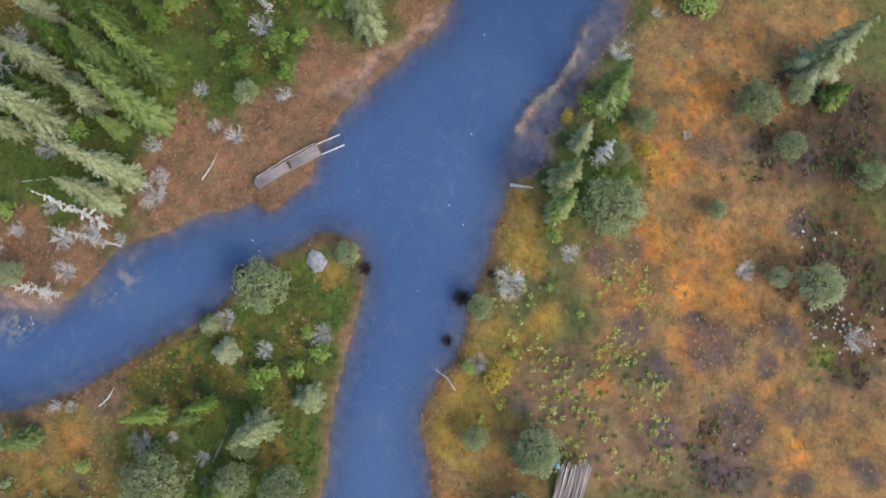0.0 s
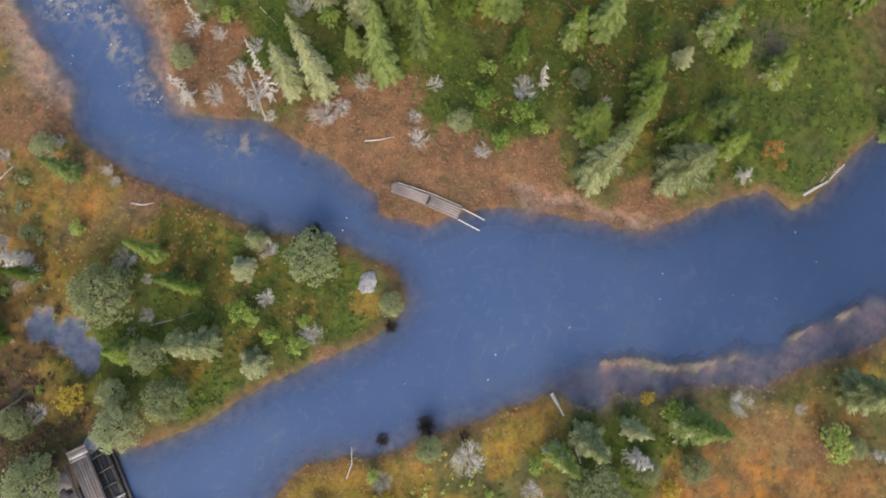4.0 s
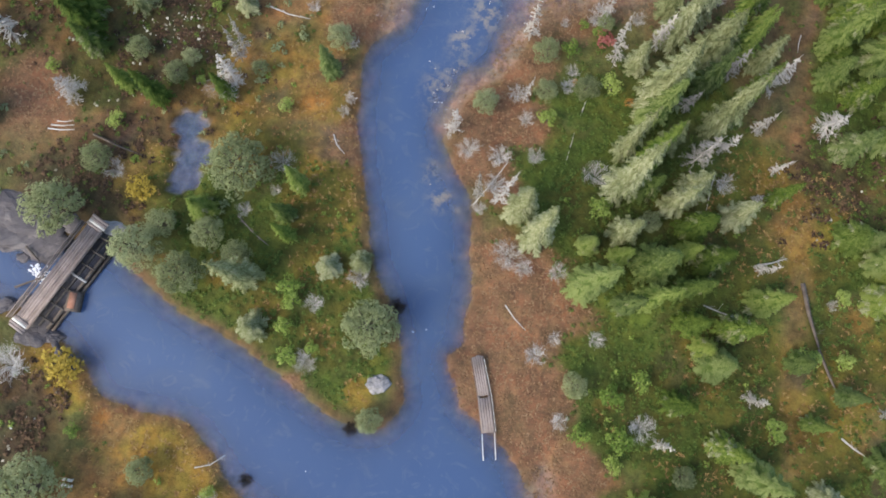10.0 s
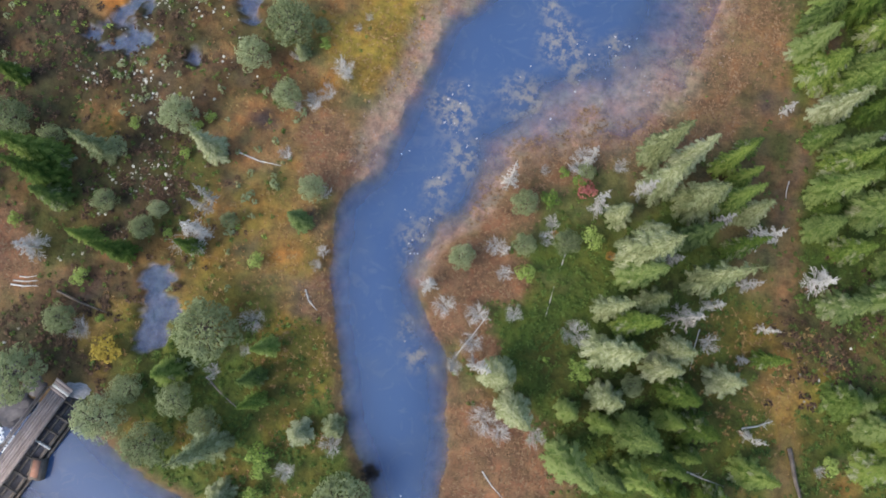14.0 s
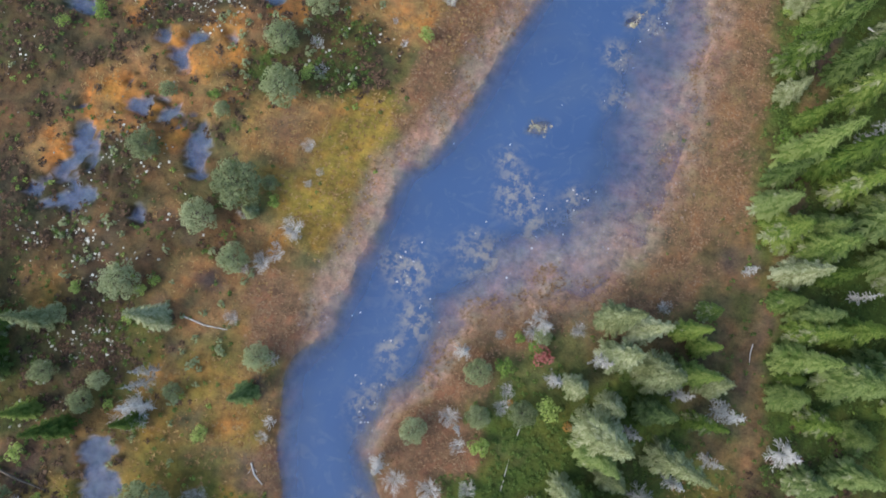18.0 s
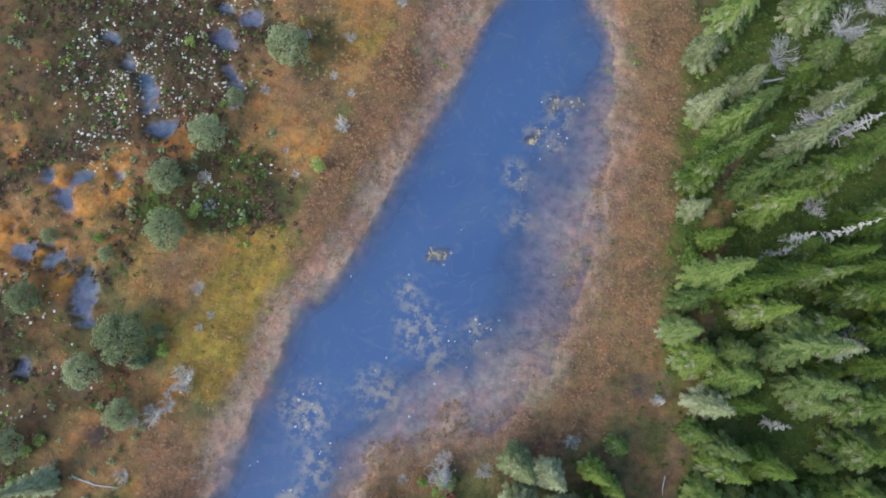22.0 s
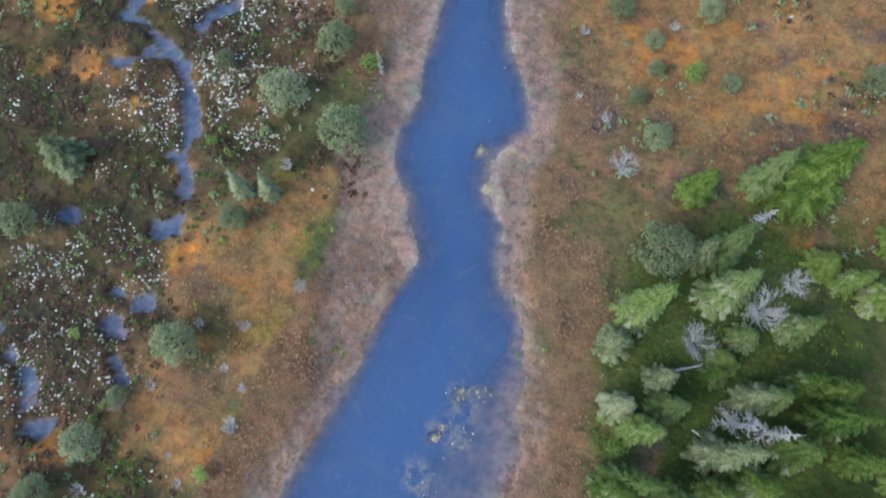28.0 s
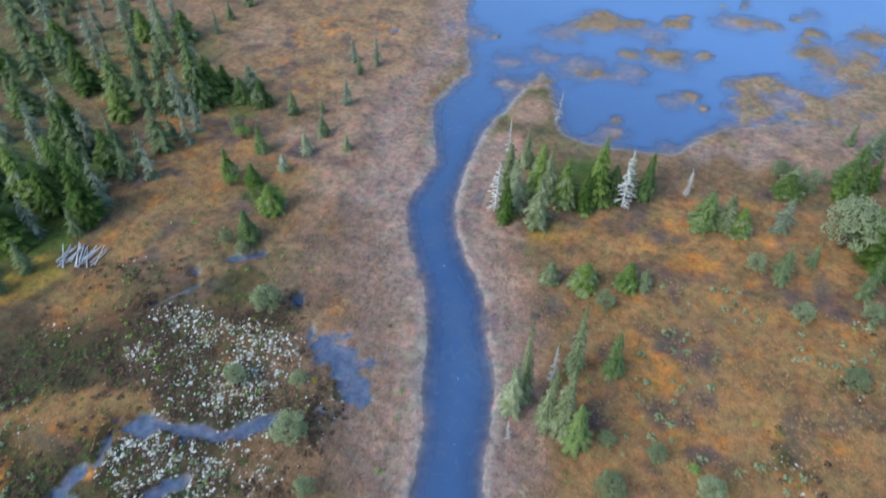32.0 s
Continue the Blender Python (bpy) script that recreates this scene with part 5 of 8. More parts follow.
pool([(-31.8, 113.3), (-29.6, 113.8), (-27.2, 114.2), (-24.3, 114.6), (-21.3, 116.0), (-19.2, 117.9)], 1.0)
pool([(-31.9, 112.9), (-29.7, 113.5)], 1.6)
pool([(-25.6, 106.3), (-24.8, 108.8)], 0.9)
pool([(-35.2, 135.6), (-33.3, 136.7), (-31.8, 137.8)], 0.6)
pool([(-39.4, 126.2), (-37.6, 128.7), (-36.3, 130.8)], 0.4)
pool([(-38.3, 132.6), (-37.8, 132.2)], 0.5)
pool([(-33.8, 104.9), (-33.2, 105.7), (-33.3, 107.8)], 0.7)
pool([(-30.8, 104.7), (-28.4, 103.6), (-26.4, 102.6), (-24.9, 101.3)], 0.6)
pool([(-31.5, 100.0), (-30.5, 100.9), (-29.6, 102.5), (-28.4, 103.6)], 0.5)
pool([(-32.1, 108.8), (-33.1, 111.8)], 0.5)
pool([(-16.0, 120.6), (-15.1, 120.7)], 0.6)
pool([(-39.2, 197.6)], 1.3)

# heath islets break up the pools
POOL = POOL + np.where((YY > 38) & (YY < 58) & (XX < -10), np.clip((fbm(XX, YY, 1.3, 251, 3) - 0.54) * 7, 0, 1.2), 0)

# among the trees of the low banks the orange is muted
muted = np.clip((46 - YY) / 8, 0, 1) * np.clip((YY + XX * 0.25 + 1) / 4, 0, 1)
for kind, left_over in ((ORANGE, 0.45), (FLAME, 0.3), (OCHRE, 0.7)):
    AMOUNT[kind] *= 1 - muted * (1 - left_over)
AMOUNT[ISLET] *= np.where(YY < 0, np.clip(fbm(XX, YY, 1.6, 241, 4) * 5 - 1.9, 0, 1), 1)

# the trodden trail stays clear of green growth
for kind in (MOSS, DARK_GREEN, OLIVE):
    AMOUNT[kind] *= 1 - 0.85 * TRAIL

# heights: banks, hummocks, river bed, shallows and pools
rise = 0.06 + 0.38 * (1 - np.exp(-np.maximum(SHORE, 0) / 0.9))
hummock = (fbm(XX, YY, 2.4, 51, 4) - 0.45) * (0.25 + 0.45 * AMOUNT[HEATH] + 0.2 * AMOUNT[MOSS]) + (fbm(XX, YY, 30, 61, 2) - 0.5) * 0.5
near = np.clip(SHORE / 2.5, 0, 1)
land = rise + hummock * near
bed = -0.04 - np.clip(-SHORE * 0.24, 0, np.where(YY > 172, 0.55, 1.6))
HEIGHT = np.where(SHORE > 0, land, bed)
mottle = fbm(XX, YY, 1.1, 71, 4)
wet = np.maximum(AMOUNT[SHALLOW], AMOUNT[WEED] * 0.3)
fine_mottle = fbm(XX, YY, 2.6, 75, 5)
shoal = np.where((SHORE < -2.5) & (YY > 150), -0.06, np.where(YY < 0, -0.15, np.clip(SHORE * 0.026, -0.20, 0.05))) + (fine_mottle - 0.50) * np.where(YY > 150, 0.28, 0.13)
cove = np.clip((XX - 3) / 3, 0, 1) * np.clip((YY - 47) / 4, 0, 1) * np.clip((92 - YY) / 6, 0, 1)
soft_wet = wet ** (1 - 0.62 * cove)
# the cove: the bed rises evenly from the open water to the standing sedge
OPEN_EDGE = [(11.0, 94), (12.0, 86.6), (8.6, 75.3), (8.9, 68.9), (9.3, 62.6), (6.8, 58.0), (3.8, 53.2), (2.3, 47.6), (2.4, 40), (-40, 40), (-40, 94)]
SEDGE_EDGE = [(12.2, 94), (14.4, 85.8), (16.2, 78), (16.7, 72.9), (16.9, 64.8), (16.7, 59.1), (14.0, 53.4), (9.1, 51.4), (5.6, 48.3), (4.9, 43.6), (5.0, 38), (-40, 38), (-40, 94)]
sway = (fbm(XX, YY, 3.4, 261, 4) - 0.5) * 3.4
near_cove = (XX > -2) & (XX < 24) & (YY > 42) & (YY < 94)
past_open, past_sedge = np.full(XX.shape, -9.0), np.full(XX.shape, 9.0)
past_open[near_cove] = loop_distance(np.array(OPEN_EDGE, float), XX[near_cove], YY[near_cove]) + sway[near_cove]
past_sedge[near_cove] = loop_distance(np.array(SEDGE_EDGE, float), XX[near_cove], YY[near_cove]) + sway[near_cove]
climb = np.clip(past_open / np.maximum(past_open - past_sedge, 0.3), 0, 1)
climb = np.where(past_sedge > 0, 1, climb)
cove_mask = near_cove * np.clip((XX - 1) / 1.5, 0, 1) * np.clip((YY - 45) / 4, 0, 1) * np.clip((92 - YY) / 5, 0, 1)
HEIGHT = HEIGHT * (1 - soft_wet) + np.minimum(shoal - 0.10 * cove * np.clip(-SHORE / 5 - 0.2, 0, 1), 0.09) * soft_wet
cove_bed = np.where(climb < 0.001, np.minimum(HEIGHT, -0.62), np.where(climb > 0.999, np.maximum(HEIGHT, 0.03 + (fine_mottle - 0.5) * 0.05), -0.62 * (1 - climb) ** 2.4 - 0.015 + (fine_mottle - 0.52) * 0.13))
HEIGHT = HEIGHT * (1 - cove_mask) + cove_bed * cove_mask
soft_wet = soft_wet * (1 - cove_mask) + np.clip(climb * 3, 0, 1) * np.clip(1 - past_sedge / 2.4, 0, 1) * cove_mask
isle = AMOUNT[ISLET]
HEIGHT = HEIGHT * (1 - isle) + np.maximum(HEIGHT, 0.02 + (fine_mottle - 0.42) * 0.5) * isle
HEIGHT = np.where(POOL < 0.4, np.minimum(HEIGHT, np.maximum(POOL * 0.6, -0.13)), HEIGHT)
edge = np.clip((np.hypot(XX - 5, YY - 80) - 400) / 900, 0, 1)
HEIGHT += edge * 6.0

# colours of the growth
TONES = {BROWN: (0.170, 0.104, 0.052), DARK_GREEN: (0.050, 0.073, 0.014), HEATH: (0.050, 0.030, 0.017), MOSS: (0.068, 0.095, 0.017), OCHRE: (0.228, 0.150, 0.030), ORANGE: (0.225, 0.128, 0.050), SEDGE: (0.176, 0.105, 0.054), OLIVE: (0.070, 0.070, 0.016), DARK: (0.048, 0.044, 0.015)}
SOIL_C = np.ones((NY, NX, 3), np.float32) * np.array((0.120, 0.090, 0.042), np.float32)
olive = np.clip(fbm(XX, YY, 9, 81, 3) * 2.4 - 0.7, 0, 1)[..., None]
SOIL_C = SOIL_C * (1 - olive) + np.array((0.080, 0.090, 0.026), np.float32) * olive
for kind in (BROWN, HEATH, MOSS, OCHRE, ORANGE, DARK_GREEN, OLIVE, DARK, SEDGE):
    a = (AMOUNT[kind] * {HEATH: 0.8, OLIVE: 0.7, DARK: 0.8}.get(kind, 0.92))[..., None]
    SOIL_C = SOIL_C * (1 - a) + np.array(TONES[kind], np.float32) * a
# far sedge and brown ground paled: distance haze put into the soil colour
far_haze = (AMOUNT[SEDGE] * np.clip((YY - 112) / 40, 0, 1) * 0.8)[..., None]
SOIL_C = SOIL_C * (1 - far_haze) + np.array((0.285, 0.182, 0.125), np.float32) * far_haze
far_haze = (AMOUNT[BROWN] * np.clip((YY - 150) / 40, 0, 1) * (XX < 0) * 0.7)[..., None]
SOIL_C = SOIL_C * (1 - far_haze) + np.array((0.245, 0.150, 0.080), np.float32) * far_haze
blotch = fbm(XX, YY, 5.0, 201, 4)
for tone, a in (((0.165, 0.092, 0.040), np.clip(blotch * 9 - 4.9, 0, 1) * 0.45), ((0.040, 0.040, 0.019), np.clip(3.9 - blotch * 9, 0, 1) * 0.7)):
    a = (a * AMOUNT[HEATH] * (1 - AMOUNT[ORANGE]))[..., None]
    SOIL_C = SOIL_C * (1 - a) + np.array(tone, np.float32) * a
flame = np.clip(np.clip(fbm(XX, YY, 2.0, 91, 4) * 3.4 - 1.95, 0, 1) * AMOUNT[ORANGE] + np.clip(fbm(XX, YY, 2.6, 92, 4) * 3.6 - 1.1, 0, 1) * AMOUNT[FLAME], 0, 1)[..., None]
SOIL_C = SOIL_C * (1 - flame) + np.array((0.36, 0.155, 0.035), np.float32) * flame
peat = (np.clip(fbm(XX, YY, 3.2, 95, 4) * 4 - 2.2, 0, 1) * (0.25 + 0.6 * AMOUNT[BROWN] + 0.3 * AMOUNT[ORANGE]) + AMOUNT[PEAT])[..., None].clip(0, 1) * 0.85
SOIL_C = SOIL_C * (1 - peat) + np.array((0.080, 0.060, 0.056), np.float32) * peat
russet = (AMOUNT[SEDGE] * np.clip((48 - YY) / 6, 0, 1) * 0.85)[..., None]
SOIL_C = SOIL_C * (1 - russet) + np.array((0.178, 0.097, 0.055), np.float32) * russet
rim = (np.clip(1 - np.abs(SHORE - 0.3) / 0.9, 0, 1) * 0.75)[..., None]
bleached = np.clip(1 - (SHORE - 0.4) / 4.2 + FRAY * 0.7, 0, 1) * np.clip((YY - 84) / 8, 0, 1) * (SHORE > -1.5) * np.clip((175 - YY) / 10, 0, 1) * np.where((XX > 4) & (YY < 112), np.clip(1.5 - SHORE / 2.0, 0.15, 1), 1)
SOIL_C = SOIL_C * (1 - bleached[..., None] * 0.75) + np.array((0.30, 0.222, 0.185), np.float32) * bleached[..., None] * 0.75
straw = np.clip((YY - 38) / 4, 0, 1)[..., None]
SOIL_C = SOIL_C * (1 - rim) + (np.array((0.135, 0.075, 0.045), np.float32) * (1 - straw) + np.array((0.31, 0.25, 0.22), np.float32) * straw) * rim
russet = (AMOUNT[SEDGE] * np.clip((SHORE - 1.6) / 1.2, 0, 1) * np.clip((5 - XX) / 3, 0, 1) * np.clip((YY - 44) / 4, 0, 1) * np.clip((96 - YY) / 8, 0, 1) * 0.7)[..., None]
SOIL_C = SOIL_C * (1 - russet) + np.array((0.165, 0.086, 0.046), np.float32) * russet
wetc = (soft_wet * 0.85)[..., None]
SOIL_C = SOIL_C * (1 - wetc) + (np.array((0.235, 0.160, 0.126), np.float32) + np.array((0.10, 0.085, 0.105), np.float32) * np.clip(0.05 - SHORE * 0.22, 0, 1)[..., None] + np.array((0.075, 0.075, 0.095), np.float32) * (cove_mask * np.clip(2.4 - climb * 2.4, 0, 1))[..., None]) * wetc
lakebed = ((YY > 165) & (SHORE < 0.6))[..., None] * (1 - wetc)
SOIL_C = SOIL_C * (1 - lakebed) + np.array((0.23, 0.20, 0.19), np.float32) * lakebed
islec = isle[..., None]
SOIL_C = SOIL_C * (1 - islec) + np.where(YY[..., None] < 120, np.where(YY[..., None] < 0, np.array((0.24, 0.19, 0.15), np.float32), np.array((0.33, 0.27, 0.18), np.float32)), np.array((0.22, 0.15, 0.085), np.float32)) * islec
under = np.clip((0.0 - HEIGHT) / 0.25, 0, 1)[..., None] * (1 - wetc * 0.9) * (1 - islec * 0.9)
SOIL_C = SOIL_C * (1 - under) + (np.array((0.20, 0.155, 0.150), np.float32) + np.array((0.03, 0.05, 0.07), np.float32) * np.clip((YY - 160) / 15, 0, 1)[..., None]) * under
# pool mud tinted grey-blue, the sky's reflection put into its colour
sky_mud = np.clip((0.12 - POOL) / 0.2, 0, 1)[..., None] * (SHORE > 0)[..., None]
SOIL_C = SOIL_C * (1 - sky_mud) + np.array((0.20, 0.205, 0.24), np.float32) * sky_mud


def raw_mesh(name, verts, faces, material=None, smooth=False):
    """A mesh from arrays; faces: an array of triangles or of quads."""
    me = bpy.data.meshes.new(name)
    v, f = np.asarray(verts, np.float32), np.asarray(faces, np.int32)
    k = f.shape[1]
    me.vertices.add(len(v))
    me.vertices.foreach_set("co", v.ravel())
    me.loops.add(f.size)
    me.loops.foreach_set("vertex_index", f.ravel())
    me.polygons.add(len(f))
    me.polygons.foreach_set("loop_start", np.arange(0, f.size, k, dtype=np.int32))
    me.update(calc_edges=True)
    if smooth:
        me.polygons.foreach_set("use_smooth", np.ones(len(f), bool))
    if material:
        me.materials.append(material)
    return me


index = np.arange(NX * NY).reshape(NY, NX)
quads = np.stack([index[:-1, :-1], index[:-1, 1:], index[1:, 1:], index[1:, :-1]], -1).reshape(-1, 4)
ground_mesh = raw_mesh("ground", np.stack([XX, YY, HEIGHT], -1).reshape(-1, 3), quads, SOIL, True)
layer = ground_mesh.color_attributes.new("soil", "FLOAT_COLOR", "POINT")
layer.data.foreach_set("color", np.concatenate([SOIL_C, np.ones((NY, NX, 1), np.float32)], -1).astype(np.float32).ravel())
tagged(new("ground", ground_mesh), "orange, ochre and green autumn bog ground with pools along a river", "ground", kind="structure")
wx, wy = GX[::2], GY[::2]
wxx, wyy = np.meshgrid(wx, wy)
deep = np.maximum(-HEIGHT[::2, ::2], 0.0)
cell = np.arange(wxx.size).reshape(wxx.shape)
wquads = np.stack([cell[:-1, :-1], cell[:-1, 1:], cell[1:, 1:], cell[1:, :-1]], -1).reshape(-1, 4)
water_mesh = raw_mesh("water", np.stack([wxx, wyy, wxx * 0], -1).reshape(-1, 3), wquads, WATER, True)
layer = water_mesh.attributes.new("weed", "FLOAT", "POINT")
layer.data.foreach_set("value", AMOUNT[WEED][::2, ::2].astype(np.float32).ravel())
# strength of the painted sky reflection, growing towards the lake
layer = water_mesh.attributes.new("sky_sheen", "FLOAT", "POINT")
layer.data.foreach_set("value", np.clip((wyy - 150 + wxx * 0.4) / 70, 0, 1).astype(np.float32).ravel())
# darker tone, rising with x south of y = 22
layer = water_mesh.attributes.new("east_tone", "FLOAT", "POINT")
layer.data.foreach_set("value", (np.clip((wxx - 16) / 26, 0, 0.85) * (wyy < 22)).astype(np.float32).ravel())
layer = water_mesh.attributes.new("depth", "FLOAT", "POINT")
layer.data.foreach_set("value", (1 - 0.85 * np.exp(-deep / 0.30)).astype(np.float32).ravel())
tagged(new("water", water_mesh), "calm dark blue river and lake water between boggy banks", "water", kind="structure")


def sample(field, x, y):
    """The value of a field of the plan at places."""
    i = np.clip(np.searchsorted(GX, x) - 1, 0, NX - 2)
    j = np.clip(np.searchsorted(GY, y) - 1, 0, NY - 2)
    u, v = (x - GX[i]) / (GX[i + 1] - GX[i]), (y - GY[j]) / (GY[j + 1] - GY[j])
    return (field[j, i] * (1 - u) + field[j, i + 1] * u) * (1 - v) + (field[j + 1, i] * (1 - u) + field[j + 1, i + 1] * u) * v


def ground_z(x, y):
    return float(sample(HEIGHT, np.array([x], float), np.array([y], float))[0])

# ---- trees and shrubs ----
rng = np.random.default_rng(7)


class Bits:
    """Collects triangles for one mesh."""

    def __init__(self):
        self.v, self.f, self.tips, self.grey = [], [], [], []

    def tri(self, a, b, c):
        k = len(self.v)
        self.v += [a, b, c]
        self.f.append((k, k + 1, k + 2))

    def quad(self, a, b, c, d):
        k = len(self.v)
        self.v += [a, b, c, d]
        self.f += [(k, k + 1, k + 2), (k, k + 2, k + 3)]

    def rod(self, a, b, ra, rb, sides=4):
        a, b = np.asarray(a, float), np.asarray(b, float)
        ax = (b - a) / (np.linalg.norm(b - a) + 1e-9)
        u = np.cross(ax, (0.3, 0.5, 0.81) if abs(ax[2]) < 0.8 else (1, 0, 0))
        u /= np.linalg.norm(u)
        w = np.cross(ax, u)
        k = len(self.v)
        for p, r in ((a, ra), (b, rb)):
            for s in range(sides):
                t = 2 * math.pi * s / sides
                self.v.append(p + r * (math.cos(t) * u + math.sin(t) * w))
        for s in range(sides):
            n = (s + 1) % sides
            self.f += [(k + s, k + n, k + sides + n), (k + s, k + sides + n, k + sides + s)]

    def mesh(self, name, material, smooth=False):
        both = material if isinstance(material, tuple) else (material,)
        me = raw_mesh(name, np.array(self.v), np.array(self.f), both[0], smooth)
        if len(both) > 1:
            slots = np.zeros(len(self.f), np.int32)
            slots[self.tips] = 1
            slots[self.grey] = 2
            for more in both[1:]:
                me.materials.append(more)
            me.polygons.foreach_set("material_index", slots)
        return me


def spray(bits, root, way, length, width, pairs, droop, bright=2):
    """A flat needle spray: an axis that droops, with narrow pointed twigs on both sides."""
    way = np.array((way[0], way[1], 0.0))
    side = np.array((-way[1], way[0], 0.0))

    def at(t):
        return root + way * length * t + np.array((0, 0, -droop * t * t + 0.03 * length * t))

    for k in range(pairs):
        t0 = (k + 0.3) / pairs
        w = width * (1.05 - 0.8 * t0) * rng.uniform(0.7, 1.25)
        for s in (-1, 1):
            tip = at(min(t0 + 0.22, 1.06)) + side * s * w + np.array((0, 0, rng.uniform(-0.014, 0.008)))
            if k >= pairs - bright:
                bits.tips.append(len(bits.f))
            bits.tri(at(max(t0 - 0.09, 0)), tip, at(min(t0 + 0.09, 1)))
    bits.tips.append(len(bits.f))
    bits.tri(at(0.72) + side * width * 0.22, at(0.72) - side * width * 0.22, at(1.08))


def spruce_meshes(seed, whorls=22, full=1.0, ragged=0.24, lichen=0.0):
    """Trunk and crown of a spruce one metre high and one metre wide."""
    global rng
    rng = np.random.default_rng(seed)
    trunk, crown = Bits(), Bits()
    trunk.rod((0, 0, -0.03), (0, 0, 0.5), 0.028, 0.016, 6)
    trunk.rod((0, 0, 0.5), (0, 0, 0.97), 0.016, 0.003, 5)
    for w in range(whorls):
        q = (w + rng.uniform(-0.3, 0.3)) / whorls
        q = min(max(q, 0.0), 0.985)
        z = 0.06 + 0.92 * q
        reach = 0.5 * (1 - q) ** 0.40 * (0.74 + 0.26 * math.sin(math.pi * min(1, 0.22 + q * 1.3))) * rng.uniform(0.9, 1.08)
        n = int((9 if q < 0.5 else 8 if q < 0.85 else 7) * full)
        turn = rng.uniform(0, 6.28)
        for k in range(n):
            a = turn + 6.283 * k / n + rng.uniform(-0.3, 0.3)
            ln = max(reach * rng.uniform(1 - 1.7 * ragged, 1 + 0.7 * ragged), 0.035)
            first = len(crown.f)
            # upper whorls get more bright faces, so the top is painted as lit
            spray(crown, np.array((0, 0, z + rng.uniform(-0.02, 0.02))), (math.cos(a), math.sin(a)), ln, ln * 0.44 + 0.016, 8 if q < 0.75 else 5, 0.03 + 0.045 * (1 - q) * rng.uniform(0.5, 1.6), 3 if q < 0.5 else 4)
            if rng.random() < lichen * max(0.0, 1 - q * 1.5):
                crown.grey += range(first, len(crown.f))
    for k in range(4):
        a = 1.57 * k
        crown.tri((0.02 * math.cos(a), 0.02 * math.sin(a), 0.93), (0.02 * math.cos(a + 2), 0.02 * math.sin(a + 2), 0.93), (0, 0, 1.0))
    return trunk, crown


def snag_mesh(seed, whorls=10):
    """A dead spruce: a grey stem with bare, broken branches."""
    global rng
    rng = np.random.default_rng(seed)
    stem, twigs = Bits(), Bits()
    stem.rod((0, 0, -0.03), (0.01, 0, 0.5), 0.03, 0.02, 5)
    stem.rod((0.01, 0, 0.5), (0.0, 0.01, 1.0), 0.02, 0.004, 5)
    for w in range(whorls):
        q = w / whorls
        for k in range(6):
            a, ln = rng.uniform(0, 6.28), 0.5 * (1 - q) ** 0.7 * rng.uniform(0.4, 1.1)
            z = 0.14 + 0.84 * q + rng.uniform(-0.02, 0.02)
            r = np.array((0.008, 0, z))
            e = r + np.array((math.cos(a) * ln, math.sin(a) * ln, rng.uniform(-0.06, 0.01)))
            twigs.rod(r, e, 0.011, 0.005, 3)
            for s in range(9):
                t = rng.uniform(0.2, 0.98)
                m = r + (e - r) * t
                b = a + rng.choice((-1, 1)) * rng.uniform(0.4, 1.2)
                twigs.rod(m, m + np.array((math.cos(b), math.sin(b), rng.uniform(-0.2, 0.1))) * ln * rng.uniform(0.2, 0.5) * (1.1 - t * 0.5), 0.009, 0.004, 3)
    return stem, twigs


def leaf_cloud(bits, centre, radius, count, size, flat=0.8):
    """A clump of small pointed leaves round a centre."""
    for _ in range(count):
        d = rng.normal(size=3)
        d /= np.linalg.norm(d)
        p = np.asarray(centre) + d * radius * np.array((1, 1, flat)) * rng.uniform(0.55, 1.0) ** 0.6
        n = d * 0.6 + rng.normal(size=3) * 0.4 + np.array((0, 0, 1.1))
        n /= np.linalg.norm(n)
        u = np.cross(n, rng.normal(size=3))
        u /= np.linalg.norm(u) + 1e-9
        w = np.cross(n, u)
        s = size * rng.uniform(0.6, 1.3)
        bits.quad(p - u * s, p + w * s * 0.6, p + u * s, p - w * s * 0.6)


def pine_meshes(seed, clumps=36, leaves=84):
    """Trunk, limbs and an uneven rounded crown, one metre high and wide."""
    global rng
    rng = np.random.default_rng(seed)
    trunk, crown = Bits(), Bits()
    trunk.rod((0, 0, -0.03), (0.02, 0.01, 0.55), 0.034, 0.022, 6)
    trunk.rod((0.02, 0.01, 0.55), (0.0, 0.0, 0.88), 0.022, 0.008, 5)
    for k in range(clumps):
        a = 2.399963 * k + rng.uniform(-0.4, 0.4)
        q = (k + 0.5) / clumps
        up = 0.30 + 0.58 * q
        r = 0.36 * math.sqrt(max(0.0, 1 - (max(0, q - 0.35) / 0.65) ** 2.2)) * rng.uniform(0.6, 1.08)
        c = np.array((math.cos(a) * r, math.sin(a) * r, up + rng.uniform(-0.05, 0.05)))
        trunk.rod((0.01, 0.005, max(0.2, up - 0.14)), c, 0.010, 0.004, 3)
        leaf_cloud(crown, c, rng.uniform(0.10, 0.16), leaves, 0.0215, 0.75)
    return trunk, crown


def bush_meshes(seed, clumps=9, leaves=46):
    global rng
    rng = np.random.default_rng(seed)
    stems, crown = Bits(), Bits()
    for k in range(clumps):
        a, r = 2.4 * k + rng.uniform(-0.5, 0.5), 0.34 * math.sqrt((k + 0.3) / clumps)
        c = np.array((math.cos(a) * r, math.sin(a) * r, 0.48 + 0.34 * (1 - r * 2) + rng.uniform(-0.12, 0.14)))
        stems.rod((0.03 * math.cos(a), 0.03 * math.sin(a), -0.05), c, 0.02, 0.008, 3)
        leaf_cloud(crown, c, rng.uniform(0.13, 0.22), leaves, 0.045, 1.0)
    return stems, crown


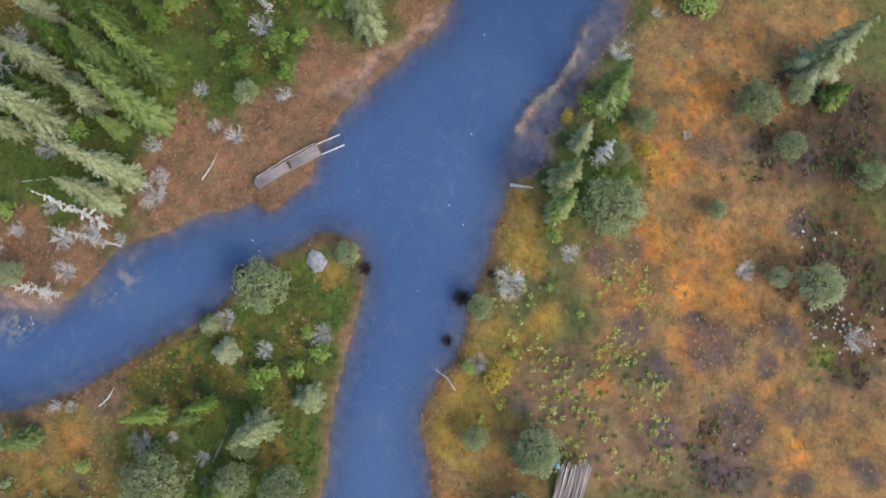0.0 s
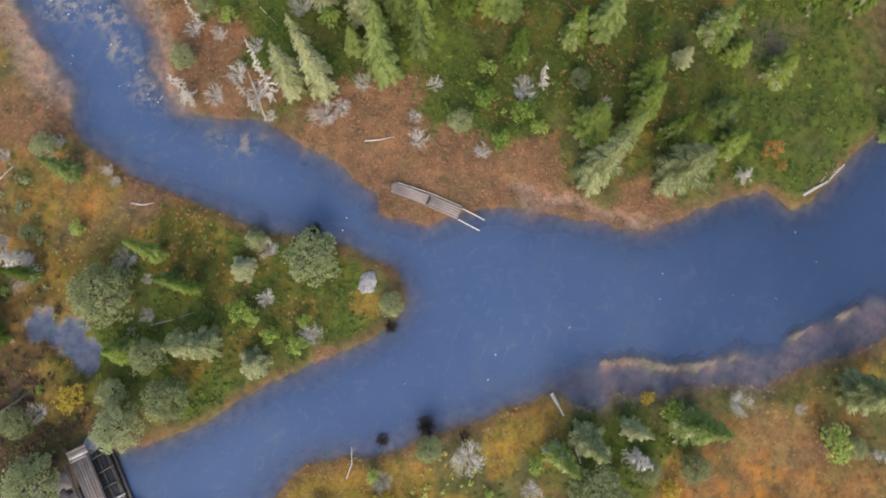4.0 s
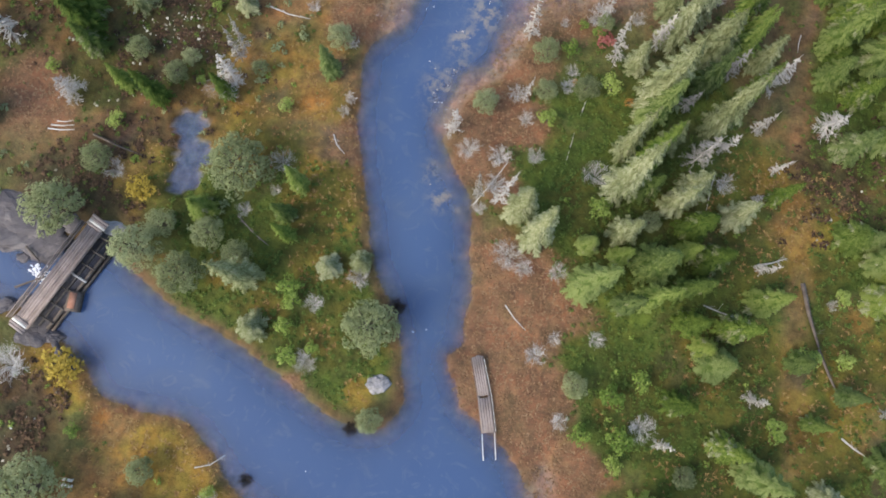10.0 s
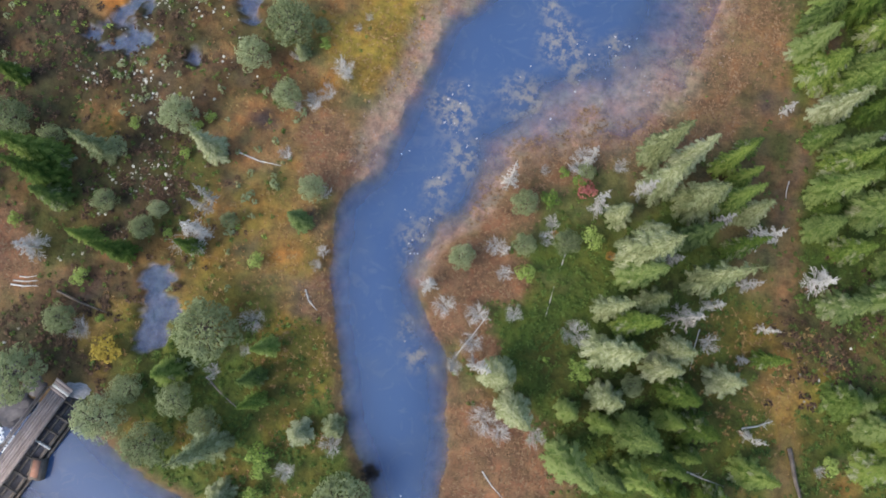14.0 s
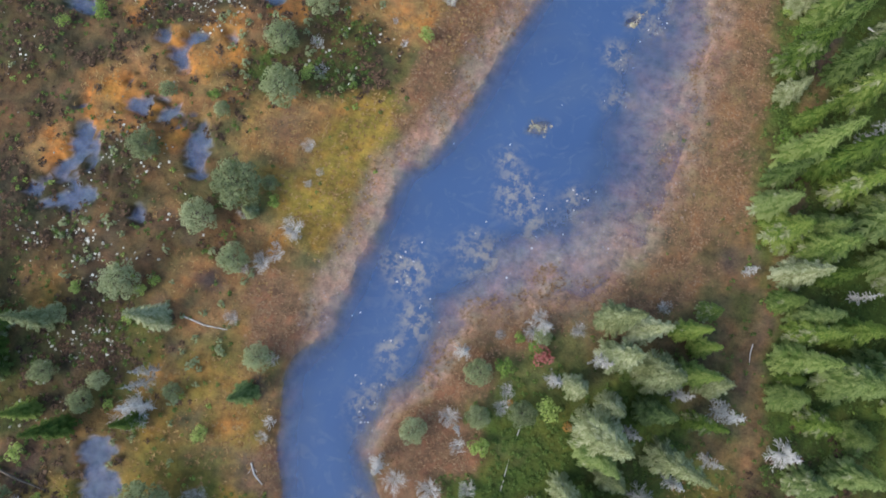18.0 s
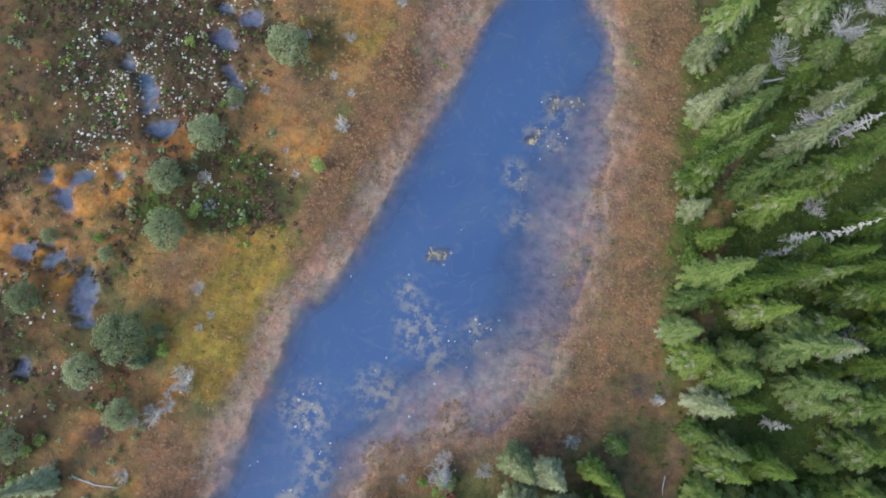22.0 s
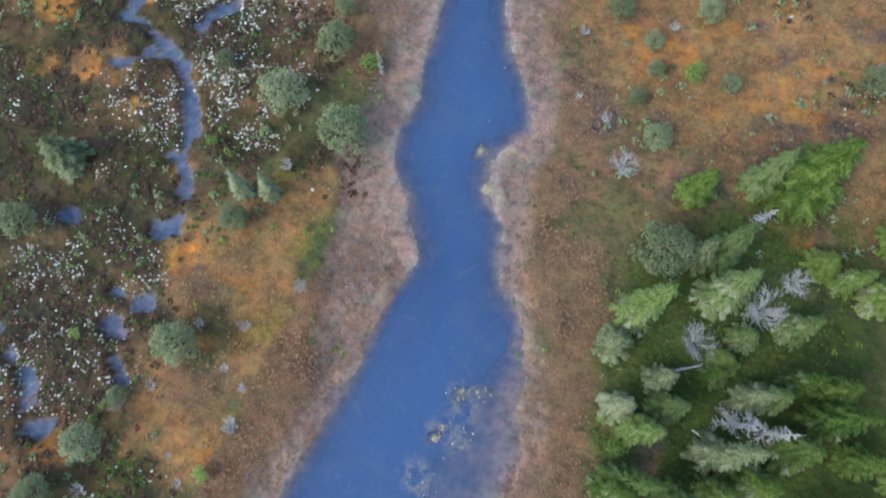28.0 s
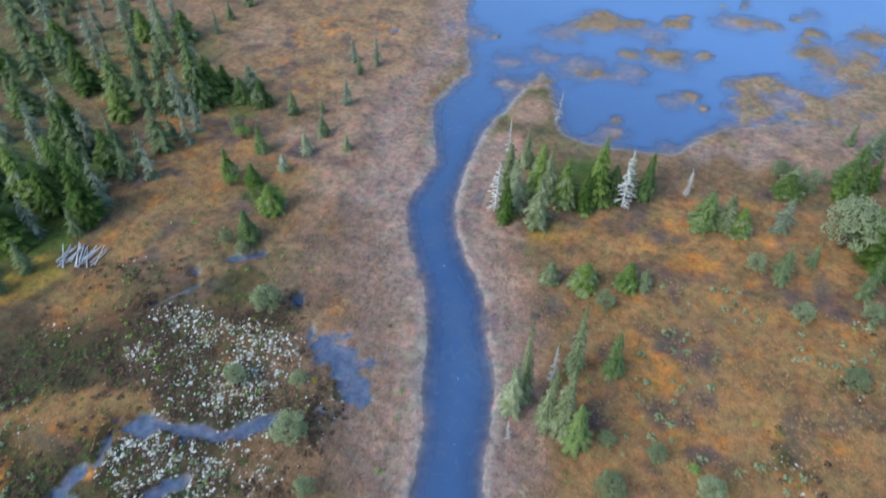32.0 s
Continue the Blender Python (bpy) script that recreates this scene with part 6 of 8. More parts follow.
def shrub_meshes(seed, boughs=13, thick=1.0):
    """A bare grey shrub: forked boughs and fine twigs."""
    global rng
    rng = np.random.default_rng(seed)
    boughs_b, twigs = Bits(), Bits()
    for k in range(boughs):
        a, ln = 2.4 * k + rng.uniform(-0.4, 0.4), rng.uniform(0.32, 0.54)
        lift = rng.uniform(0.35, 1.0)
        m = np.array((math.cos(a) * ln * 0.5, math.sin(a) * ln * 0.5, lift * 0.55))
        a2 = a + rng.uniform(-0.5, 0.5)
        e = m + np.array((math.cos(a2) * ln * 0.5, math.sin(a2) * ln * 0.5, lift * 0.4))
        boughs_b.rod((0.02 * math.cos(a), 0.02 * math.sin(a), -0.04), m, 0.018 * thick, 0.012 * thick, 3)
        boughs_b.rod(m, e, 0.012 * thick, 0.006 * thick, 3)
        for s in range(17):
            t = rng.uniform(0.05, 1.9)
            p = m * t if t < 1 else m + (e - m) * (t - 1)
            b = a + rng.uniform(-1.3, 1.3)
            q = p + np.array((math.cos(b), math.sin(b), rng.uniform(0.0, 0.8))) * rng.uniform(0.08, 0.2)
            twigs.rod(p, q, 0.013 * thick, 0.007 * thick, 3)
            twigs.rod(q, q + np.array((math.cos(b + 0.7), math.sin(b + 0.7), 0.3)) * 0.10, 0.010 * thick, 0.005 * thick, 3)
    return boughs_b, twigs


def proto(name, parts, label, category, group):
    """An Empty with its parts as meshes, kept as the model for its copies."""
    top = new(name)
    top.empty_display_size = 0.3
    for part_name, bits, material in parts:
        ob = new(part_name, bits.mesh(part_name, material))
        ob.parent = top
    tagged(top, label, category, group)
    return {"model": top, "used": False}


PLACED = []


def plant(models, x, y, h, w, sink=0.05, tilt=0.0):
    """Sets one of the models at a place, w wide and h high."""
    k = int(abs(math.sin(x * 12.9898 + y * 78.233)) * 43758.5453)
    it = models[k % len(models)]
    PLACED.append((x, y, w))
    lean = tilt * (((k // 7) % 100) / 50 - 1)
    m = pose(x, y, max(ground_z(x, y), 0.02) - sink, lean, tilt * (((k // 13) % 100) / 50 - 1), k % 360) @ Matrix.Diagonal((w, w, h, 1))
    if it["used"]:
        back = it["model"].scale
        return copy_thing(it["model"], m @ Matrix.Diagonal((1 / back[0], 1 / back[1], 1 / back[2], 1)))
    it["used"] = True
    it["model"].matrix_basis = m
    return it["model"]


def spruce_models(seed, material, label, name="spruce_tree", **k):
    trunk, crown = spruce_meshes(seed, **k)
    return proto(name, [("trunk", trunk, BARK), ("crown", crown, material)], label, "tree", name + "s by the river")


SPRUCES = [spruce_models(s, (NEEDLES, NEEDLE_TIPS, PALE), "green spruce tree with drooping needled branches on the mossy bank", whorls=w, lichen=g) for s, w, g in ((11, 24, 0.08), (12, 21, 0.3), (13, 26, 0.15), (14, 22, 0.5), (17, 23, 0.0))]
PALES = [spruce_models(s, PALE, "pale spruce tree hung with grey-green beard lichen by the river", "lichened_spruce", whorls=w, full=0.9, ragged=0.3) for s, w in ((21, 20), (22, 23), (23, 19))]


def snag_model(seed):
    stem, twigs = snag_mesh(seed)
    return proto("dead_spruce", [("trunk", stem, GREYWOOD), ("crown", twigs, GREYWOOD)], "dead grey spruce with bare broken branches standing on the bank", "tree", "dead spruces")


SNAGS = [snag_model(s) for s in (31, 32, 33)]


def pine_model(seed, material, name, label, **k):
    trunk, crown = pine_meshes(seed, **k)
    return proto(name, [("trunk", trunk, BARK), ("crown", crown, material)], label, "tree", name + "s on the bog")


PINES = [pine_model(s, PINE, "pine_tree", "low rounded grey-green pine tree on the bog") for s in (41, 42, 43)]
AMBERS = [pine_model(51, AMBER, "birch_tree", "small birch tree with orange autumn leaves among the spruces", clumps=16)]


def bush_model(seed, material, name, label):
    stems, crown = bush_meshes(seed)
    return proto(name, [("stem", stems, BARK), ("crown", crown, material)], label, "bush", name + "es on the moss" if name == "green_bush" else "")


BUSHES = [bush_model(s, LEAF, "green_bush", "small bright green juniper bush growing on the moss") for s in (61, 62, 63)]
GOLDS = [bush_model(71, GOLD, "yellow_bush", "low bush with yellow autumn leaves near the water")]
REDS = [bush_model(72, RUST, "red_bush", "low rowan bush with red autumn leaves among grey snags")]


def shrub_model(seed, thick=1.0, boughs=13):
    boughs, twigs = shrub_meshes(seed, boughs, thick)
    return proto("bare_shrub", [("stem", boughs, GREYWOOD), ("crown", twigs, GREYWOOD)], "bare grey-white lichened shrub with fine twigs on the bog", "shrub", "bare shrubs")


SHRUBS = [shrub_model(s, 0.42, 16) for s in (81, 82, 83, 84)]
WIDE_SHRUBS = [shrub_model(s, 0.3, 18) for s in (85, 86)]


def spruce(x, y, h, w):
    plant(SPRUCES, x, y, h, w * (1.2 if y < 54 else 1.3), tilt=2)


def pale_spruce(x, y, h, w):
    plant(PALES, x, y, h, w * 1.3, tilt=2)


def snag(x, y, h, w):
    plant(SNAGS, x, y, h, w, tilt=4)


def pine(x, y, h, w):
    plant(PINES, x, y, h, w * 1.05, tilt=4)


def orange_birch(x, y, h, w):
    plant(AMBERS, x, y, h, w, tilt=3)


def bush(x, y, h, w):
    plant(BUSHES, x, y, h, w * 1.1, tilt=3)


def yellow_bush(x, y, h, w):
    plant(GOLDS, x, y, h, w * 1.1)


def red_shrub(x, y, h, w):
    plant(REDS, x, y, h, w * 1.1)


def grey_shrub(x, y, h, w):
    plant(WIDE_SHRUBS if w > 2.0 else SHRUBS, x, y, h * 0.9, w * 0.95, tilt=5)


# twig clumps added where the bank's dark reflections lie on the water
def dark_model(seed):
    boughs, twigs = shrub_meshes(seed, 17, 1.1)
    return proto("dark_shrub", [("stem", boughs, REFLECTION_DARK), ("crown", twigs, REFLECTION_DARK)], "dark twig clump standing in for a dark reflection at the water's edge", "shrub", "dark shrubs at the water")


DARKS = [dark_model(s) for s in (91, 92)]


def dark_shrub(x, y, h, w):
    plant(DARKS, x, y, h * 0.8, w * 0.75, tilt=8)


def forest(count, x0, x1, y0, y1, low, high, gap, inside, seed, pale=0.12, joined=None):
    """Fills a stretch of wood between the trees that stand there."""
    r = random.Random(seed)
    made = 0
    for _ in range(count * 30):
        x, y = r.uniform(x0, x1), r.uniform(y0, y1)
        if made >= count or not inside(x, y) or any((x - a) ** 2 + (y - b) ** 2 < gap * gap for a, b, _ in PLACED):
            continue
        h = r.uniform(low, high)
        kind = r.random()
        if joined is not None:
            joined.append((x, y, h, h * r.uniform(0.34, 0.5)))
            PLACED.append((x, y, 3.0))
            made += 1
            continue
        (pale_spruce if kind < pale else snag if kind < pale * 1.7 else spruce)(x, y, h, h * r.uniform(0.27, 0.36))
        made += 1


FAR_EAST = []
pine(-22.3, 38.8, 3.6, 3.5)
pale_spruce(-18.2, 37.2, 7.1, 2.0)
pale_spruce(-26.8, 33.5, 7.4, 1.7)
pine(-14.5, 44.0, 3.0, 2.9)
grey_shrub(-12.5, 44.7, 1.4, 1.7)
grey_shrub(-11.7, 45.9, 1.2, 1.5)
snag(-10.7, 47.8, 5.6, 1.1)
pale_spruce(-15.2, 48.3, 3.1, 1.0)
bush(-13.8, 49.9, 1.2, 1.3)
grey_shrub(-12.9, 39.5, 1.1, 1.3)
pine(-9.3, 37.4, 2.7, 2.6)
spruce(-8.9, 34.6, 6.0, 1.7)
grey_shrub(-6.4, 33.0, 0.9, 1.1)
grey_shrub(-6.4, 31.7, 0.9, 1.1)
snag(-16.6, 33.2, 6.9, 1.5)
snag(-16.3, 30.3, 6.1, 2.6)
pine(-14.7, 32.2, 1.7, 1.7)
spruce(-16.3, 29.0, 5.2, 1.4)
bush(-19.1, 29.2, 0.9, 1.0)
bush(-11.2, 30.0, 1.4, 1.5)
pine(-20.6, 30.7, 1.9, 1.8)
pine(-25.0, 29.6, 2.4, 2.3)
spruce(-28.8, 28.3, 4.9, 2.0)
snag(-28.6, 23.7, 4.1, 3.0)
bush(-31.4, 25.2, 1.3, 1.5)
spruce(-24.8, 26.3, 5.0, 1.5)
spruce(-21.5, 26.3, 6.7, 1.8)
pine(-34.9, 32.6, 4.3, 4.1)
spruce(-30.8, 30.9, 8.8, 3.0)
spruce(-29.8, 29.5, 8.0, 2.5)
pine(-31.7, 32.8, 2.3, 2.3)
bush(-24.1, 23.0, 1.5, 1.7)
bush(-20.1, 39.8, 1.0, 1.1)
bush(-26.0, 36.7, 1.2, 1.3)
bush(-20.8, 36.1, 1.0, 1.1)
pine(-26.2, 34.2, 2.0, 2.0)
pine(-12.1, 23.3, 5.0, 5.7)
grey_shrub(-9.3, 25.4, 1.7, 2.1)
spruce(-6.9, 24.0, 7.9, 1.5)
grey_shrub(-8.8, 22.8, 0.8, 1.0)
spruce(-6.9, 21.2, 5.6, 1.5)
spruce(-6.0, 19.7, 6.9, 1.3)
grey_shrub(-10.4, 20.2, 1.2, 1.4)
pale_spruce(-1.8, 18.6, 2.5, 1.9)
pale_spruce(0.6, 20.0, 2.1, 1.6)
grey_shrub(1.0, 18.7, 1.5, 1.9)
dark_shrub(4.9, 17.8, 0.9, 1.9)
pine(3.6, 15.2, 5.0, 5.1)
bush(-4.0, 15.8, 2.0, 2.3)
bush(-3.4, 14.7, 1.6, 1.8)
grey_shrub(-1.6, 15.3, 1.3, 1.6)
bush(-3.2, 12.7, 1.5, 1.7)
bush(-0.1, 11.9, 1.2, 1.4)
pale_spruce(-5.5, 11.5, 2.8, 2.1)
bush(-1.8, 10.5, 1.7, 1.9)
grey_shrub(-0.3, 10.6, 1.5, 1.9)
pale_spruce(-7.6, 15.1, 10.6, 2.2)
pine(-9.2, 16.3, 2.8, 2.8)
pine(-16.8, 13.6, 4.4, 4.2)
pine(-12.6, 13.2, 4.3, 4.1)
pine(-16.1, 16.3, 2.9, 2.8)
pine(-12.0, 17.1, 3.3, 3.2)
spruce(-13.6, 18.9, 4.7, 2.1)
pine(-24.3, 13.8, 5.0, 5.1)
pine(-23.9, 19.3, 2.9, 2.8)
grey_shrub(-22.3, 19.0, 1.5, 1.9)
yellow_bush(-19.3, 18.3, 1.4, 2.8)
bush(-21.0, 20.4, 0.9, 0.9)
snag(6.0, 44.4, 8.2, 1.8)
pine(8.0, 43.5, 2.7, 2.6)
bush(9.7, 44.7, 1.6, 1.8)
snag(11.6, 49.0, 6.6, 1.6)
pine(11.8, 48.2, 1.8, 1.8)
bush(10.0, 47.4, 1.0, 1.1)
red_shrub(12.3, 46.8, 1.4, 2.0)
snag(13.6, 45.4, 9.1, 1.8)
snag(16.4, 48.1, 7.0, 1.8)
pale_spruce(15.5, 45.5, 6.2, 1.7)
pale_spruce(16.2, 51.7, 10.4, 2.3)
pale_spruce(18.9, 51.7, 9.7, 2.1)
spruce(23.6, 55.5, 4.1, 1.4)
pale_spruce(21.1, 48.9, 9.2, 2.8)
spruce(23.8, 52.4, 6.0, 1.6)
pale_spruce(25.4, 49.9, 6.2, 2.1)
spruce(21.6, 45.9, 8.6, 2.0)
pale_spruce(18.0, 42.8, 13.9, 3.0)
spruce(18.2, 41.3, 10.9, 2.3)
bush(14.3, 42.9, 1.8, 2.1)
pale_spruce(23.7, 43.0, 13.5, 2.2)
spruce(25.4, 46.6, 8.3, 1.6)
orange_birch(16.3, 42.2, 1.2, 1.0)
orange_birch(11.3, 42.2, 0.8, 0.7)
pine(9.2, 40.1, 2.3, 2.2)
pine(12.4, 41.7, 2.5, 2.5)
pine(4.8, 37.1, 2.5, 2.5)
grey_shrub(10.7, 43.0, 1.0, 1.3)
bush(10.2, 37.9, 1.7, 1.9)
grey_shrub(7.0, 39.2, 1.4, 1.7)
grey_shrub(8.6, 37.3, 1.2, 1.4)
snag(32.8, 47.0, 3.9, 3.0)
spruce(29.0, 58.7, 5.2, 1.8)
pale_spruce(28.9, 61.1, 8.1, 2.3)
spruce(31.0, 58.1, 7.1, 2.1)
spruce(30.7, 54.4, 9.3, 2.3)
spruce(31.6, 53.0, 3.4, 1.8)
spruce(34.2, 50.3, 5.6, 2.1)
spruce(27.1, 64.3, 6.0, 2.8)
spruce(30.0, 65.7, 5.9, 2.5)
snag(25.6, 60.1, 3.3, 1.3)
pale_spruce(17.2, 37.7, 11.6, 1.7)
spruce(19.3, 37.3, 12.6, 2.0)
grey_shrub(16.0, 34.9, 1.8, 2.4)
pale_spruce(18.1, 34.4, 15.0, 2.4)
pale_spruce(22.7, 35.0, 8.0, 1.9)
bush(17.5, 32.3, 1.8, 2.2)
pine(21.7, 32.8, 2.2, 2.1)
grey_shrub(26.4, 38.6, 1.4, 1.7)
snag(29.9, 41.5, 5.0, 1.1)
snag(29.3, 38.3, 2.3, 1.2)
spruce(30.7, 39.0, 6.3, 1.4)
grey_shrub(11.7, 25.5, 2.0, 2.6)
grey_shrub(13.4, 25.0, 1.3, 1.7)
grey_shrub(16.1, 25.9, 1.3, 1.7)
grey_shrub(5.0, 32.8, 1.6, 2.0)
grey_shrub(7.9, 33.3, 1.6, 2.0)
grey_shrub(10.6, 34.4, 1.2, 1.5)
grey_shrub(8.4, 30.9, 1.5, 1.9)
grey_shrub(7.9, 28.4, 1.0, 1.2)
spruce(22.9, 29.4, 8.4, 3.0)
spruce(27.2, 31.7, 6.9, 2.4)
snag(31.6, 32.7, 4.7, 1.3)
spruce(22.1, 25.5, 7.5, 1.7)
spruce(23.2, 26.4, 10.7, 2.0)
spruce(27.6, 26.1, 6.1, 2.1)
spruce(25.7, 28.2, 9.9, 1.7)
spruce(30.8, 27.0, 8.1, 2.1)
spruce(29.6, 24.7, 3.2, 1.9)
spruce(32.6, 30.1, 6.8, 2.2)
spruce(37.2, 26.9, 3.5, 1.9)
bush(38.8, 33.2, 1.5, 1.7)
grey_shrub(38.5, 32.5, 0.9, 1.0)
bush(40.6, 28.4, 1.6, 1.8)
spruce(35.0, 45.5, 5.5, 2.4)
spruce(37.8, 38.4, 3.7, 2.8)
spruce(39.5, 39.0, 3.0, 1.9)
spruce(40.7, 37.4, 4.6, 2.4)
spruce(41.9, 34.5, 3.7, 2.8)
grey_shrub(18.0, 20.6, 1.0, 1.2)
grey_shrub(21.2, 21.9, 1.1, 1.4)
grey_shrub(17.0, 18.7, 1.4, 1.8)
spruce(29.5, 10.5, 7.6, 2.9)
grey_shrub(32.3, 11.4, 1.0, 1.2)
spruce(31.4, 8.0, 7.6, 2.0)
spruce(34.5, 9.1, 7.0, 2.4)
pale_spruce(27.0, 6.9, 13.5, 2.8)
spruce(34.6, 5.8, 7.8, 2.0)
pale_spruce(32.8, 2.7, 9.4, 3.5)
spruce(38.2, 2.0, 4.8, 2.0)
spruce(39.5, 4.6, 4.9, 2.4)
orange_birch(40.7, -0.5, 3.0, 2.1)
orange_birch(40.8, -2.2, 1.4, 1.1)
snag(37.7, -0.9, 2.4, 1.9)
spruce(35.9, 10.8, 6.9, 2.4)
pale_spruce(40.1, 10.5, 3.5, 1.4)
pine(31.6, 14.4, 2.1, 2.1)
grey_shrub(27.1, 16.7, 1.7, 2.2)
snag(28.8, 16.1, 6.5, 1.2)
bush(22.8, 14.2, 1.7, 2.0)
bush(25.8, 15.0, 2.0, 2.4)
bush(26.1, 13.1, 1.5, 1.7)
grey_shrub(20.9, 14.5, 1.2, 1.5)
pine(20.8, 17.7, 2.4, 2.4)
bush(24.0, 18.1, 2.0, 2.4)
bush(25.7, 20.1, 1.7, 1.9)
spruce(44.3, 10.7, 5.8, 2.9)
spruce(44.2, 7.9, 3.7, 2.0)
spruce(46.0, 4.5, 4.5, 2.4)
spruce(36.4, 16.9, 8.2, 2.7)
pale_spruce(42.3, 17.5, 4.6, 1.8)
spruce(42.5, 36.1, 4.4, 2.4)
spruce(41.7, 39.2, 4.4, 2.2)
spruce(47.4, 31.3, 4.8, 2.5)
spruce(46.4, 21.9, 5.5, 2.7)
snag(45.3, 25.7, 2.5, 1.3)
bush(37.1, 20.8, 1.9, 2.2)
bush(37.7, 27.4, 1.8, 2.1)
spruce(30.6, 23.8, 5.7, 2.7)
yellow_bush(-18.3, 2.5, 1.9, 3.7)
grey_shrub(-22.4, 0.7, 2.8, 3.6)
bush(-15.3, -1.9, 1.2, 1.4)
pine(-8.6, -2.3, 2.5, 2.5)
grey_shrub(-2.7, -2.7, 1.4, 1.8)
bush(-3.0, -1.9, 1.2, 1.3)
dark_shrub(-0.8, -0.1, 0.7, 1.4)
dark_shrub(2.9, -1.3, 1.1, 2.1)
pine(2.2, -2.8, 2.6, 2.5)
pine(3.9, -30.8, 4.4, 4.2)
pale_spruce(23.1, -32.1, 10.4, 3.3)
pine(19.6, -26.5, 4.4, 4.2)
bush(28.6, -22.2, 2.7, 3.3)
pine(15.9, -29.6, 3.0, 2.9)
pine(13.4, -36.2, 3.0, 2.9)
spruce(20.6, -33.7, 3.9, 2.0)
pine(-10.0, -6.9, 3.3, 3.2)
dark_shrub(5.4, 7.1, 0.7, 1.5)
pine(6.5, 8.4, 2.5, 2.4)
pale_spruce(33.0, -20.3, 8.8, 2.8)
snag(31.0, -25.2, 4.1, 1.3)
grey_shrub(32.7, -28.5, 1.1, 1.3)
grey_shrub(36.6, -27.0, 1.1, 1.3)
pine(29.9, -23.8, 2.0, 2.0)
grey_shrub(28.6, -18.9, 0.9, 1.1)
grey_shrub(33.3, -25.3, 0.7, 0.8)
grey_shrub(24.8, -15.4, 1.8, 2.3)
spruce(20.2, -14.1, 9.2, 2.9)
bush(19.9, -12.5, 2.0, 2.3)
yellow_bush(19.1, -10.7, 0.7, 1.4)
pale_spruce(16.3, -11.5, 8.0, 1.5)
pine(18.4, -16.8, 2.9, 2.8)
pale_spruce(12.9, -9.8, 10.5, 2.2)
snag(14.9, -13.1, 6.8, 2.3)
spruce(10.2, -9.3, 10.9, 1.8)
pine(10.6, -14.0, 5.0, 5.9)
pine(15.1, -14.6, 2.7, 2.7)
yellow_bush(15.8, -17.4, 1.1, 2.1)
grey_shrub(17.3, -21.2, 0.8, 0.9)
grey_shrub(6.7, -10.6, 1.4, 1.7)
bush(8.2, -9.1, 1.5, 1.7)
grey_shrub(4.2, -5.4, 2.2, 2.8)
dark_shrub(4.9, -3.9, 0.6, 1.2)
bush(3.8, -8.8, 0.8, 0.9)
bush(1.5, -11.4, 0.8, 0.8)
yellow_bush(-3.8, -4.2, 1.4, 2.7)
bush(-1.7, -5.7, 0.8, 0.8)
pine(20.7, -30.6, 2.4, 2.4)
pine(4.7, -27.9, 2.2, 2.1)
grey_shrub(5.3, -25.6, 1.3, 1.7)
pine(10.6, -23.2, 1.9, 1.9)
snag(7.4, 29.2, 12.0, 1.2)
snag(9.0, 29.3, 12.0, 1.7)
snag(7.7, 38.9, 6.4, 0.9)
snag(3.2, 33.8, 6.5, 1.9)
pale_spruce(11.1, 29.3, 9.4, 2.3)
pale_spruce(13.1, 27.4, 15.0, 2.3)
spruce(18.3, 25.4, 14.1, 2.7)
bush(-35.0, 59.6, 1.6, 1.8)
bush(-37.7, 57.4, 1.3, 1.4)
pine(-17.3, 68.0, 3.6, 3.4)
pine(-18.8, 63.2, 3.4, 3.3)
pine(-17.1, 59.2, 4.0, 3.8)
bush(-15.8, 61.6, 1.3, 1.5)
grey_shrub(-15.1, 62.3, 0.9, 1.1)
grey_shrub(-16.3, 64.5, 1.0, 1.2)
bush(-11.8, 62.1, 0.9, 0.9)
pine(-16.6, 72.2, 1.8, 1.8)
snag(-6.6, 72.6, 4.2, 0.7)
grey_shrub(-7.4, 76.0, 0.7, 0.8)
grey_shrub(-9.2, 67.5, 0.7, 0.8)
bush(-7.6, 68.9, 1.3, 1.5)
grey_shrub(-10.8, 69.2, 0.6, 0.6)
pine(-26.3, 55.3, 1.7, 1.7)
pine(-21.3, 55.5, 1.6, 1.6)
bush(-22.4, 56.5, 1.1, 1.2)
grey_shrub(-13.1, 55.6, 1.0, 1.3)
grey_shrub(-11.3, 53.8, 0.7, 0.8)
grey_shrub(-11.8, 52.5, 0.7, 0.8)
pine(-14.7, 51.2, 1.7, 1.6)
pine(-25.8, 49.9, 3.1, 3.0)
pine(-16.8, 50.0, 4.9, 4.6)
pine(-18.8, 46.3, 3.4, 3.3)
grey_shrub(-15.7, 48.0, 1.0, 1.2)
grey_shrub(-11.3, 48.4, 1.6, 2.0)
grey_shrub(-12.2, 46.6, 0.6, 0.6)
grey_shrub(-13.7, 43.7, 1.0, 1.1)
bush(-20.9, 38.7, 1.1, 1.2)
grey_shrub(-8.3, 37.7, 1.0, 1.2)
snag(-16.7, 32.3, 7.5, 1.5)
grey_shrub(-16.7, 29.6, 2.4, 3.2)
pine(-20.9, 28.8, 2.3, 2.3)
spruce(22.2, 53.2, 8.3, 1.7)
pale_spruce(17.5, 49.0, 9.8, 2.3)
grey_shrub(10.9, 49.7, 1.1, 1.4)
grey_shrub(11.0, 48.5, 1.6, 2.0)
grey_shrub(14.3, 49.9, 1.1, 1.4)
bush(11.6, 47.1, 1.3, 1.4)
grey_shrub(8.4, 47.0, 0.8, 0.9)
grey_shrub(10.8, 41.6, 1.1, 1.4)
grey_shrub(21.4, 50.1, 1.1, 1.3)
spruce(23.4, 50.0, 9.5, 2.0)
grey_shrub(20.3, 54.5, 1.1, 1.3)
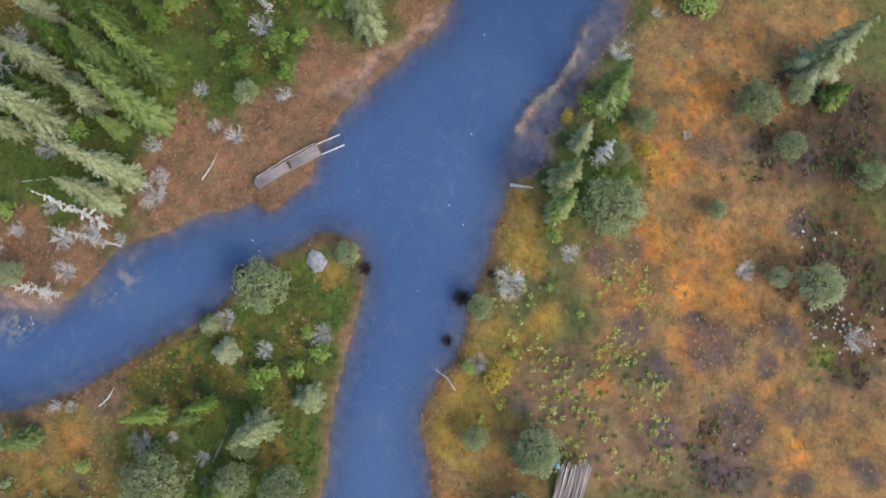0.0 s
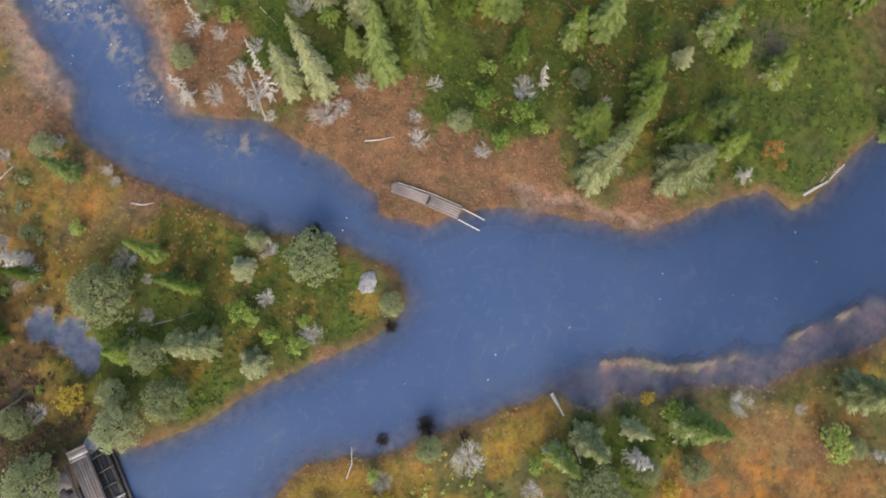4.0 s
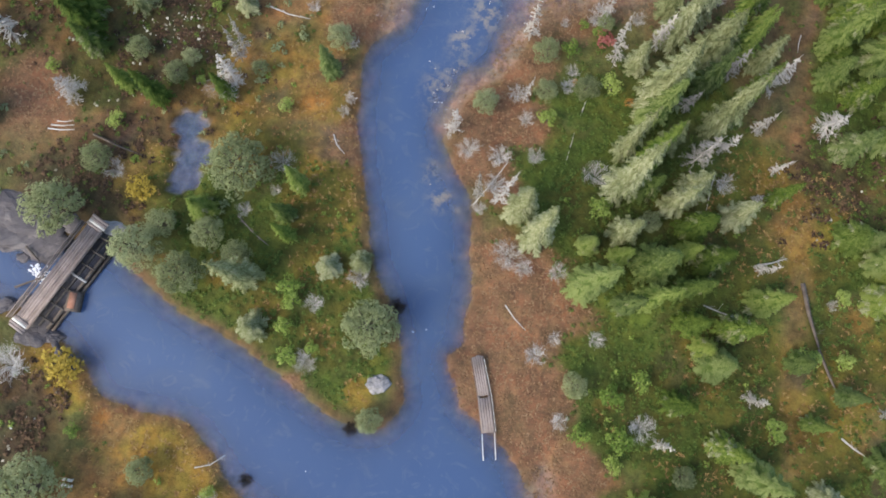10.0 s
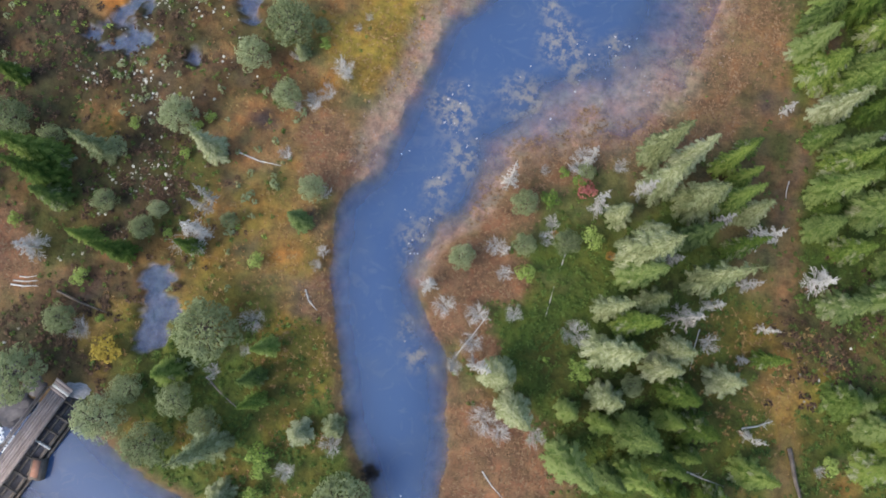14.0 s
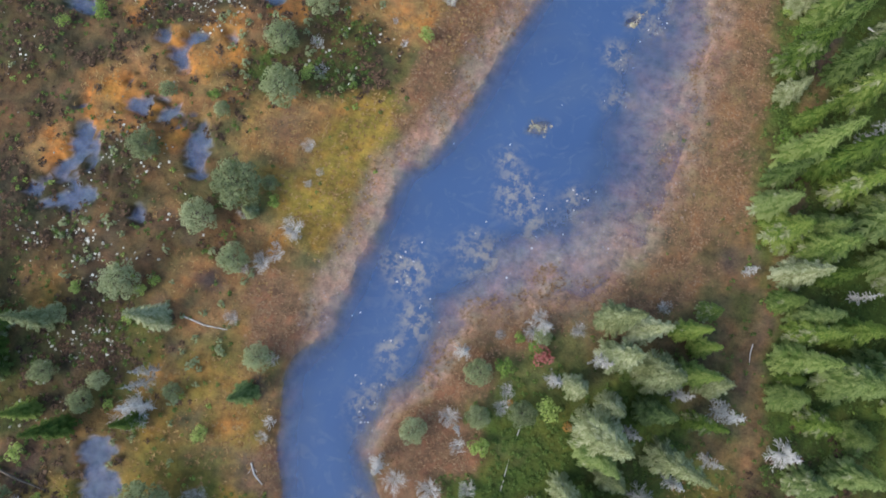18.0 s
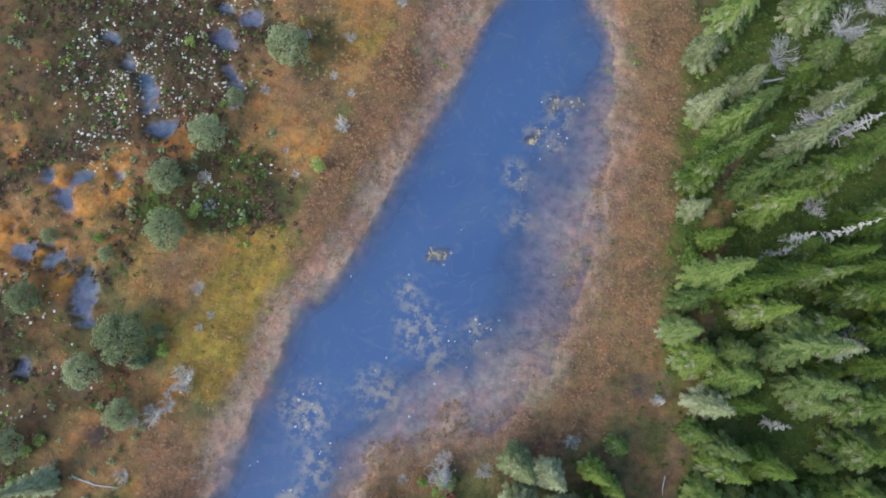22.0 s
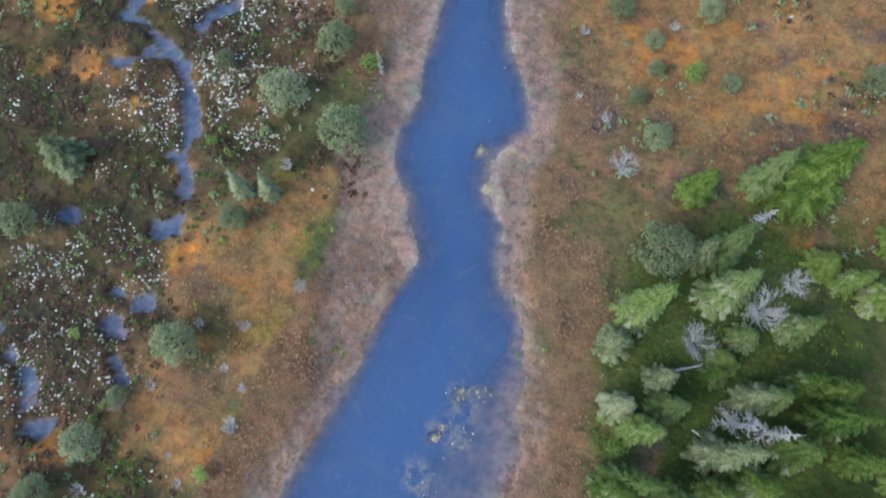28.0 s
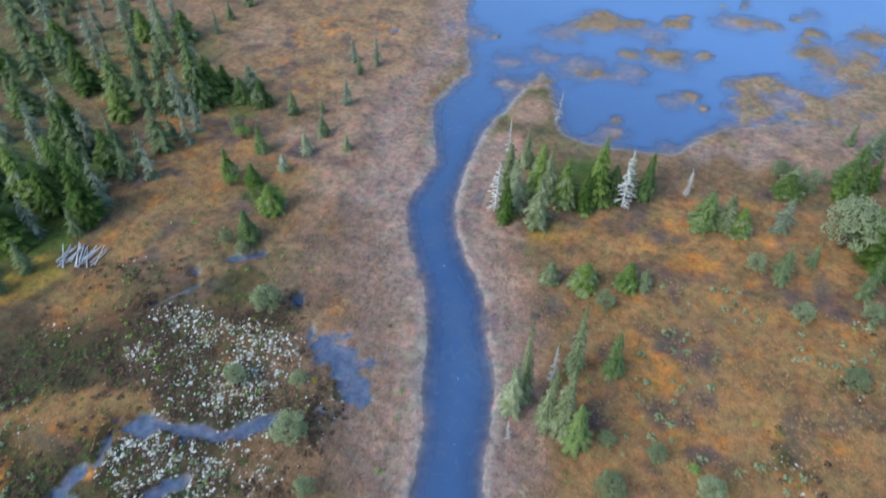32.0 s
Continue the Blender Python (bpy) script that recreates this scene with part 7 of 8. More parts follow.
spruce(22.9, 78.7, 10.0, 2.3)
spruce(23.1, 79.4, 13.5, 2.1)
spruce(25.4, 86.0, 7.2, 2.3)
pale_spruce(24.5, 88.1, 6.1, 2.0)
spruce(29.4, 91.2, 2.9, 2.1)
bush(23.0, 81.9, 1.7, 2.0)
bush(21.3, 83.6, 1.0, 1.0)
pale_spruce(23.6, 76.1, 4.8, 1.8)
spruce(25.7, 74.2, 6.6, 1.6)
spruce(26.9, 79.4, 10.7, 2.3)
snag(31.7, 76.1, 6.6, 1.5)
spruce(32.7, 75.8, 5.4, 2.3)
spruce(25.8, 70.6, 11.6, 2.6)
spruce(29.8, 71.4, 9.0, 1.8)
bush(27.2, 68.6, 1.3, 1.4)
spruce(30.2, 69.4, 10.6, 2.2)
spruce(25.4, 66.0, 6.7, 2.2)
spruce(31.7, 62.1, 6.8, 1.6)
snag(34.4, 61.3, 5.0, 1.4)
spruce(31.1, 56.8, 8.1, 2.0)
spruce(34.2, 58.3, 8.1, 2.2)
spruce(31.6, 51.3, 4.9, 2.3)
spruce(38.2, 50.6, 3.3, 2.3)
spruce(33.5, 69.1, 6.0, 2.7)
spruce(37.3, 66.9, 3.8, 2.9)
spruce(36.9, 64.0, 4.8, 2.2)
spruce(39.7, 58.1, 3.9, 2.3)
spruce(41.3, 53.8, 4.0, 2.8)
spruce(39.3, 59.7, 3.1, 1.5)
pine(22.4, 98.4, 5.0, 5.7)
pale_spruce(25.0, 99.1, 6.5, 2.1)
spruce(21.2, 92.6, 12.8, 2.8)
spruce(26.8, 100.0, 9.5, 2.6)
spruce(27.5, 96.4, 10.1, 3.0)
snag(29.4, 104.3, 4.9, 1.6)
grey_shrub(31.6, 96.8, 2.8, 3.6)
grey_shrub(33.7, 100.0, 2.1, 2.7)
spruce(34.2, 95.8, 6.3, 2.3)
spruce(35.7, 102.4, 3.3, 2.5)
spruce(30.5, 93.8, 3.6, 2.1)
grey_shrub(26.9, 92.2, 2.4, 3.1)
pale_spruce(20.3, 89.8, 4.9, 2.5)
spruce(28.9, 89.9, 4.2, 1.8)
pale_spruce(21.9, 84.7, 6.9, 2.3)
spruce(23.8, 83.7, 9.1, 2.3)
snag(30.7, 86.7, 7.1, 3.0)
pale_spruce(29.5, 83.7, 13.9, 2.4)
spruce(35.6, 86.1, 6.7, 2.9)
spruce(33.6, 89.7, 5.1, 2.1)
spruce(38.4, 91.8, 5.4, 2.5)
spruce(30.7, 81.0, 6.1, 2.2)
spruce(28.8, 77.6, 10.3, 2.4)
grey_shrub(33.5, 80.1, 1.6, 2.0)
bush(24.8, 72.2, 1.8, 2.1)
snag(30.7, 74.4, 6.0, 1.3)
snag(33.6, 76.6, 12.0, 1.3)
spruce(37.3, 79.7, 10.8, 2.9)
spruce(35.0, 75.9, 9.3, 2.0)
spruce(30.8, 72.7, 9.9, 2.6)
spruce(34.4, 73.9, 8.9, 1.5)
spruce(36.8, 73.3, 9.8, 2.2)
spruce(27.8, 70.3, 13.3, 2.0)
spruce(30.0, 63.9, 8.3, 2.8)
spruce(33.0, 67.2, 11.9, 2.8)
spruce(35.3, 70.0, 7.3, 2.1)
spruce(40.7, 71.5, 7.9, 2.3)
grey_shrub(39.4, 70.5, 1.8, 2.3)
spruce(40.1, 68.3, 6.9, 2.3)
spruce(35.4, 64.9, 10.0, 2.3)
spruce(43.9, 73.9, 4.6, 2.2)
spruce(44.9, 70.3, 5.1, 2.3)
spruce(43.6, 77.6, 4.5, 2.4)
pine(-31.4, 82.6, 3.8, 3.7)
pine(-13.6, 77.7, 4.3, 4.1)
pine(-13.8, 89.0, 3.1, 3.0)
bush(-22.5, 75.4, 1.0, 1.1)
grey_shrub(-6.2, 85.6, 1.0, 1.2)
grey_shrub(-9.4, 80.8, 0.9, 1.1)
grey_shrub(-9.5, 77.0, 0.7, 0.8)
grey_shrub(-14.7, 73.7, 0.8, 1.0)
pine(-16.3, 116.8, 3.9, 3.7)
pine(-11.8, 108.3, 4.1, 3.9)
pine(-12.8, 112.4, 2.3, 2.2)
pine(-14.4, 101.4, 5.0, 4.8)
pine(-7.9, 99.8, 5.0, 5.2)
pine(-21.3, 103.3, 2.2, 2.2)
pale_spruce(-30.5, 89.3, 5.4, 3.1)
pale_spruce(-14.4, 91.9, 5.8, 1.6)
pale_spruce(-12.0, 92.6, 5.6, 1.5)
grey_shrub(-11.8, 95.6, 1.1, 1.3)
bush(-19.1, 95.4, 1.2, 1.3)
bush(-17.0, 95.0, 0.9, 0.9)
grey_shrub(-13.1, 79.8, 0.8, 0.9)
grey_shrub(-16.6, 71.6, 1.3, 1.6)
bush(-17.4, 71.1, 1.0, 1.0)
bush(-17.7, 69.7, 0.9, 1.0)
grey_shrub(-7.1, 73.0, 1.0, 1.3)
bush(-8.3, 107.7, 1.8, 2.2)
snag(-7.1, 107.4, 5.6, 0.8)
snag(2.6, 123.6, 3.5, 0.7)
pine(12.4, 121.3, 3.1, 3.0)
pine(11.3, 126.0, 2.1, 2.0)
pine(15.9, 126.1, 2.2, 2.1)
pine(20.8, 123.9, 2.9, 2.9)
pine(16.5, 119.0, 2.2, 2.2)
grey_shrub(9.8, 118.3, 0.9, 1.1)
grey_shrub(11.3, 111.5, 0.7, 0.8)
grey_shrub(14.3, 110.0, 0.9, 1.1)
pine(17.3, 116.1, 2.0, 1.9)
pine(16.4, 112.8, 1.9, 1.9)
bush(20.9, 116.9, 2.0, 2.4)
pine(24.3, 116.9, 2.2, 2.1)
pine(19.0, 108.9, 3.2, 3.1)
grey_shrub(16.9, 105.8, 2.2, 2.8)
grey_shrub(18.0, 121.8, 0.9, 1.1)
pine(37.0, 121.4, 3.3, 3.2)
grey_shrub(38.1, 123.3, 1.7, 2.2)
spruce(28.8, 107.8, 8.7, 2.6)
spruce(32.1, 108.5, 11.5, 5.1)
spruce(23.6, 105.2, 6.3, 2.6)
pale_spruce(-5.4, 155.4, 8.7, 2.7)
spruce(-3.2, 159.0, 9.0, 3.0)
spruce(0.6, 158.5, 8.4, 2.7)
spruce(4.4, 160.4, 10.6, 3.0)
spruce(3.2, 158.6, 6.3, 2.2)
spruce(6.1, 161.7, 5.8, 2.7)
pale_spruce(8.1, 162.9, 6.9, 2.3)
spruce(10.3, 166.0, 5.9, 1.7)
pale_spruce(-1.9, 158.4, 8.9, 2.3)
snag(-2.2, 159.2, 5.7, 0.9)
spruce(17.9, 160.3, 6.0, 3.2)
pale_spruce(20.4, 160.9, 5.5, 2.9)
spruce(22.1, 160.5, 4.3, 2.6)
pale_spruce(28.8, 172.4, 3.8, 2.9)
pine(30.5, 171.4, 2.3, 2.3)
spruce(36.3, 175.4, 6.7, 3.7)
spruce(37.5, 162.6, 10.4, 4.6)
spruce(39.0, 158.3, 5.5, 3.4)
snag(15.6, 165.9, 3.1, 0.8)
bush(3.7, 156.7, 1.0, 1.1)
pale_spruce(1.9, 144.7, 3.3, 2.0)
spruce(5.6, 145.2, 3.8, 2.9)
spruce(10.3, 146.7, 4.3, 2.3)
pine(8.4, 142.9, 2.6, 2.6)
pale_spruce(12.2, 147.2, 3.2, 1.6)
pine(24.1, 154.2, 2.8, 2.7)
pine(29.1, 147.9, 2.8, 2.8)
pine(36.4, 150.4, 3.0, 2.9)
spruce(8.6, 125.1, 7.1, 2.2)
pale_spruce(7.0, 125.8, 10.7, 2.1)
pale_spruce(5.5, 126.0, 9.4, 1.9)
pale_spruce(2.8, 128.5, 12.4, 1.5)
pale_spruce(6.8, 133.0, 11.2, 1.8)
pale_spruce(2.1, 126.9, 8.0, 2.2)
spruce(10.7, 134.1, 6.8, 1.8)
snag(5.1, 131.1, 7.1, 1.3)
bush(19.2, 125.8, 1.2, 1.4)
pine(33.6, 140.5, 3.0, 2.9)
spruce(-68.4, 148.7, 8.8, 4.1)
pale_spruce(-81.5, 153.1, 5.7, 3.1)
spruce(-59.0, 139.6, 8.0, 3.5)
spruce(-62.8, 139.5, 9.2, 3.5)
spruce(-55.9, 135.2, 5.9, 3.0)
spruce(-67.5, 134.4, 9.6, 4.4)
spruce(-61.3, 128.6, 8.4, 4.6)
spruce(-61.0, 135.2, 8.4, 3.4)
spruce(-71.1, 160.7, 8.2, 4.4)
spruce(-57.2, 165.6, 7.8, 4.5)
spruce(-62.1, 162.2, 4.0, 2.8)
pale_spruce(-53.5, 170.6, 4.3, 2.9)
pale_spruce(-56.6, 154.2, 3.4, 1.7)
pine(-47.7, 158.8, 1.7, 1.7)
spruce(-40.0, 148.9, 3.4, 2.0)
spruce(-34.7, 144.9, 4.4, 3.1)
pale_spruce(-37.5, 152.7, 2.9, 1.6)
pale_spruce(-36.3, 157.3, 4.3, 1.6)
pale_spruce(-36.1, 162.2, 3.7, 1.8)
pale_spruce(-31.2, 160.1, 2.8, 1.1)
spruce(-34.6, 139.0, 4.9, 2.3)
pine(-43.2, 149.1, 2.4, 2.3)
pine(-36.7, 137.7, 2.1, 2.1)
pine(-34.3, 136.9, 2.1, 2.1)
pine(-26.3, 129.9, 3.9, 3.8)
pine(-24.6, 120.4, 2.6, 2.5)
pine(-18.7, 122.4, 2.0, 2.0)
yellow_bush(-17.4, 123.1, 0.4, 0.9)
spruce(51.0, 11.6, 6.4, 3.0)
spruce(-62.9, 129.5, 7.8, 4.2)
spruce(-55.6, 135.4, 9.6, 3.7)
spruce(-64.9, 135.7, 9.5, 4.2)
spruce(-63.6, 137.3, 6.0, 4.2)
spruce(-60.0, 145.1, 6.7, 3.5)
spruce(-68.0, 146.5, 8.9, 4.2)
spruce(-82.0, 152.5, 5.8, 4.2)
spruce(-67.0, 156.2, 5.4, 3.4)
spruce(38.3, 160.2, 6.4, 4.2)
spruce(-94.7, 160.8, 5.7, 4.2)
spruce(-77.6, 161.1, 8.9, 4.2)
spruce(-57.5, 163.0, 13.0, 3.9)
spruce(-91.3, 166.1, 5.3, 4.2)
spruce(-52.5, 166.5, 4.6, 2.9)
spruce(-49.1, 166.8, 4.5, 2.8)
spruce(-56.9, 168.5, 4.8, 3.0)
spruce(28.1, 170.6, 3.5, 3.4)
spruce(-93.1, 172.0, 5.1, 4.2)
spruce(36.1, 174.7, 5.0, 4.2)
spruce(-80.2, 178.9, 5.9, 3.5)
spruce(-73.5, 181.3, 5.9, 4.0)
snag(-37.4, 152.5, 3.2, 1.1)
snag(-36.1, 157.1, 3.3, 1.3)
snag(-36.4, 163.1, 3.4, 1.6)
snag(15.5, 165.5, 4.3, 1.1)
snag(-9.3, 167.4, 6.6, 1.2)
snag(-4.4, 177.6, 6.2, 1.4)
pine(-9.7, -7.4, 3.6, 4.5)
pine(-15.8, -7.0, 5.0, 6.2)
pine(34.1, 162.1, 7.8, 7.3)
pine(27.3, 174.0, 2.8, 3.5)
bush(-42.3, 147.5, 1.7, 2.4)
bush(-46.8, 157.7, 1.9, 2.7)
grey_shrub(-0.5, -34.4, 2.1, 2.3)

spruce(-43.6, 149.0, 5, 1.8)
spruce(-42.6, 155.6, 5, 1.7)
pine(-48.4, 158.8, 3, 2.5)
pine(-49.2, 165.9, 3.2, 2.4)
spruce(35.6, 166.1, 5.5, 2.2)
spruce(38.2, 164.9, 6, 2.2)
spruce(34.8, 171.7, 5, 2.0)
spruce(38.4, 174.9, 5.5, 2.0)
pine(38.6, 160.8, 3.5, 3)
pine(31.3, 173.6, 3, 2.4)
pine(28.7, 170.8, 2.8, 2.2)
pale_spruce(-6.1, 165.0, 6.5, 1.8)
snag(15.8, 166.2, 4.5, 1.2)
forest(10, 34, 50, 36, 62, 6, 10, 2.7, lambda x, y: True, 1)
forest(17, 16, 28.5, 26, 49, 4.5, 8, 2.0, lambda x, y: x > 17 + (y < 28) * 3, 3, 0.45)
forest(16, 33, 54, 66, 88, 6, 10, 1.8, lambda x, y: True, 31)
forest(60, 24, 58, 44, 112, 6, 10, 1.9, lambda x, y: x > (36 if y < 58 else 24.5) + max(0, y - 84) * 0.6, 2)
forest(6, 26, 44, 4, 26, 4, 7, 2.8, lambda x, y: y > 24 - (x - 22) * 0.9, 24, 0.15)
forest(16, 46, 66, -6, 44, 5, 9, 3.4, lambda x, y: True, 12, 0.2)
forest(46, 52, 76, 36, 112, 7, 12, 2.8, lambda x, y: True, 13, 0.15, FAR_EAST)
FAR = []
forest(210, -140, -46, 116, 250, 4.5, 11, 2.2, lambda x, y: x < -52 - (y - 116) * 0.10 + 10 * math.sin(y * 0.09) and fbm(np.array(x), np.array(y), 16, 171, 2) > 0.34, 5, joined=FAR)
forest(34, -84, -53, 112, 150, 4.5, 9, 2.4, lambda x, y: x < -54 + (y - 125) * 0.05, 14, joined=FAR)
forest(6, -44, -34, 160, 190, 3, 6, 3.5, lambda x, y: x < -32 - (y - 160) * 0.2, 6, 0.3, FAR)
forest(7, -9, 13, 151, 168, 6, 10, 1.5, lambda x, y: abs(y - 157 - x * 0.42) < 4.5, 7, 0.3)
forest(26, 26, 76, 148, 188, 4, 9, 2.6, lambda x, y: fbm(np.array(x), np.array(y), 14, 172, 2) > 0.45, 8, 0.25, FAR)
forest(12, -52, -24, 16, 40, 5, 9, 3.0, lambda x, y: x < -34, 10, 0.2)



def joined_wood(name, bits, places, material, label):
    """Distant wood as one mesh."""
    v0, f0 = np.array(bits.v), np.array(bits.f)
    vs, fs = [], []
    for k, (x, y, h, w) in enumerate(places):
        a = k * 2.4
        q = np.stack([v0[:, 0] * math.cos(a) - v0[:, 1] * math.sin(a), v0[:, 0] * math.sin(a) + v0[:, 1] * math.cos(a), v0[:, 2]], -1) * (w, w, h)
        vs.append(q + (x, y, ground_z(x, y) - 0.05))
        fs.append(f0 + len(v0) * k)
    tagged(new(name, raw_mesh(name, np.concatenate(vs), np.concatenate(fs), material)), label, "woodland", kind="stuff")


far_trunk, far_crown = spruce_meshes(15, 13, 0.9, 0.35)
joined_wood("far_wood_crowns", far_crown, FAR[::2], FAR_GREEN, "distant dark green spruce wood beyond the bog")
joined_wood("far_wood_trunks", far_trunk, FAR, BARK, "trunks of the distant spruce wood")
joined_wood("east_wood_crowns", far_crown, FAR_EAST, FAR_GREEN, "green spruce wood at the back of the forest")
joined_wood("east_wood_trunks", far_trunk, FAR_EAST, BARK, "trunks at the back of the forest")
far_trunk, far_crown = spruce_meshes(16, 12, 0.8, 0.45)
joined_wood("grey_wood_crowns", far_crown, FAR[1::2], FAR_GREY, "distant spruces beyond the bog, paled grey-green with painted haze")

# ---- built things ----
def box_bits(bits, centre, size, yaw=0.0, tilt=0.0, bevel=0.0):
    cx, sx = np.array(centre, float), np.array(size, float) / 2
    m = np.array(Euler((0, tilt, yaw)).to_matrix())
    k = len(bits.v)
    for i in range(8):
        p = np.array([(-1, 1)[i & 1], (-1, 1)[(i >> 1) & 1], (-1, 1)[(i >> 2) & 1]]) * sx
        bits.v.append(cx + m @ p)
    for q in ((0, 2, 3, 1), (4, 5, 7, 6), (0, 1, 5, 4), (2, 6, 7, 3), (0, 4, 6, 2), (1, 3, 7, 5)):
        bits.f += [(k + q[0], k + q[1], k + q[2]), (k + q[0], k + q[2], k + q[3])]


def part(name, bits, material, parent, label=""):
    ob = new(name, bits.mesh(name, material))
    ob.parent = parent
    if label:
        ob["label"] = label
    return ob


def thing(name, label, category, group=""):
    return tagged(new(name), label, category, group)


def beam_bits(bits, a, b, wide, thick):
    """A squared beam from a to b, its top face level."""
    a, b = np.array(a, float), np.array(b, float)
    ax = (b - a) / np.linalg.norm(b - a)
    side = np.cross(ax, (0, 0, 1))
    side /= np.linalg.norm(side)
    up = np.cross(side, ax)
    k = len(bits.v)
    for p in (a, b):
        for s, u in ((-1, -1), (1, -1), (1, 1), (-1, 1)):
            bits.v.append(p + side * s * wide / 2 + up * u * thick / 2)
    for q in ((0, 3, 2, 1), (4, 5, 6, 7), (0, 1, 5, 4), (1, 2, 6, 5), (2, 3, 7, 6), (3, 0, 4, 7)):
        bits.f += [(k + q[0], k + q[1], k + q[2]), (k + q[0], k + q[2], k + q[3])]


def beam(name, a, b, wide, thick, material, parent, label=""):
    bits = Bits()
    beam_bits(bits, a, b, wide, thick)
    return part(name, bits, material, parent, label)


def pole(name, a, b, ra, rb, material, parent=None, label="", bend=0.0, sides=6):
    """A round pole with a slight bend in the middle."""
    a, b = np.array(a, float), np.array(b, float)
    bits = Bits()
    m = (a + b) / 2 + np.cross(b - a, (0, 0, 1)) / np.linalg.norm(b - a) * bend
    bits.rod(a, m, ra, (ra + rb) / 2, sides)
    bits.rod(m, b, (ra + rb) / 2, rb, sides)
    ob = new(name, bits.mesh(name, material))
    if parent:
        ob.parent = parent
    if label:
        ob["label"] = label
    return ob


def rock_mesh(name, seed, material, rough=0.28, squash=0.6, detail=3):
    """A weathered boulder about one metre across."""
    bm = bmesh.new()
    bmesh.ops.create_icosphere(bm, subdivisions=detail, radius=0.5)
    for v in bm.verts:
        d = v.co.normalized()
        k = 1 + rough * noise.noise(d * 1.7 + Vector((seed * 3.1, 0, 0))) + rough * 0.5 * noise.noise(d * 4.1 + Vector((0, seed, 0)))
        v.co = Vector((d.x * k * 0.5, d.y * k * 0.5, max(d.z * k * 0.5 * squash, -0.25)))
    me = bpy.data.meshes.new(name)
    bm.to_mesh(me)
    bm.free()
    me.materials.append(material)
    for p in me.polygons:
        p.use_smooth = seed % 2 == 0
    return me


# the plank bridge over the dam
north, south = np.array((-21.1, 14.5, 1.25)), np.array((-23.25, 3.6, 1.25))
run = (south - north) / np.linalg.norm(south - north)
left = np.cross((0, 0, 1), run)
LENGTH = float(np.linalg.norm(south - north))
bridge = thing("footbridge", "weathered grey plank footbridge with low side rails over a small dam", "bridge")
gr = random.Random(3)
for row in range(6):
    side = left * (-0.6 + 0.24 * row + gr.uniform(-0.008, 0.008)) + np.array((0, 0, gr.uniform(-0.008, 0.008)))
    beam("plank", north + run * gr.uniform(-0.03, 0.03) + side, south + run * gr.uniform(-0.03, 0.03) + side, gr.uniform(0.222, 0.236), 0.06, PLANK, bridge)
for s in (-0.55, 0.0, 0.55):
    beam("girder", north + left * s - np.array((0, 0, 0.16)), south + left * s - np.array((0, 0, 0.16)), 0.2, 0.25, BEAM, bridge, "dark timber girder")
for s, lifts in ((-0.92, (0.12, 0.38, 0.7)), (0.84, (0.12, 0.34))):
    for lift in lifts:
        beam("rail", north + left * s + run * 0.8 + np.array((0, 0, lift)), south + left * s - run * 0.5 + np.array((0, 0, lift)), 0.07, 0.08, BEAM if lift == 0.38 else PLANK, bridge)
    for k in range(7):
        p = north + left * s * 1.05 + run * (0.9 + k * (LENGTH - 1.5) / 6)
        beam("post", p - np.array((0, 0, 0.25)), p + np.array((0, 0, lifts[-1] + 0.04)), 0.08, 0.08, BEAM, bridge)
for e, d in ((north, 1), (south, -1)):
    for k in range(4):
        p = e + run * d * (0.02 + 0.25 * k) + np.array((0, 0, 0.062))
        beam("ramp_plank", p - left * (0.78 + gr.uniform(-0.05, 0.08)), p + left * (0.78 + gr.uniform(-0.05, 0.08)), 0.23, 0.05, GREYWOOD if k == 2 else PLANK, bridge, "pale grey cross plank")

# the dam beside it
dam = thing("timber_dam", "dark old timber and concrete dam with beams beside the footbridge", "dam")
dn, ds = np.array((-19.45, 13.5, 0.45)), np.array((-21.3, 4.4, 0.45))
wide = Bits()
beam_bits(wide, (dn + north) / 2 * np.array((1, 1, 0)) + np.array((-0.2, 0, 0.12)), (ds + south) / 2 * np.array((1, 1, 0)) + np.array((-0.2, 0, 0.12)), 2.3, 0.7)
part("sill", wide, DARKROCK, dam, "dark wet concrete sill")
beam("top_beam", dn, ds, 0.22, 0.28, BEAM, dam)
beam("low_beam", dn + np.array((0.3, 0, -0.28)), ds + np.array((0.3, 0, -0.28)), 0.2, 0.24, BEAM, dam)
beam("inner_beam", dn + np.array((-0.75, 0, 0.12)), ds + np.array((-0.75, 0, 0.12)), 0.16, 0.2, BEAM, dam)
for k, t in enumerate((0.06, 0.2, 0.34, 0.47, 0.62, 0.78, 0.93)):
    p = dn + (ds - dn) * t
    beam("cross_beam", p + np.array((0.25, 0, 0.18)), p + np.array((-1.5, 0.25, 0.30)), 0.13 + 0.03 * (k % 2), 0.14, GREYWOOD if k == 3 else BEAM, dam)
    beam("dam_post", p + np.array((0.1, 0, -0.6)), p + np.array((0.1, 0, 0.5)), 0.16, 0.16, BEAM, dam)
box = Bits()
box_bits(box, (-20.35, 7.35, 0.3), (1.0, 1.7, 0.9), 0.25)
part("sluice_box", box, BEAM, dam, "dark timber sluice box")
lid = Bits()
box_bits(lid, (-20.38, 7.4, 0.78), (0.62, 1.35, 0.06), 0.25)
part("sluice_lid", lid, RUSTY, dam, "rust-red sluice lid")
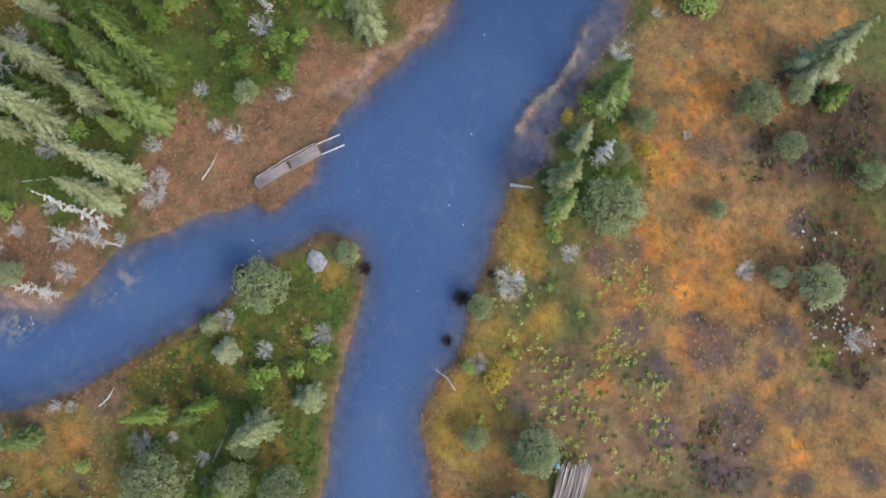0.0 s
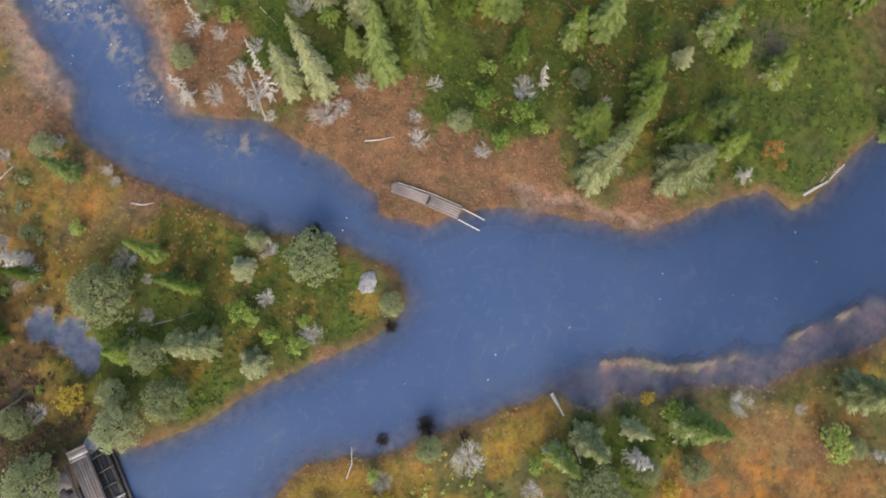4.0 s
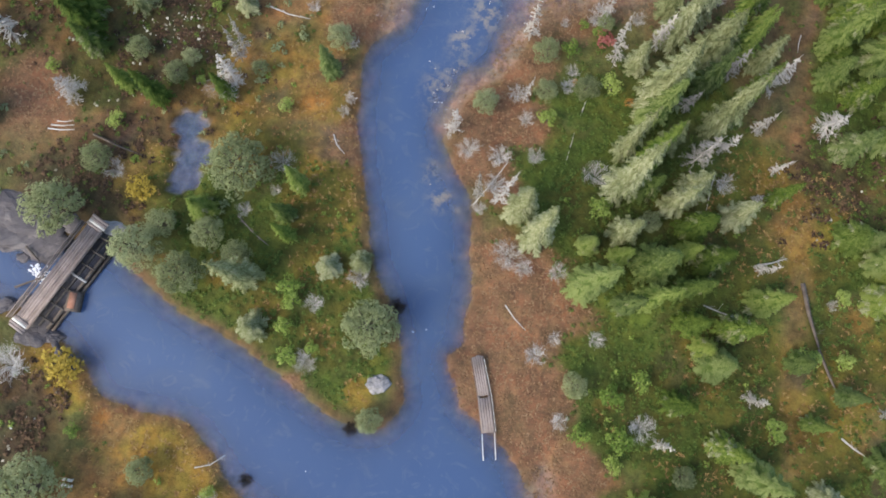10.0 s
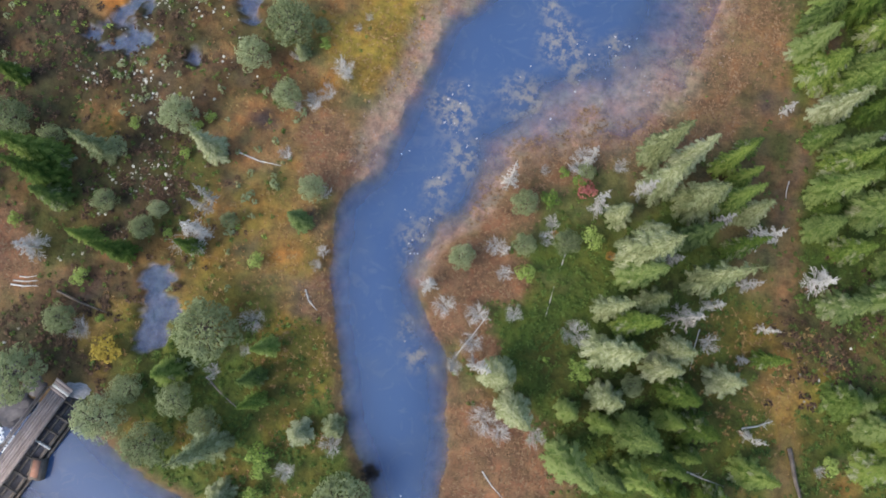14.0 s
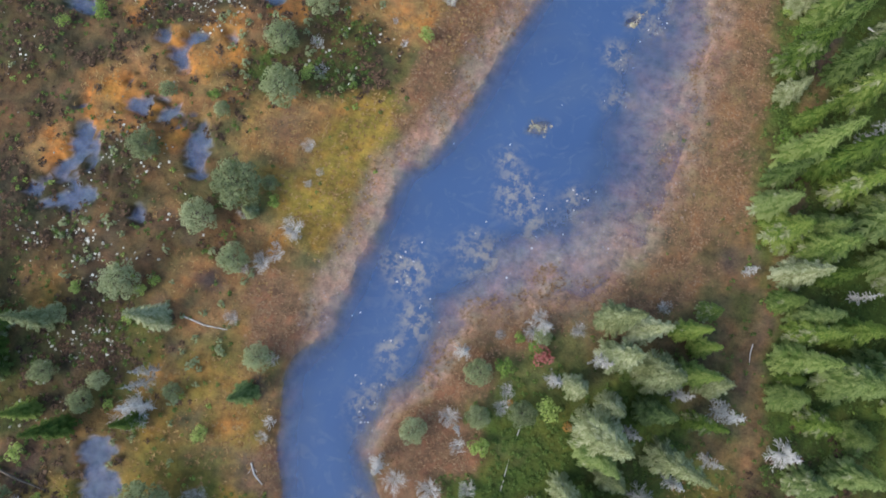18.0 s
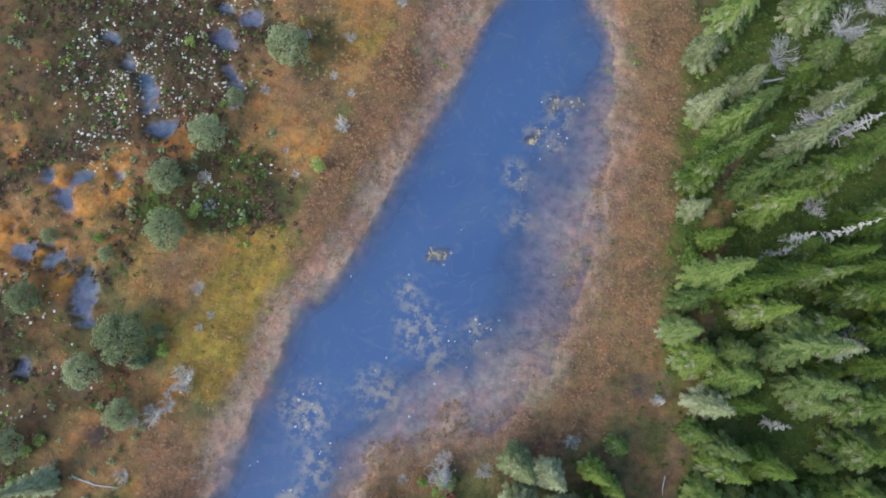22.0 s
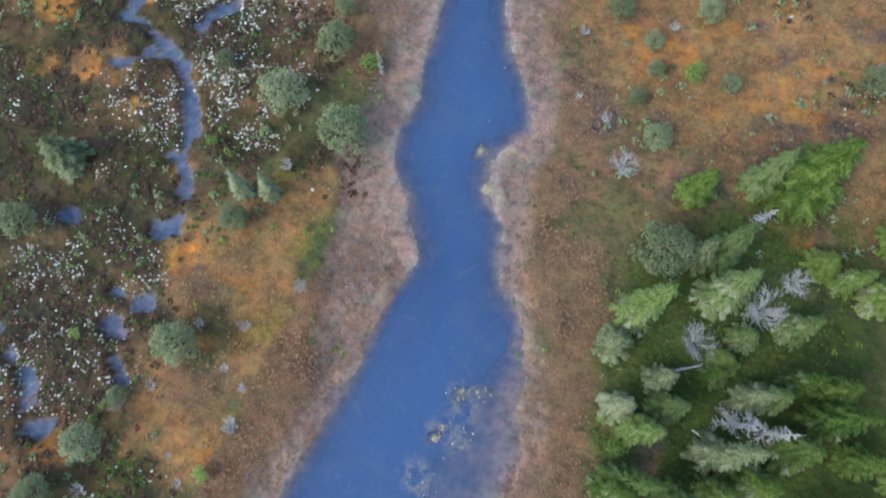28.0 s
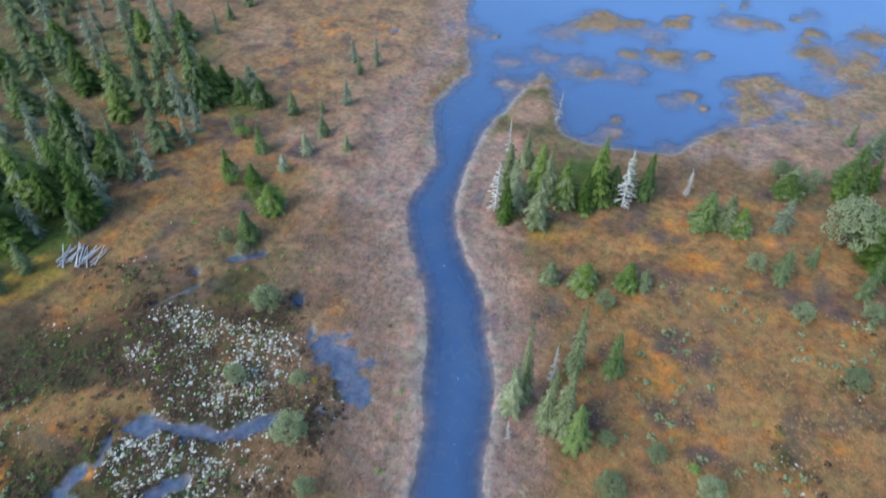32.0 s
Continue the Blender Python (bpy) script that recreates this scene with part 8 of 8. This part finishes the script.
for k, (px, py, w, d, h) in enumerate(((-20.3, 14.2, 3.2, 1.6, 1.0), (-22.4, 3.2, 3.4, 2.2, 1.0))):
    me = rock_mesh("abutment", 12 + k, STONE if k == 0 else DARKROCK, 0.35, 0.8)
    ob = new("abutment", me)
    ob.parent = dam
    ob["label"] = "grey stone abutment"
    ob.matrix_basis = pose(px, py, 0.15, 0, 0, 15) @ Matrix.Diagonal((w, d, h * 1.2, 1))

# bedrock and white water below the dam
ROCKS = [rock_mesh("boulder", s, DARKROCK, 0.45, 0.5) for s in (1, 2, 3)]
for k, (x, y, w, d, h, a) in enumerate(((-27.9, 10.9, 6.4, 3.6, 1.3, 20), (-25.0, 10.9, 4.4, 2.8, 1.1, 60), (-29.2, 12.4, 5.2, 3.2, 1.3, 5), (-26.7, 12.5, 4.6, 3.0, 1.2, 80),
                                        (-24.1, 11.4, 2.2, 1.8, 1.1, 30), (-30.6, 9.9, 3.0, 1.6, 1.2, 0), (-25.8, 4.6, 2.2, 1.4, 0.9, 40), (-23.9, 13.3, 2.6, 2.0, 1.0, 15), (-28.6, 9.2, 3.4, 1.6, 0.9, 10), (-31.8, 11.6, 4.0, 3.0, 1.4, 50), (-26.4, 8.9, 1.5, 1.0, 0.6, 25), (-21.0, 3.9, 2.2, 1.2, 1.0, 10), (-24.6, 5.6, 1.6, 1.0, 0.6, 70), (-19.6, 3.0, 2.6, 0.9, 0.8, -35), (-18.2, 2.6, 1.8, 0.8, 0.7, -50))):
    ob = tagged(new("boulder", ROCKS[k % 3]), "dark wet bedrock boulder beside the rapids below the dam", "rock", "boulders below the dam")
    ob.matrix_basis = pose(x, y, ground_z(x, y) * 0.5, 0, 0, a) @ Matrix.Diagonal((w, d, h * 1.5, 1))
foam_bits = Bits()
fr = random.Random(8)
for k in range(150):
    t = fr.random() ** 1.7
    cx, cy = -23.0 - 2.2 * t + fr.uniform(-0.2, 0.2), 7.9 + 0.5 * t + fr.gauss(0, 0.55 - 0.3 * t)
    r = fr.uniform(0.04, 0.12)
    k0 = len(foam_bits.v)
    foam_bits.v.append(np.array((cx, cy, 0.08 + r * 0.25)))
    for s in range(7):
        a = 6.283 * s / 7
        rr = r * fr.uniform(0.7, 1.3)
        foam_bits.v.append(np.array((cx + rr * 1.5 * math.cos(a), cy + rr * math.sin(a), 0.012)))
    for s in range(7):
        foam_bits.f.append((k0, k0 + 1 + s, k0 + 1 + (s + 1) % 7))
tagged(new("rapids_foam", foam_bits.mesh("rapids_foam", FOAM)), "white foaming water below the dam", "water", kind="stuff")
for k, (a, b) in enumerate((((-25.6, 6.4, 0.35), (-23.6, 8.2, 0.55)), ((-26.2, 9.9, 0.7), (-24.6, 9.2, 0.6)))):
    tagged(pole("drift_log", a, b, 0.12, 0.08, BEAM), "dark drift log caught in the rapids", "log")

# the lichened boulder on the point
ob = tagged(new("boulder", rock_mesh("boulder", 8, STONE, 0.3, 0.55, 4)), "large pale grey lichened boulder on the point", "rock")
ob.matrix_basis = pose(6.0, 11.3, 0.25, 0, 0, 35) @ Matrix.Diagonal((2.0, 1.6, 1.6, 1))

# the old jetty
jetty = thing("jetty", "old weathered plank jetty with bare stringers running into the water", "jetty")
spine = [np.array((12.72, 16.65, 0.80)), np.array((14.5, 13.9, 0.72)), np.array((16.0, 11.3, 0.55))]
for a, b, wide in zip(spine[:-1], spine[1:], (0.92, 1.08)):
    w = (b - a) / np.linalg.norm(b - a)
    side = np.array((-w[1], w[0], 0))
    for k in range(5):
        o = side * wide * (k / 5 - 0.4) + np.array((0, 0, gr.uniform(-0.006, 0.006)))
        beam("board", a + o - w * gr.uniform(-0.12, 0.16), b + o - w * gr.uniform(0.02, 0.10), wide / 5 - 0.004, 0.04, PLANK, jetty)
for s in (-1, 1):
    q = [np.array((12.72, 16.65, 0.71)), np.array((14.5, 13.9, 0.63)), np.array((16.0, 11.3, 0.46)), np.array((16.95, 9.35, 0.22))]
    for a, b in zip(q[:-1], q[1:]):
        w = (b - a) / np.linalg.norm(b - a)
        o = np.array((-w[1], w[0], 0)) * 0.52 * s
        beam("stringer", a + o, b + o, 0.07, 0.12, BEAM if b is not q[3] else GREYWOOD, jetty)
pole("hand_pole", (13.3, 16.75, 0.82), (15.05, 14.2, 0.80), 0.035, 0.03, GREYWOOD, jetty, "pale grey hand pole")
pole("hand_pole", (15.05, 14.2, 0.78), (16.5, 11.7, 0.62), 0.035, 0.03, GREYWOOD, jetty)
for x, y in ((12.35, 16.45), (13.15, 16.95), (14.2, 13.8), (14.95, 14.35), (15.65, 11.15), (16.45, 11.6)):
    beam("pile", (x, y, -0.7), (x, y, 0.6), 0.12, 0.12, BEAM, jetty)

# fallen trunks and poles
def log(a, b, r, label, material=GREYWOOD, bend=0.1, stubs=0):
    za, zb = max(ground_z(*a), 0.0), max(ground_z(*b), 0.0)
    body = Bits()
    p, q = np.array((*a, za + r * 0.7)), np.array((*b, zb + r * 0.6))
    m = (p + q) / 2 + np.array((0, 0, 0.03)) + np.cross(q - p, (0, 0, 1)) / np.linalg.norm(q - p) * bend
    body.rod(p, m, r, r * 0.8, 7)
    body.rod(m, q, r * 0.8, r * 0.4, 7)
    lr = random.Random(int(abs(a[0]) * 100))
    for k in range(stubs):
        t = lr.uniform(0.15, 0.98)
        c = p + (q - p) * t
        d = np.array((lr.uniform(-1, 1), lr.uniform(-1, 1), lr.uniform(0.1, 0.9)))
        body.rod(c, c + d * lr.uniform(0.25, 0.8), 0.025, 0.01, 3)
    tagged(new("fallen_log", body.mesh("fallen_log", material)), label, "log", "fallen logs")


log((13.2, 21.6), (15.6, 20.3), 0.06, "pale bare pole lying on the brown sedge bank")
log((35.6, 33.3), (38.6, 28.7), 0.2, "long fallen grey-black trunk lying in the green clearing", BEAM, 0.15, 8)
log((38.6, 28.6), (41.9, 25.2), 0.13, "thin end of a fallen trunk in the grass", BEAM, 0.1, 6)
log((-10.9, 19.5), (-7.4, 18.2), 0.08, "grey-brown fallen trunk lying on the moss of the point", PLANK, 0.1, 5)
log((-16.7, 38.0), (-12.9, 38.4), 0.07, "white bare pole lying on the bog", GREYWOOD, 0.2, 3)
log((12.9, -5.6), (11.3, -11.4), 0.16, "bleached fallen tree with its butt at the water's edge", GREYWOOD, -0.3, 7)
log((28.3, 54.6), (28.6, 52.9), 0.045, "short white pole lying on the forest path")
log((-29.5, 20.3), (-27.6, 21.1), 0.08, "grey cut pole lying among the trees")
log((-29.6, 19.9), (-27.4, 20.7), 0.07, "grey cut pole lying among the trees")
log((-29.2, 20.8), (-27.9, 21.4), 0.06, "grey cut pole lying among the trees")
log((-25.6, 21.0), (-20.9, 21.0), 0.12, "brown half-sunken trunk lying beside the footpath", BARK)
log((-5.0, -0.8), (-3.2, 1.0), 0.06, "bent bare branch reaching over the water", GREYWOOD, 0.25, 3)
log((7.3, 28.5), (8.6, 33.1), 0.07, "thin bleached trunk fallen against dead shrubs", GREYWOOD, 0.05, 5)
log((-6.4, 29.4), (-4.8, 28.2), 0.07, "small grey branch lying on the dark bank", GREYWOOD, 0.2, 4)
log((41.0, -5.4), (46.0, -5.6), 0.12, "bleached fallen trunk lying along the water's edge", GREYWOOD, 0.3, 9)
log((28.5, 28.2), (31.2, 28.3), 0.07, "grey fallen snag in the forest clearing", GREYWOOD, 0.05, 8)
log((12.8, 41.0), (13.3, 35.0), 0.05, "long thin bleached pole on the forest floor")
log((25.5, 39.5), (26.0, 36.0), 0.05, "thin bleached pole in the grass clearing")

# the pile of poles at the forest's edge
pile = thing("pole_stack", "stack of grey bleached timber poles at the forest edge", "wood stack")
pr = random.Random(5)
gz = ground_z(-51.5, 129.5)
for k in range(26):
    t = pr.uniform(-2.3, 2.3)
    z = gz + 0.12 + 0.16 * (k // 8)
    c = np.array((-51.7, 129.6)) + t * np.array((0.94, 0.33))
    d = np.array((-0.33, 0.94)) + np.array((pr.uniform(-0.5, 0.5), pr.uniform(-0.1, 0.1)))
    h = pr.uniform(1.1, 1.9)
    pole("pole", (*(c - d * h), z + pr.uniform(-0.05, 0.05)), (*(c + d * h), z + pr.uniform(-0.05, 0.05)), 0.07, 0.05, GREYWOOD, pile)

# the lean-to of poles with its bit of blue sheet
leanto = thing("pole_shelter", "small lean-to of pale grey split poles on the bog", "shelter")
gz = ground_z(-12.0, -10.3)
for k in range(30):
    y = -9.1 - 0.085 * k
    pole("pole", (-10.6 + pr.uniform(-0.45, 0.35), y - 0.25 + pr.uniform(-0.08, 0.08), gz + 1.5 + pr.uniform(-0.06, 0.06)), (-13.9 + pr.uniform(-0.2, 0.2), y + 0.3, gz + 0.1), 0.05, 0.035, GREYWOOD if k % 4 == 2 else PLANK, leanto)
beam("ridge_pole", (-10.95, -8.9, gz + 1.32), (-10.95, -11.9, gz + 1.32), 0.12, 0.12, BEAM, leanto)
for y in (-9.0, -11.8):
    beam("prop", (-10.95, y, gz - 0.2), (-10.95, y, gz + 1.3), 0.12, 0.12, BEAM, leanto)
tarp = Bits()
box_bits(tarp, (-10.75, -9.05, gz + 1.56), (0.45, 0.35, 0.03), 0.3, 0.2)
TARP = two_tone("blue_sheet", (0.12, 0.30, 0.45), (0.20, 0.42, 0.58), (0.3, 0.52, 0.66), 2.0, 12.0, 0.6, 0.2)
part("sheet", tarp, TARP, leanto, "faded blue plastic sheet")

# pale boards by the path and the shed roof under the trees
for k, (x, y) in enumerate(((-13.9, -5.6), (-13.75, -6.05))):
    b = Bits()
    box_bits(b, (x, y, ground_z(x, y) + 0.3), (0.85, 0.22, 0.05), 0.25)
    for s in (-0.3, 0.3):
        box_bits(b, (x + s, y + s * 0.25, ground_z(x, y) + 0.05), (0.08, 0.16, 0.5), 0.25)
    tagged(new("bench", b.mesh("bench", GREYWOOD)), "pale low plank bench on the bog", "bench", "benches by the water")
log((31.5, 33.2), (33.7, 34.8), 0.08, "small bleached snag lying in the clearing", GREYWOOD, 0.1, 9)
log((42.7, 22.5), (45.1, 21.9), 0.09, "bleached forked branch lying in the grass", GREYWOOD, 0.1, 7)
log((25.6, 89.2), (29.8, 92.4), 0.11, "bleached fallen tree with bare branches between the spruces", GREYWOOD, 0.3, 16)
log((28.5, 85.3), (30.5, 84.9), 0.09, "short bleached trunk with bare branches in the wood", GREYWOOD, 0.1, 8)

# ---- low growth ----
def scatter(count, x0, x1, y0, y1, weight, seed):
    """Places drawn by chance over a stretch of the plan, thinned by a weight field."""
    g = np.random.default_rng(seed)
    x, y = g.uniform(x0, x1, count * 6), g.uniform(y0, y1, count * 6)
    keep = g.random(count * 6) < np.clip(sample(weight, x, y), 0, 1)
    return x[keep][:count], y[keep][:count], g


def strew(name, template_v, template_f, x, y, g, size, tall, material, label, lift=0.0, lean=0.0):
    """One mesh of many small plants, each a turned and scaled copy of a small template."""
    n, k = len(x), len(template_v)
    a, s, h = g.uniform(0, 6.283, n), g.uniform(*size, n), g.uniform(*tall, n)
    c, sn = np.cos(a)[:, None] * s[:, None], np.sin(a)[:, None] * s[:, None]
    t = np.asarray(template_v, float)
    jit = 1 + g.uniform(-0.25, 0.25, (n, k))
    zz = np.maximum(sample(HEIGHT, x, y), -0.02 if lift >= 0 else -9)[:, None] + t[None, :, 2] * h[:, None] * jit + abs(lift)
    vx = x[:, None] + (t[None, :, 0] * c - t[None, :, 1] * sn) * jit
    vy = y[:, None] + (t[None, :, 0] * sn + t[None, :, 1] * c) * jit
    v = np.stack([vx, vy, zz], -1).reshape(-1, 3)
    f = (np.asarray(template_f)[None] + (np.arange(n) * k)[:, None, None]).reshape(-1, 3)
    return tagged(new(name, raw_mesh(name, v, f, material)), label, "vegetation", kind="stuff")


def tuft_template(blades, seed, out=0.8):
    g = np.random.default_rng(seed)
    v, f = [], []
    for k in range(blades):
        a = 6.283 * k / blades + g.uniform(-0.5, 0.5)
        c, s, r = math.cos(a), math.sin(a), out * g.uniform(0.6, 1.1)
        v += [(c * 0.05 - s * 0.10, s * 0.05 + c * 0.10, 0), (c * 0.05 + s * 0.10, s * 0.05 - c * 0.10, 0), (c * r * 0.5, s * r * 0.5, g.uniform(0.6, 1.0))]
        f.append((3 * k, 3 * k + 1, 3 * k + 2))
    return v, f


def clump_template(seed, leaves=9):
    g = np.random.default_rng(seed)
    v, f = [], []
    for k in range(leaves):
        d = g.normal(size=3)
        d[2] = abs(d[2]) + 0.3
        d /= np.linalg.norm(d)
        p = d * np.array((0.42, 0.42, 0.8)) * g.uniform(0.7, 1.1)
        u = np.cross(d, g.normal(size=3))
        u /= np.linalg.norm(u)
        w = np.cross(d, u)
        k3 = len(v)
        v += [p - u * 0.15 - w * 0.08, p + u * 0.15 - w * 0.07, p + w * 0.18]
        f.append((k3, k3 + 1, k3 + 2))
    return v, f


def blob_template(seed):
    g = np.random.default_rng(seed)
    v = [(math.cos(a) * 0.5 * g.uniform(0.7, 1.1), math.sin(a) * 0.5 * g.uniform(0.7, 1.1), -0.05) for a in np.arange(5) * 1.2566]
    v.append((g.uniform(-0.1, 0.1), g.uniform(-0.1, 0.1), 0.9))
    return v, [(k, (k + 1) % 5, 5) for k in range(5)]


DRY = np.clip((HEIGHT + 0.02) / 0.05, 0, 1)
area = (-50, 55, -38, 150)
tv, tf = tuft_template(6, 3, 1.5)
x, y, g = scatter(42000, *area, np.clip(AMOUNT[SEDGE] * (1 - 0.75 * bleached) * (0.35 + mottle) * (HEIGHT > -0.03), 0, 1), 101)
strew("sedge_stuff", tv, tf, x, y, g, (0.2, 0.48), (0.05, 0.16), SEDGE_M, "dry reddish-brown sedge tufts covering the river banks")
x, y, g = scatter(20000, *area, np.clip(AMOUNT[SHALLOW] * np.clip(SHORE * 0.5 + 0.2, 0, 1) * (mottle * 1.8 - 0.5), 0, 1), 102)
strew("reed_stuff", tv, tf, x, y, g, (0.2, 0.45), (0.04, 0.12), REED_M, "pale straw-coloured reeds standing in shallow water")
x, y, g = scatter(19000, *area, np.clip((AMOUNT[ORANGE] + AMOUNT[OCHRE]) * (0.2 + mottle) * DRY * (POOL > 0.2), 0, 1), 103)
strew("bog_grass_stuff", tv, tf, x, y, g, (0.2, 0.5), (0.05, 0.18), GRASS_M, "orange and ochre bog grass tufts")
cv, cf = clump_template(5, 15)
x, y, g = scatter(12000, *area, np.clip(AMOUNT[HEATH] * (1 - 0.8 * AMOUNT[ORANGE]) * np.clip(5.3 - blotch * 9, 0.15, 1) * (mottle * 1.6 - 0.2) * (POOL > 0.15) * (SHORE > 0.5), 0, 1), 104)
strew("heather_stuff", cv, cf, x, y, g, (0.4, 1.1), (0.08, 0.22), HEATH_M, "dark brown heather clumps on the bog hummocks")
x, y, g = scatter(22000, *area, np.clip((AMOUNT[MOSS] + 0.12 * (SHORE > 3)) * (1 - AMOUNT[ORANGE]) * (1 - 0.75 * AMOUNT[OCHRE]) * (1 - AMOUNT[SEDGE]) * (mottle * 1.5 - 0.2) * (POOL > 0.3) * (SHORE > 0.6), 0, 1), 105)
strew("bilberry_stuff", cv, cf, x, y, g, (0.28, 0.65), (0.12, 0.3), MOSS_M, "green bilberry and moss growth under the trees")
bv, bf = blob_template(6)
x, y, g = scatter(17000, *area, np.clip((AMOUNT[HEATH] * (fbm(XX, YY, 5, 111, 3) * 1.5 - 0.84) + AMOUNT[LICHEN] * (mottle * 2.4 - 0.5) * np.clip(fbm(XX, YY, 2.2, 271, 3) * 5 - 1.7, 0.1, 1.6)) * (POOL > 0.15) * (SHORE > 1), 0, 1), 106)
strew("lichen_stuff", bv, bf, x, y, g, (0.07, 0.38), (0.05, 0.16), LICHEN_M, "whitish reindeer lichen cushions between the heather")
x, y, g = scatter(1300, -38, -12, 96, 134, np.clip(AMOUNT[LICHEN] * (fbm(XX, YY, 2.8, 281, 3) * 5 - 2.2) * (POOL > 0.2) * (SHORE > 2), 0, 1), 114)
strew("pale_lichen_stuff", bv, bf, x, y, g, (0.18, 0.46), (0.06, 0.16), LICHEN_M, "broad whitish lichen cushions on the upper bog")
x, y, g = scatter(300, -12, 6, -19, -4, np.clip((SHORE > 1.5) * (fbm(XX, YY, 3, 121, 3) * 3.0 - 1.05), 0, 1), 108)
strew("dwarf_birch_stuff", cv, cf, x, y, g, (0.28, 0.75), (0.15, 0.35), BIRCH_M, "small yellow-green dwarf birch shrubs dotted over the bog")
x, y, g = scatter(800, -48, 54, -4, 150, np.clip((SHORE > 1.0) * (POOL > 0.3) * (1 - AMOUNT[SEDGE]) * (1 - 0.7 * AMOUNT[ORANGE]) * (fbm(XX, YY, 6, 131, 3) * 3.0 - 1.5), 0, 1), 109)
strew("heath_shrub_stuff", cv, cf, x, y, g, (0.3, 0.8), (0.2, 0.5), LEAF, "small green shrubs dotted over the bog and the moss")
pv, pf = blob_template(9)
x, y, g = scatter(5000, *area, np.clip(AMOUNT[WEED] * (fbm(XX, YY, 1.6, 141, 4) * 4.5 - 2.1) * (SHORE < 0.2), 0, 1), 107)
strew("weed_stuff", pv, pf, x, y, g, (0.06, 0.22), (0.01, 0.03), WEED_M, "pale floating weed on the river surface", 0.028)
x, y, g = scatter(120, *area, np.clip((SHORE < -1.0) * (fbm(XX, YY, 9, 151, 3) * 3 - 1.2), 0, 1), 110)
strew("foam_fleck_stuff", pv, pf, x, y, g, (0.05, 0.13), (0.01, 0.02), FOAM, "small white foam flecks drifting on the river", 0.03)
x, y, g = scatter(4500, *area, np.clip(AMOUNT[HEATH] * (fbm(XX, YY, 5, 161, 3) * 2.6 - 0.9) * (POOL > 0.2) * (SHORE > 0.5), 0, 1), 112)
strew("crowberry_stuff", cv, cf, x, y, g, (0.25, 0.6), (0.1, 0.28), MOSS_M, "dark green crowberry cushions among the heather")
x, y, g = scatter(170, 13, 42, 100, 150, np.clip((AMOUNT[ORANGE] + AMOUNT[BROWN]) * (SHORE > 3.0) * (fbm(XX, YY, 8, 181, 3) * 3.0 - 1.2), 0, 1), 113)
strew("juniper_stuff", cv, cf, x, y, g, (0.5, 1.3), (0.3, 0.8), PINE, "small grey-green juniper shrubs dotted over the orange bog")
x, y, g = scatter(280, -46, -12, -2, 112, np.clip((SHORE > 1.5) * (POOL > 0.3) * (1 - AMOUNT[SEDGE]) * (fbm(XX, YY, 7, 191, 3) * 3.0 - 1.35), 0, 1), 114)
strew("young_pine_stuff", cv, cf, x, y, g, (0.5, 1.2), (0.3, 0.8), PINE, "small grey-green pine seedlings dotted over the bog")
x, y, g = scatter(6500, -48, -10, 60, 150, np.clip(AMOUNT[LICHEN] * (fbm(XX, YY, 1.6, 211, 4) * 5 - 2.1) * (POOL > 0.15) * (SHORE > 1), 0, 1), 115)
strew("pale_lichen_stuff", bv, bf, x, y, g, (0.08, 0.34), (0.05, 0.15), LICHEN_M, "pale reindeer lichen cushions crowding the bog hummocks")
x, y, g = scatter(420, 2, 14, 60, 106, np.clip(AMOUNT[ISLET] * 2, 0, 1), 116)
strew("floating_sedge_stuff", tv, tf, x, y, g, (0.2, 0.45), (0.05, 0.14), STRAW_M, "pale yellow sedge on small mats in the river", 0.03)
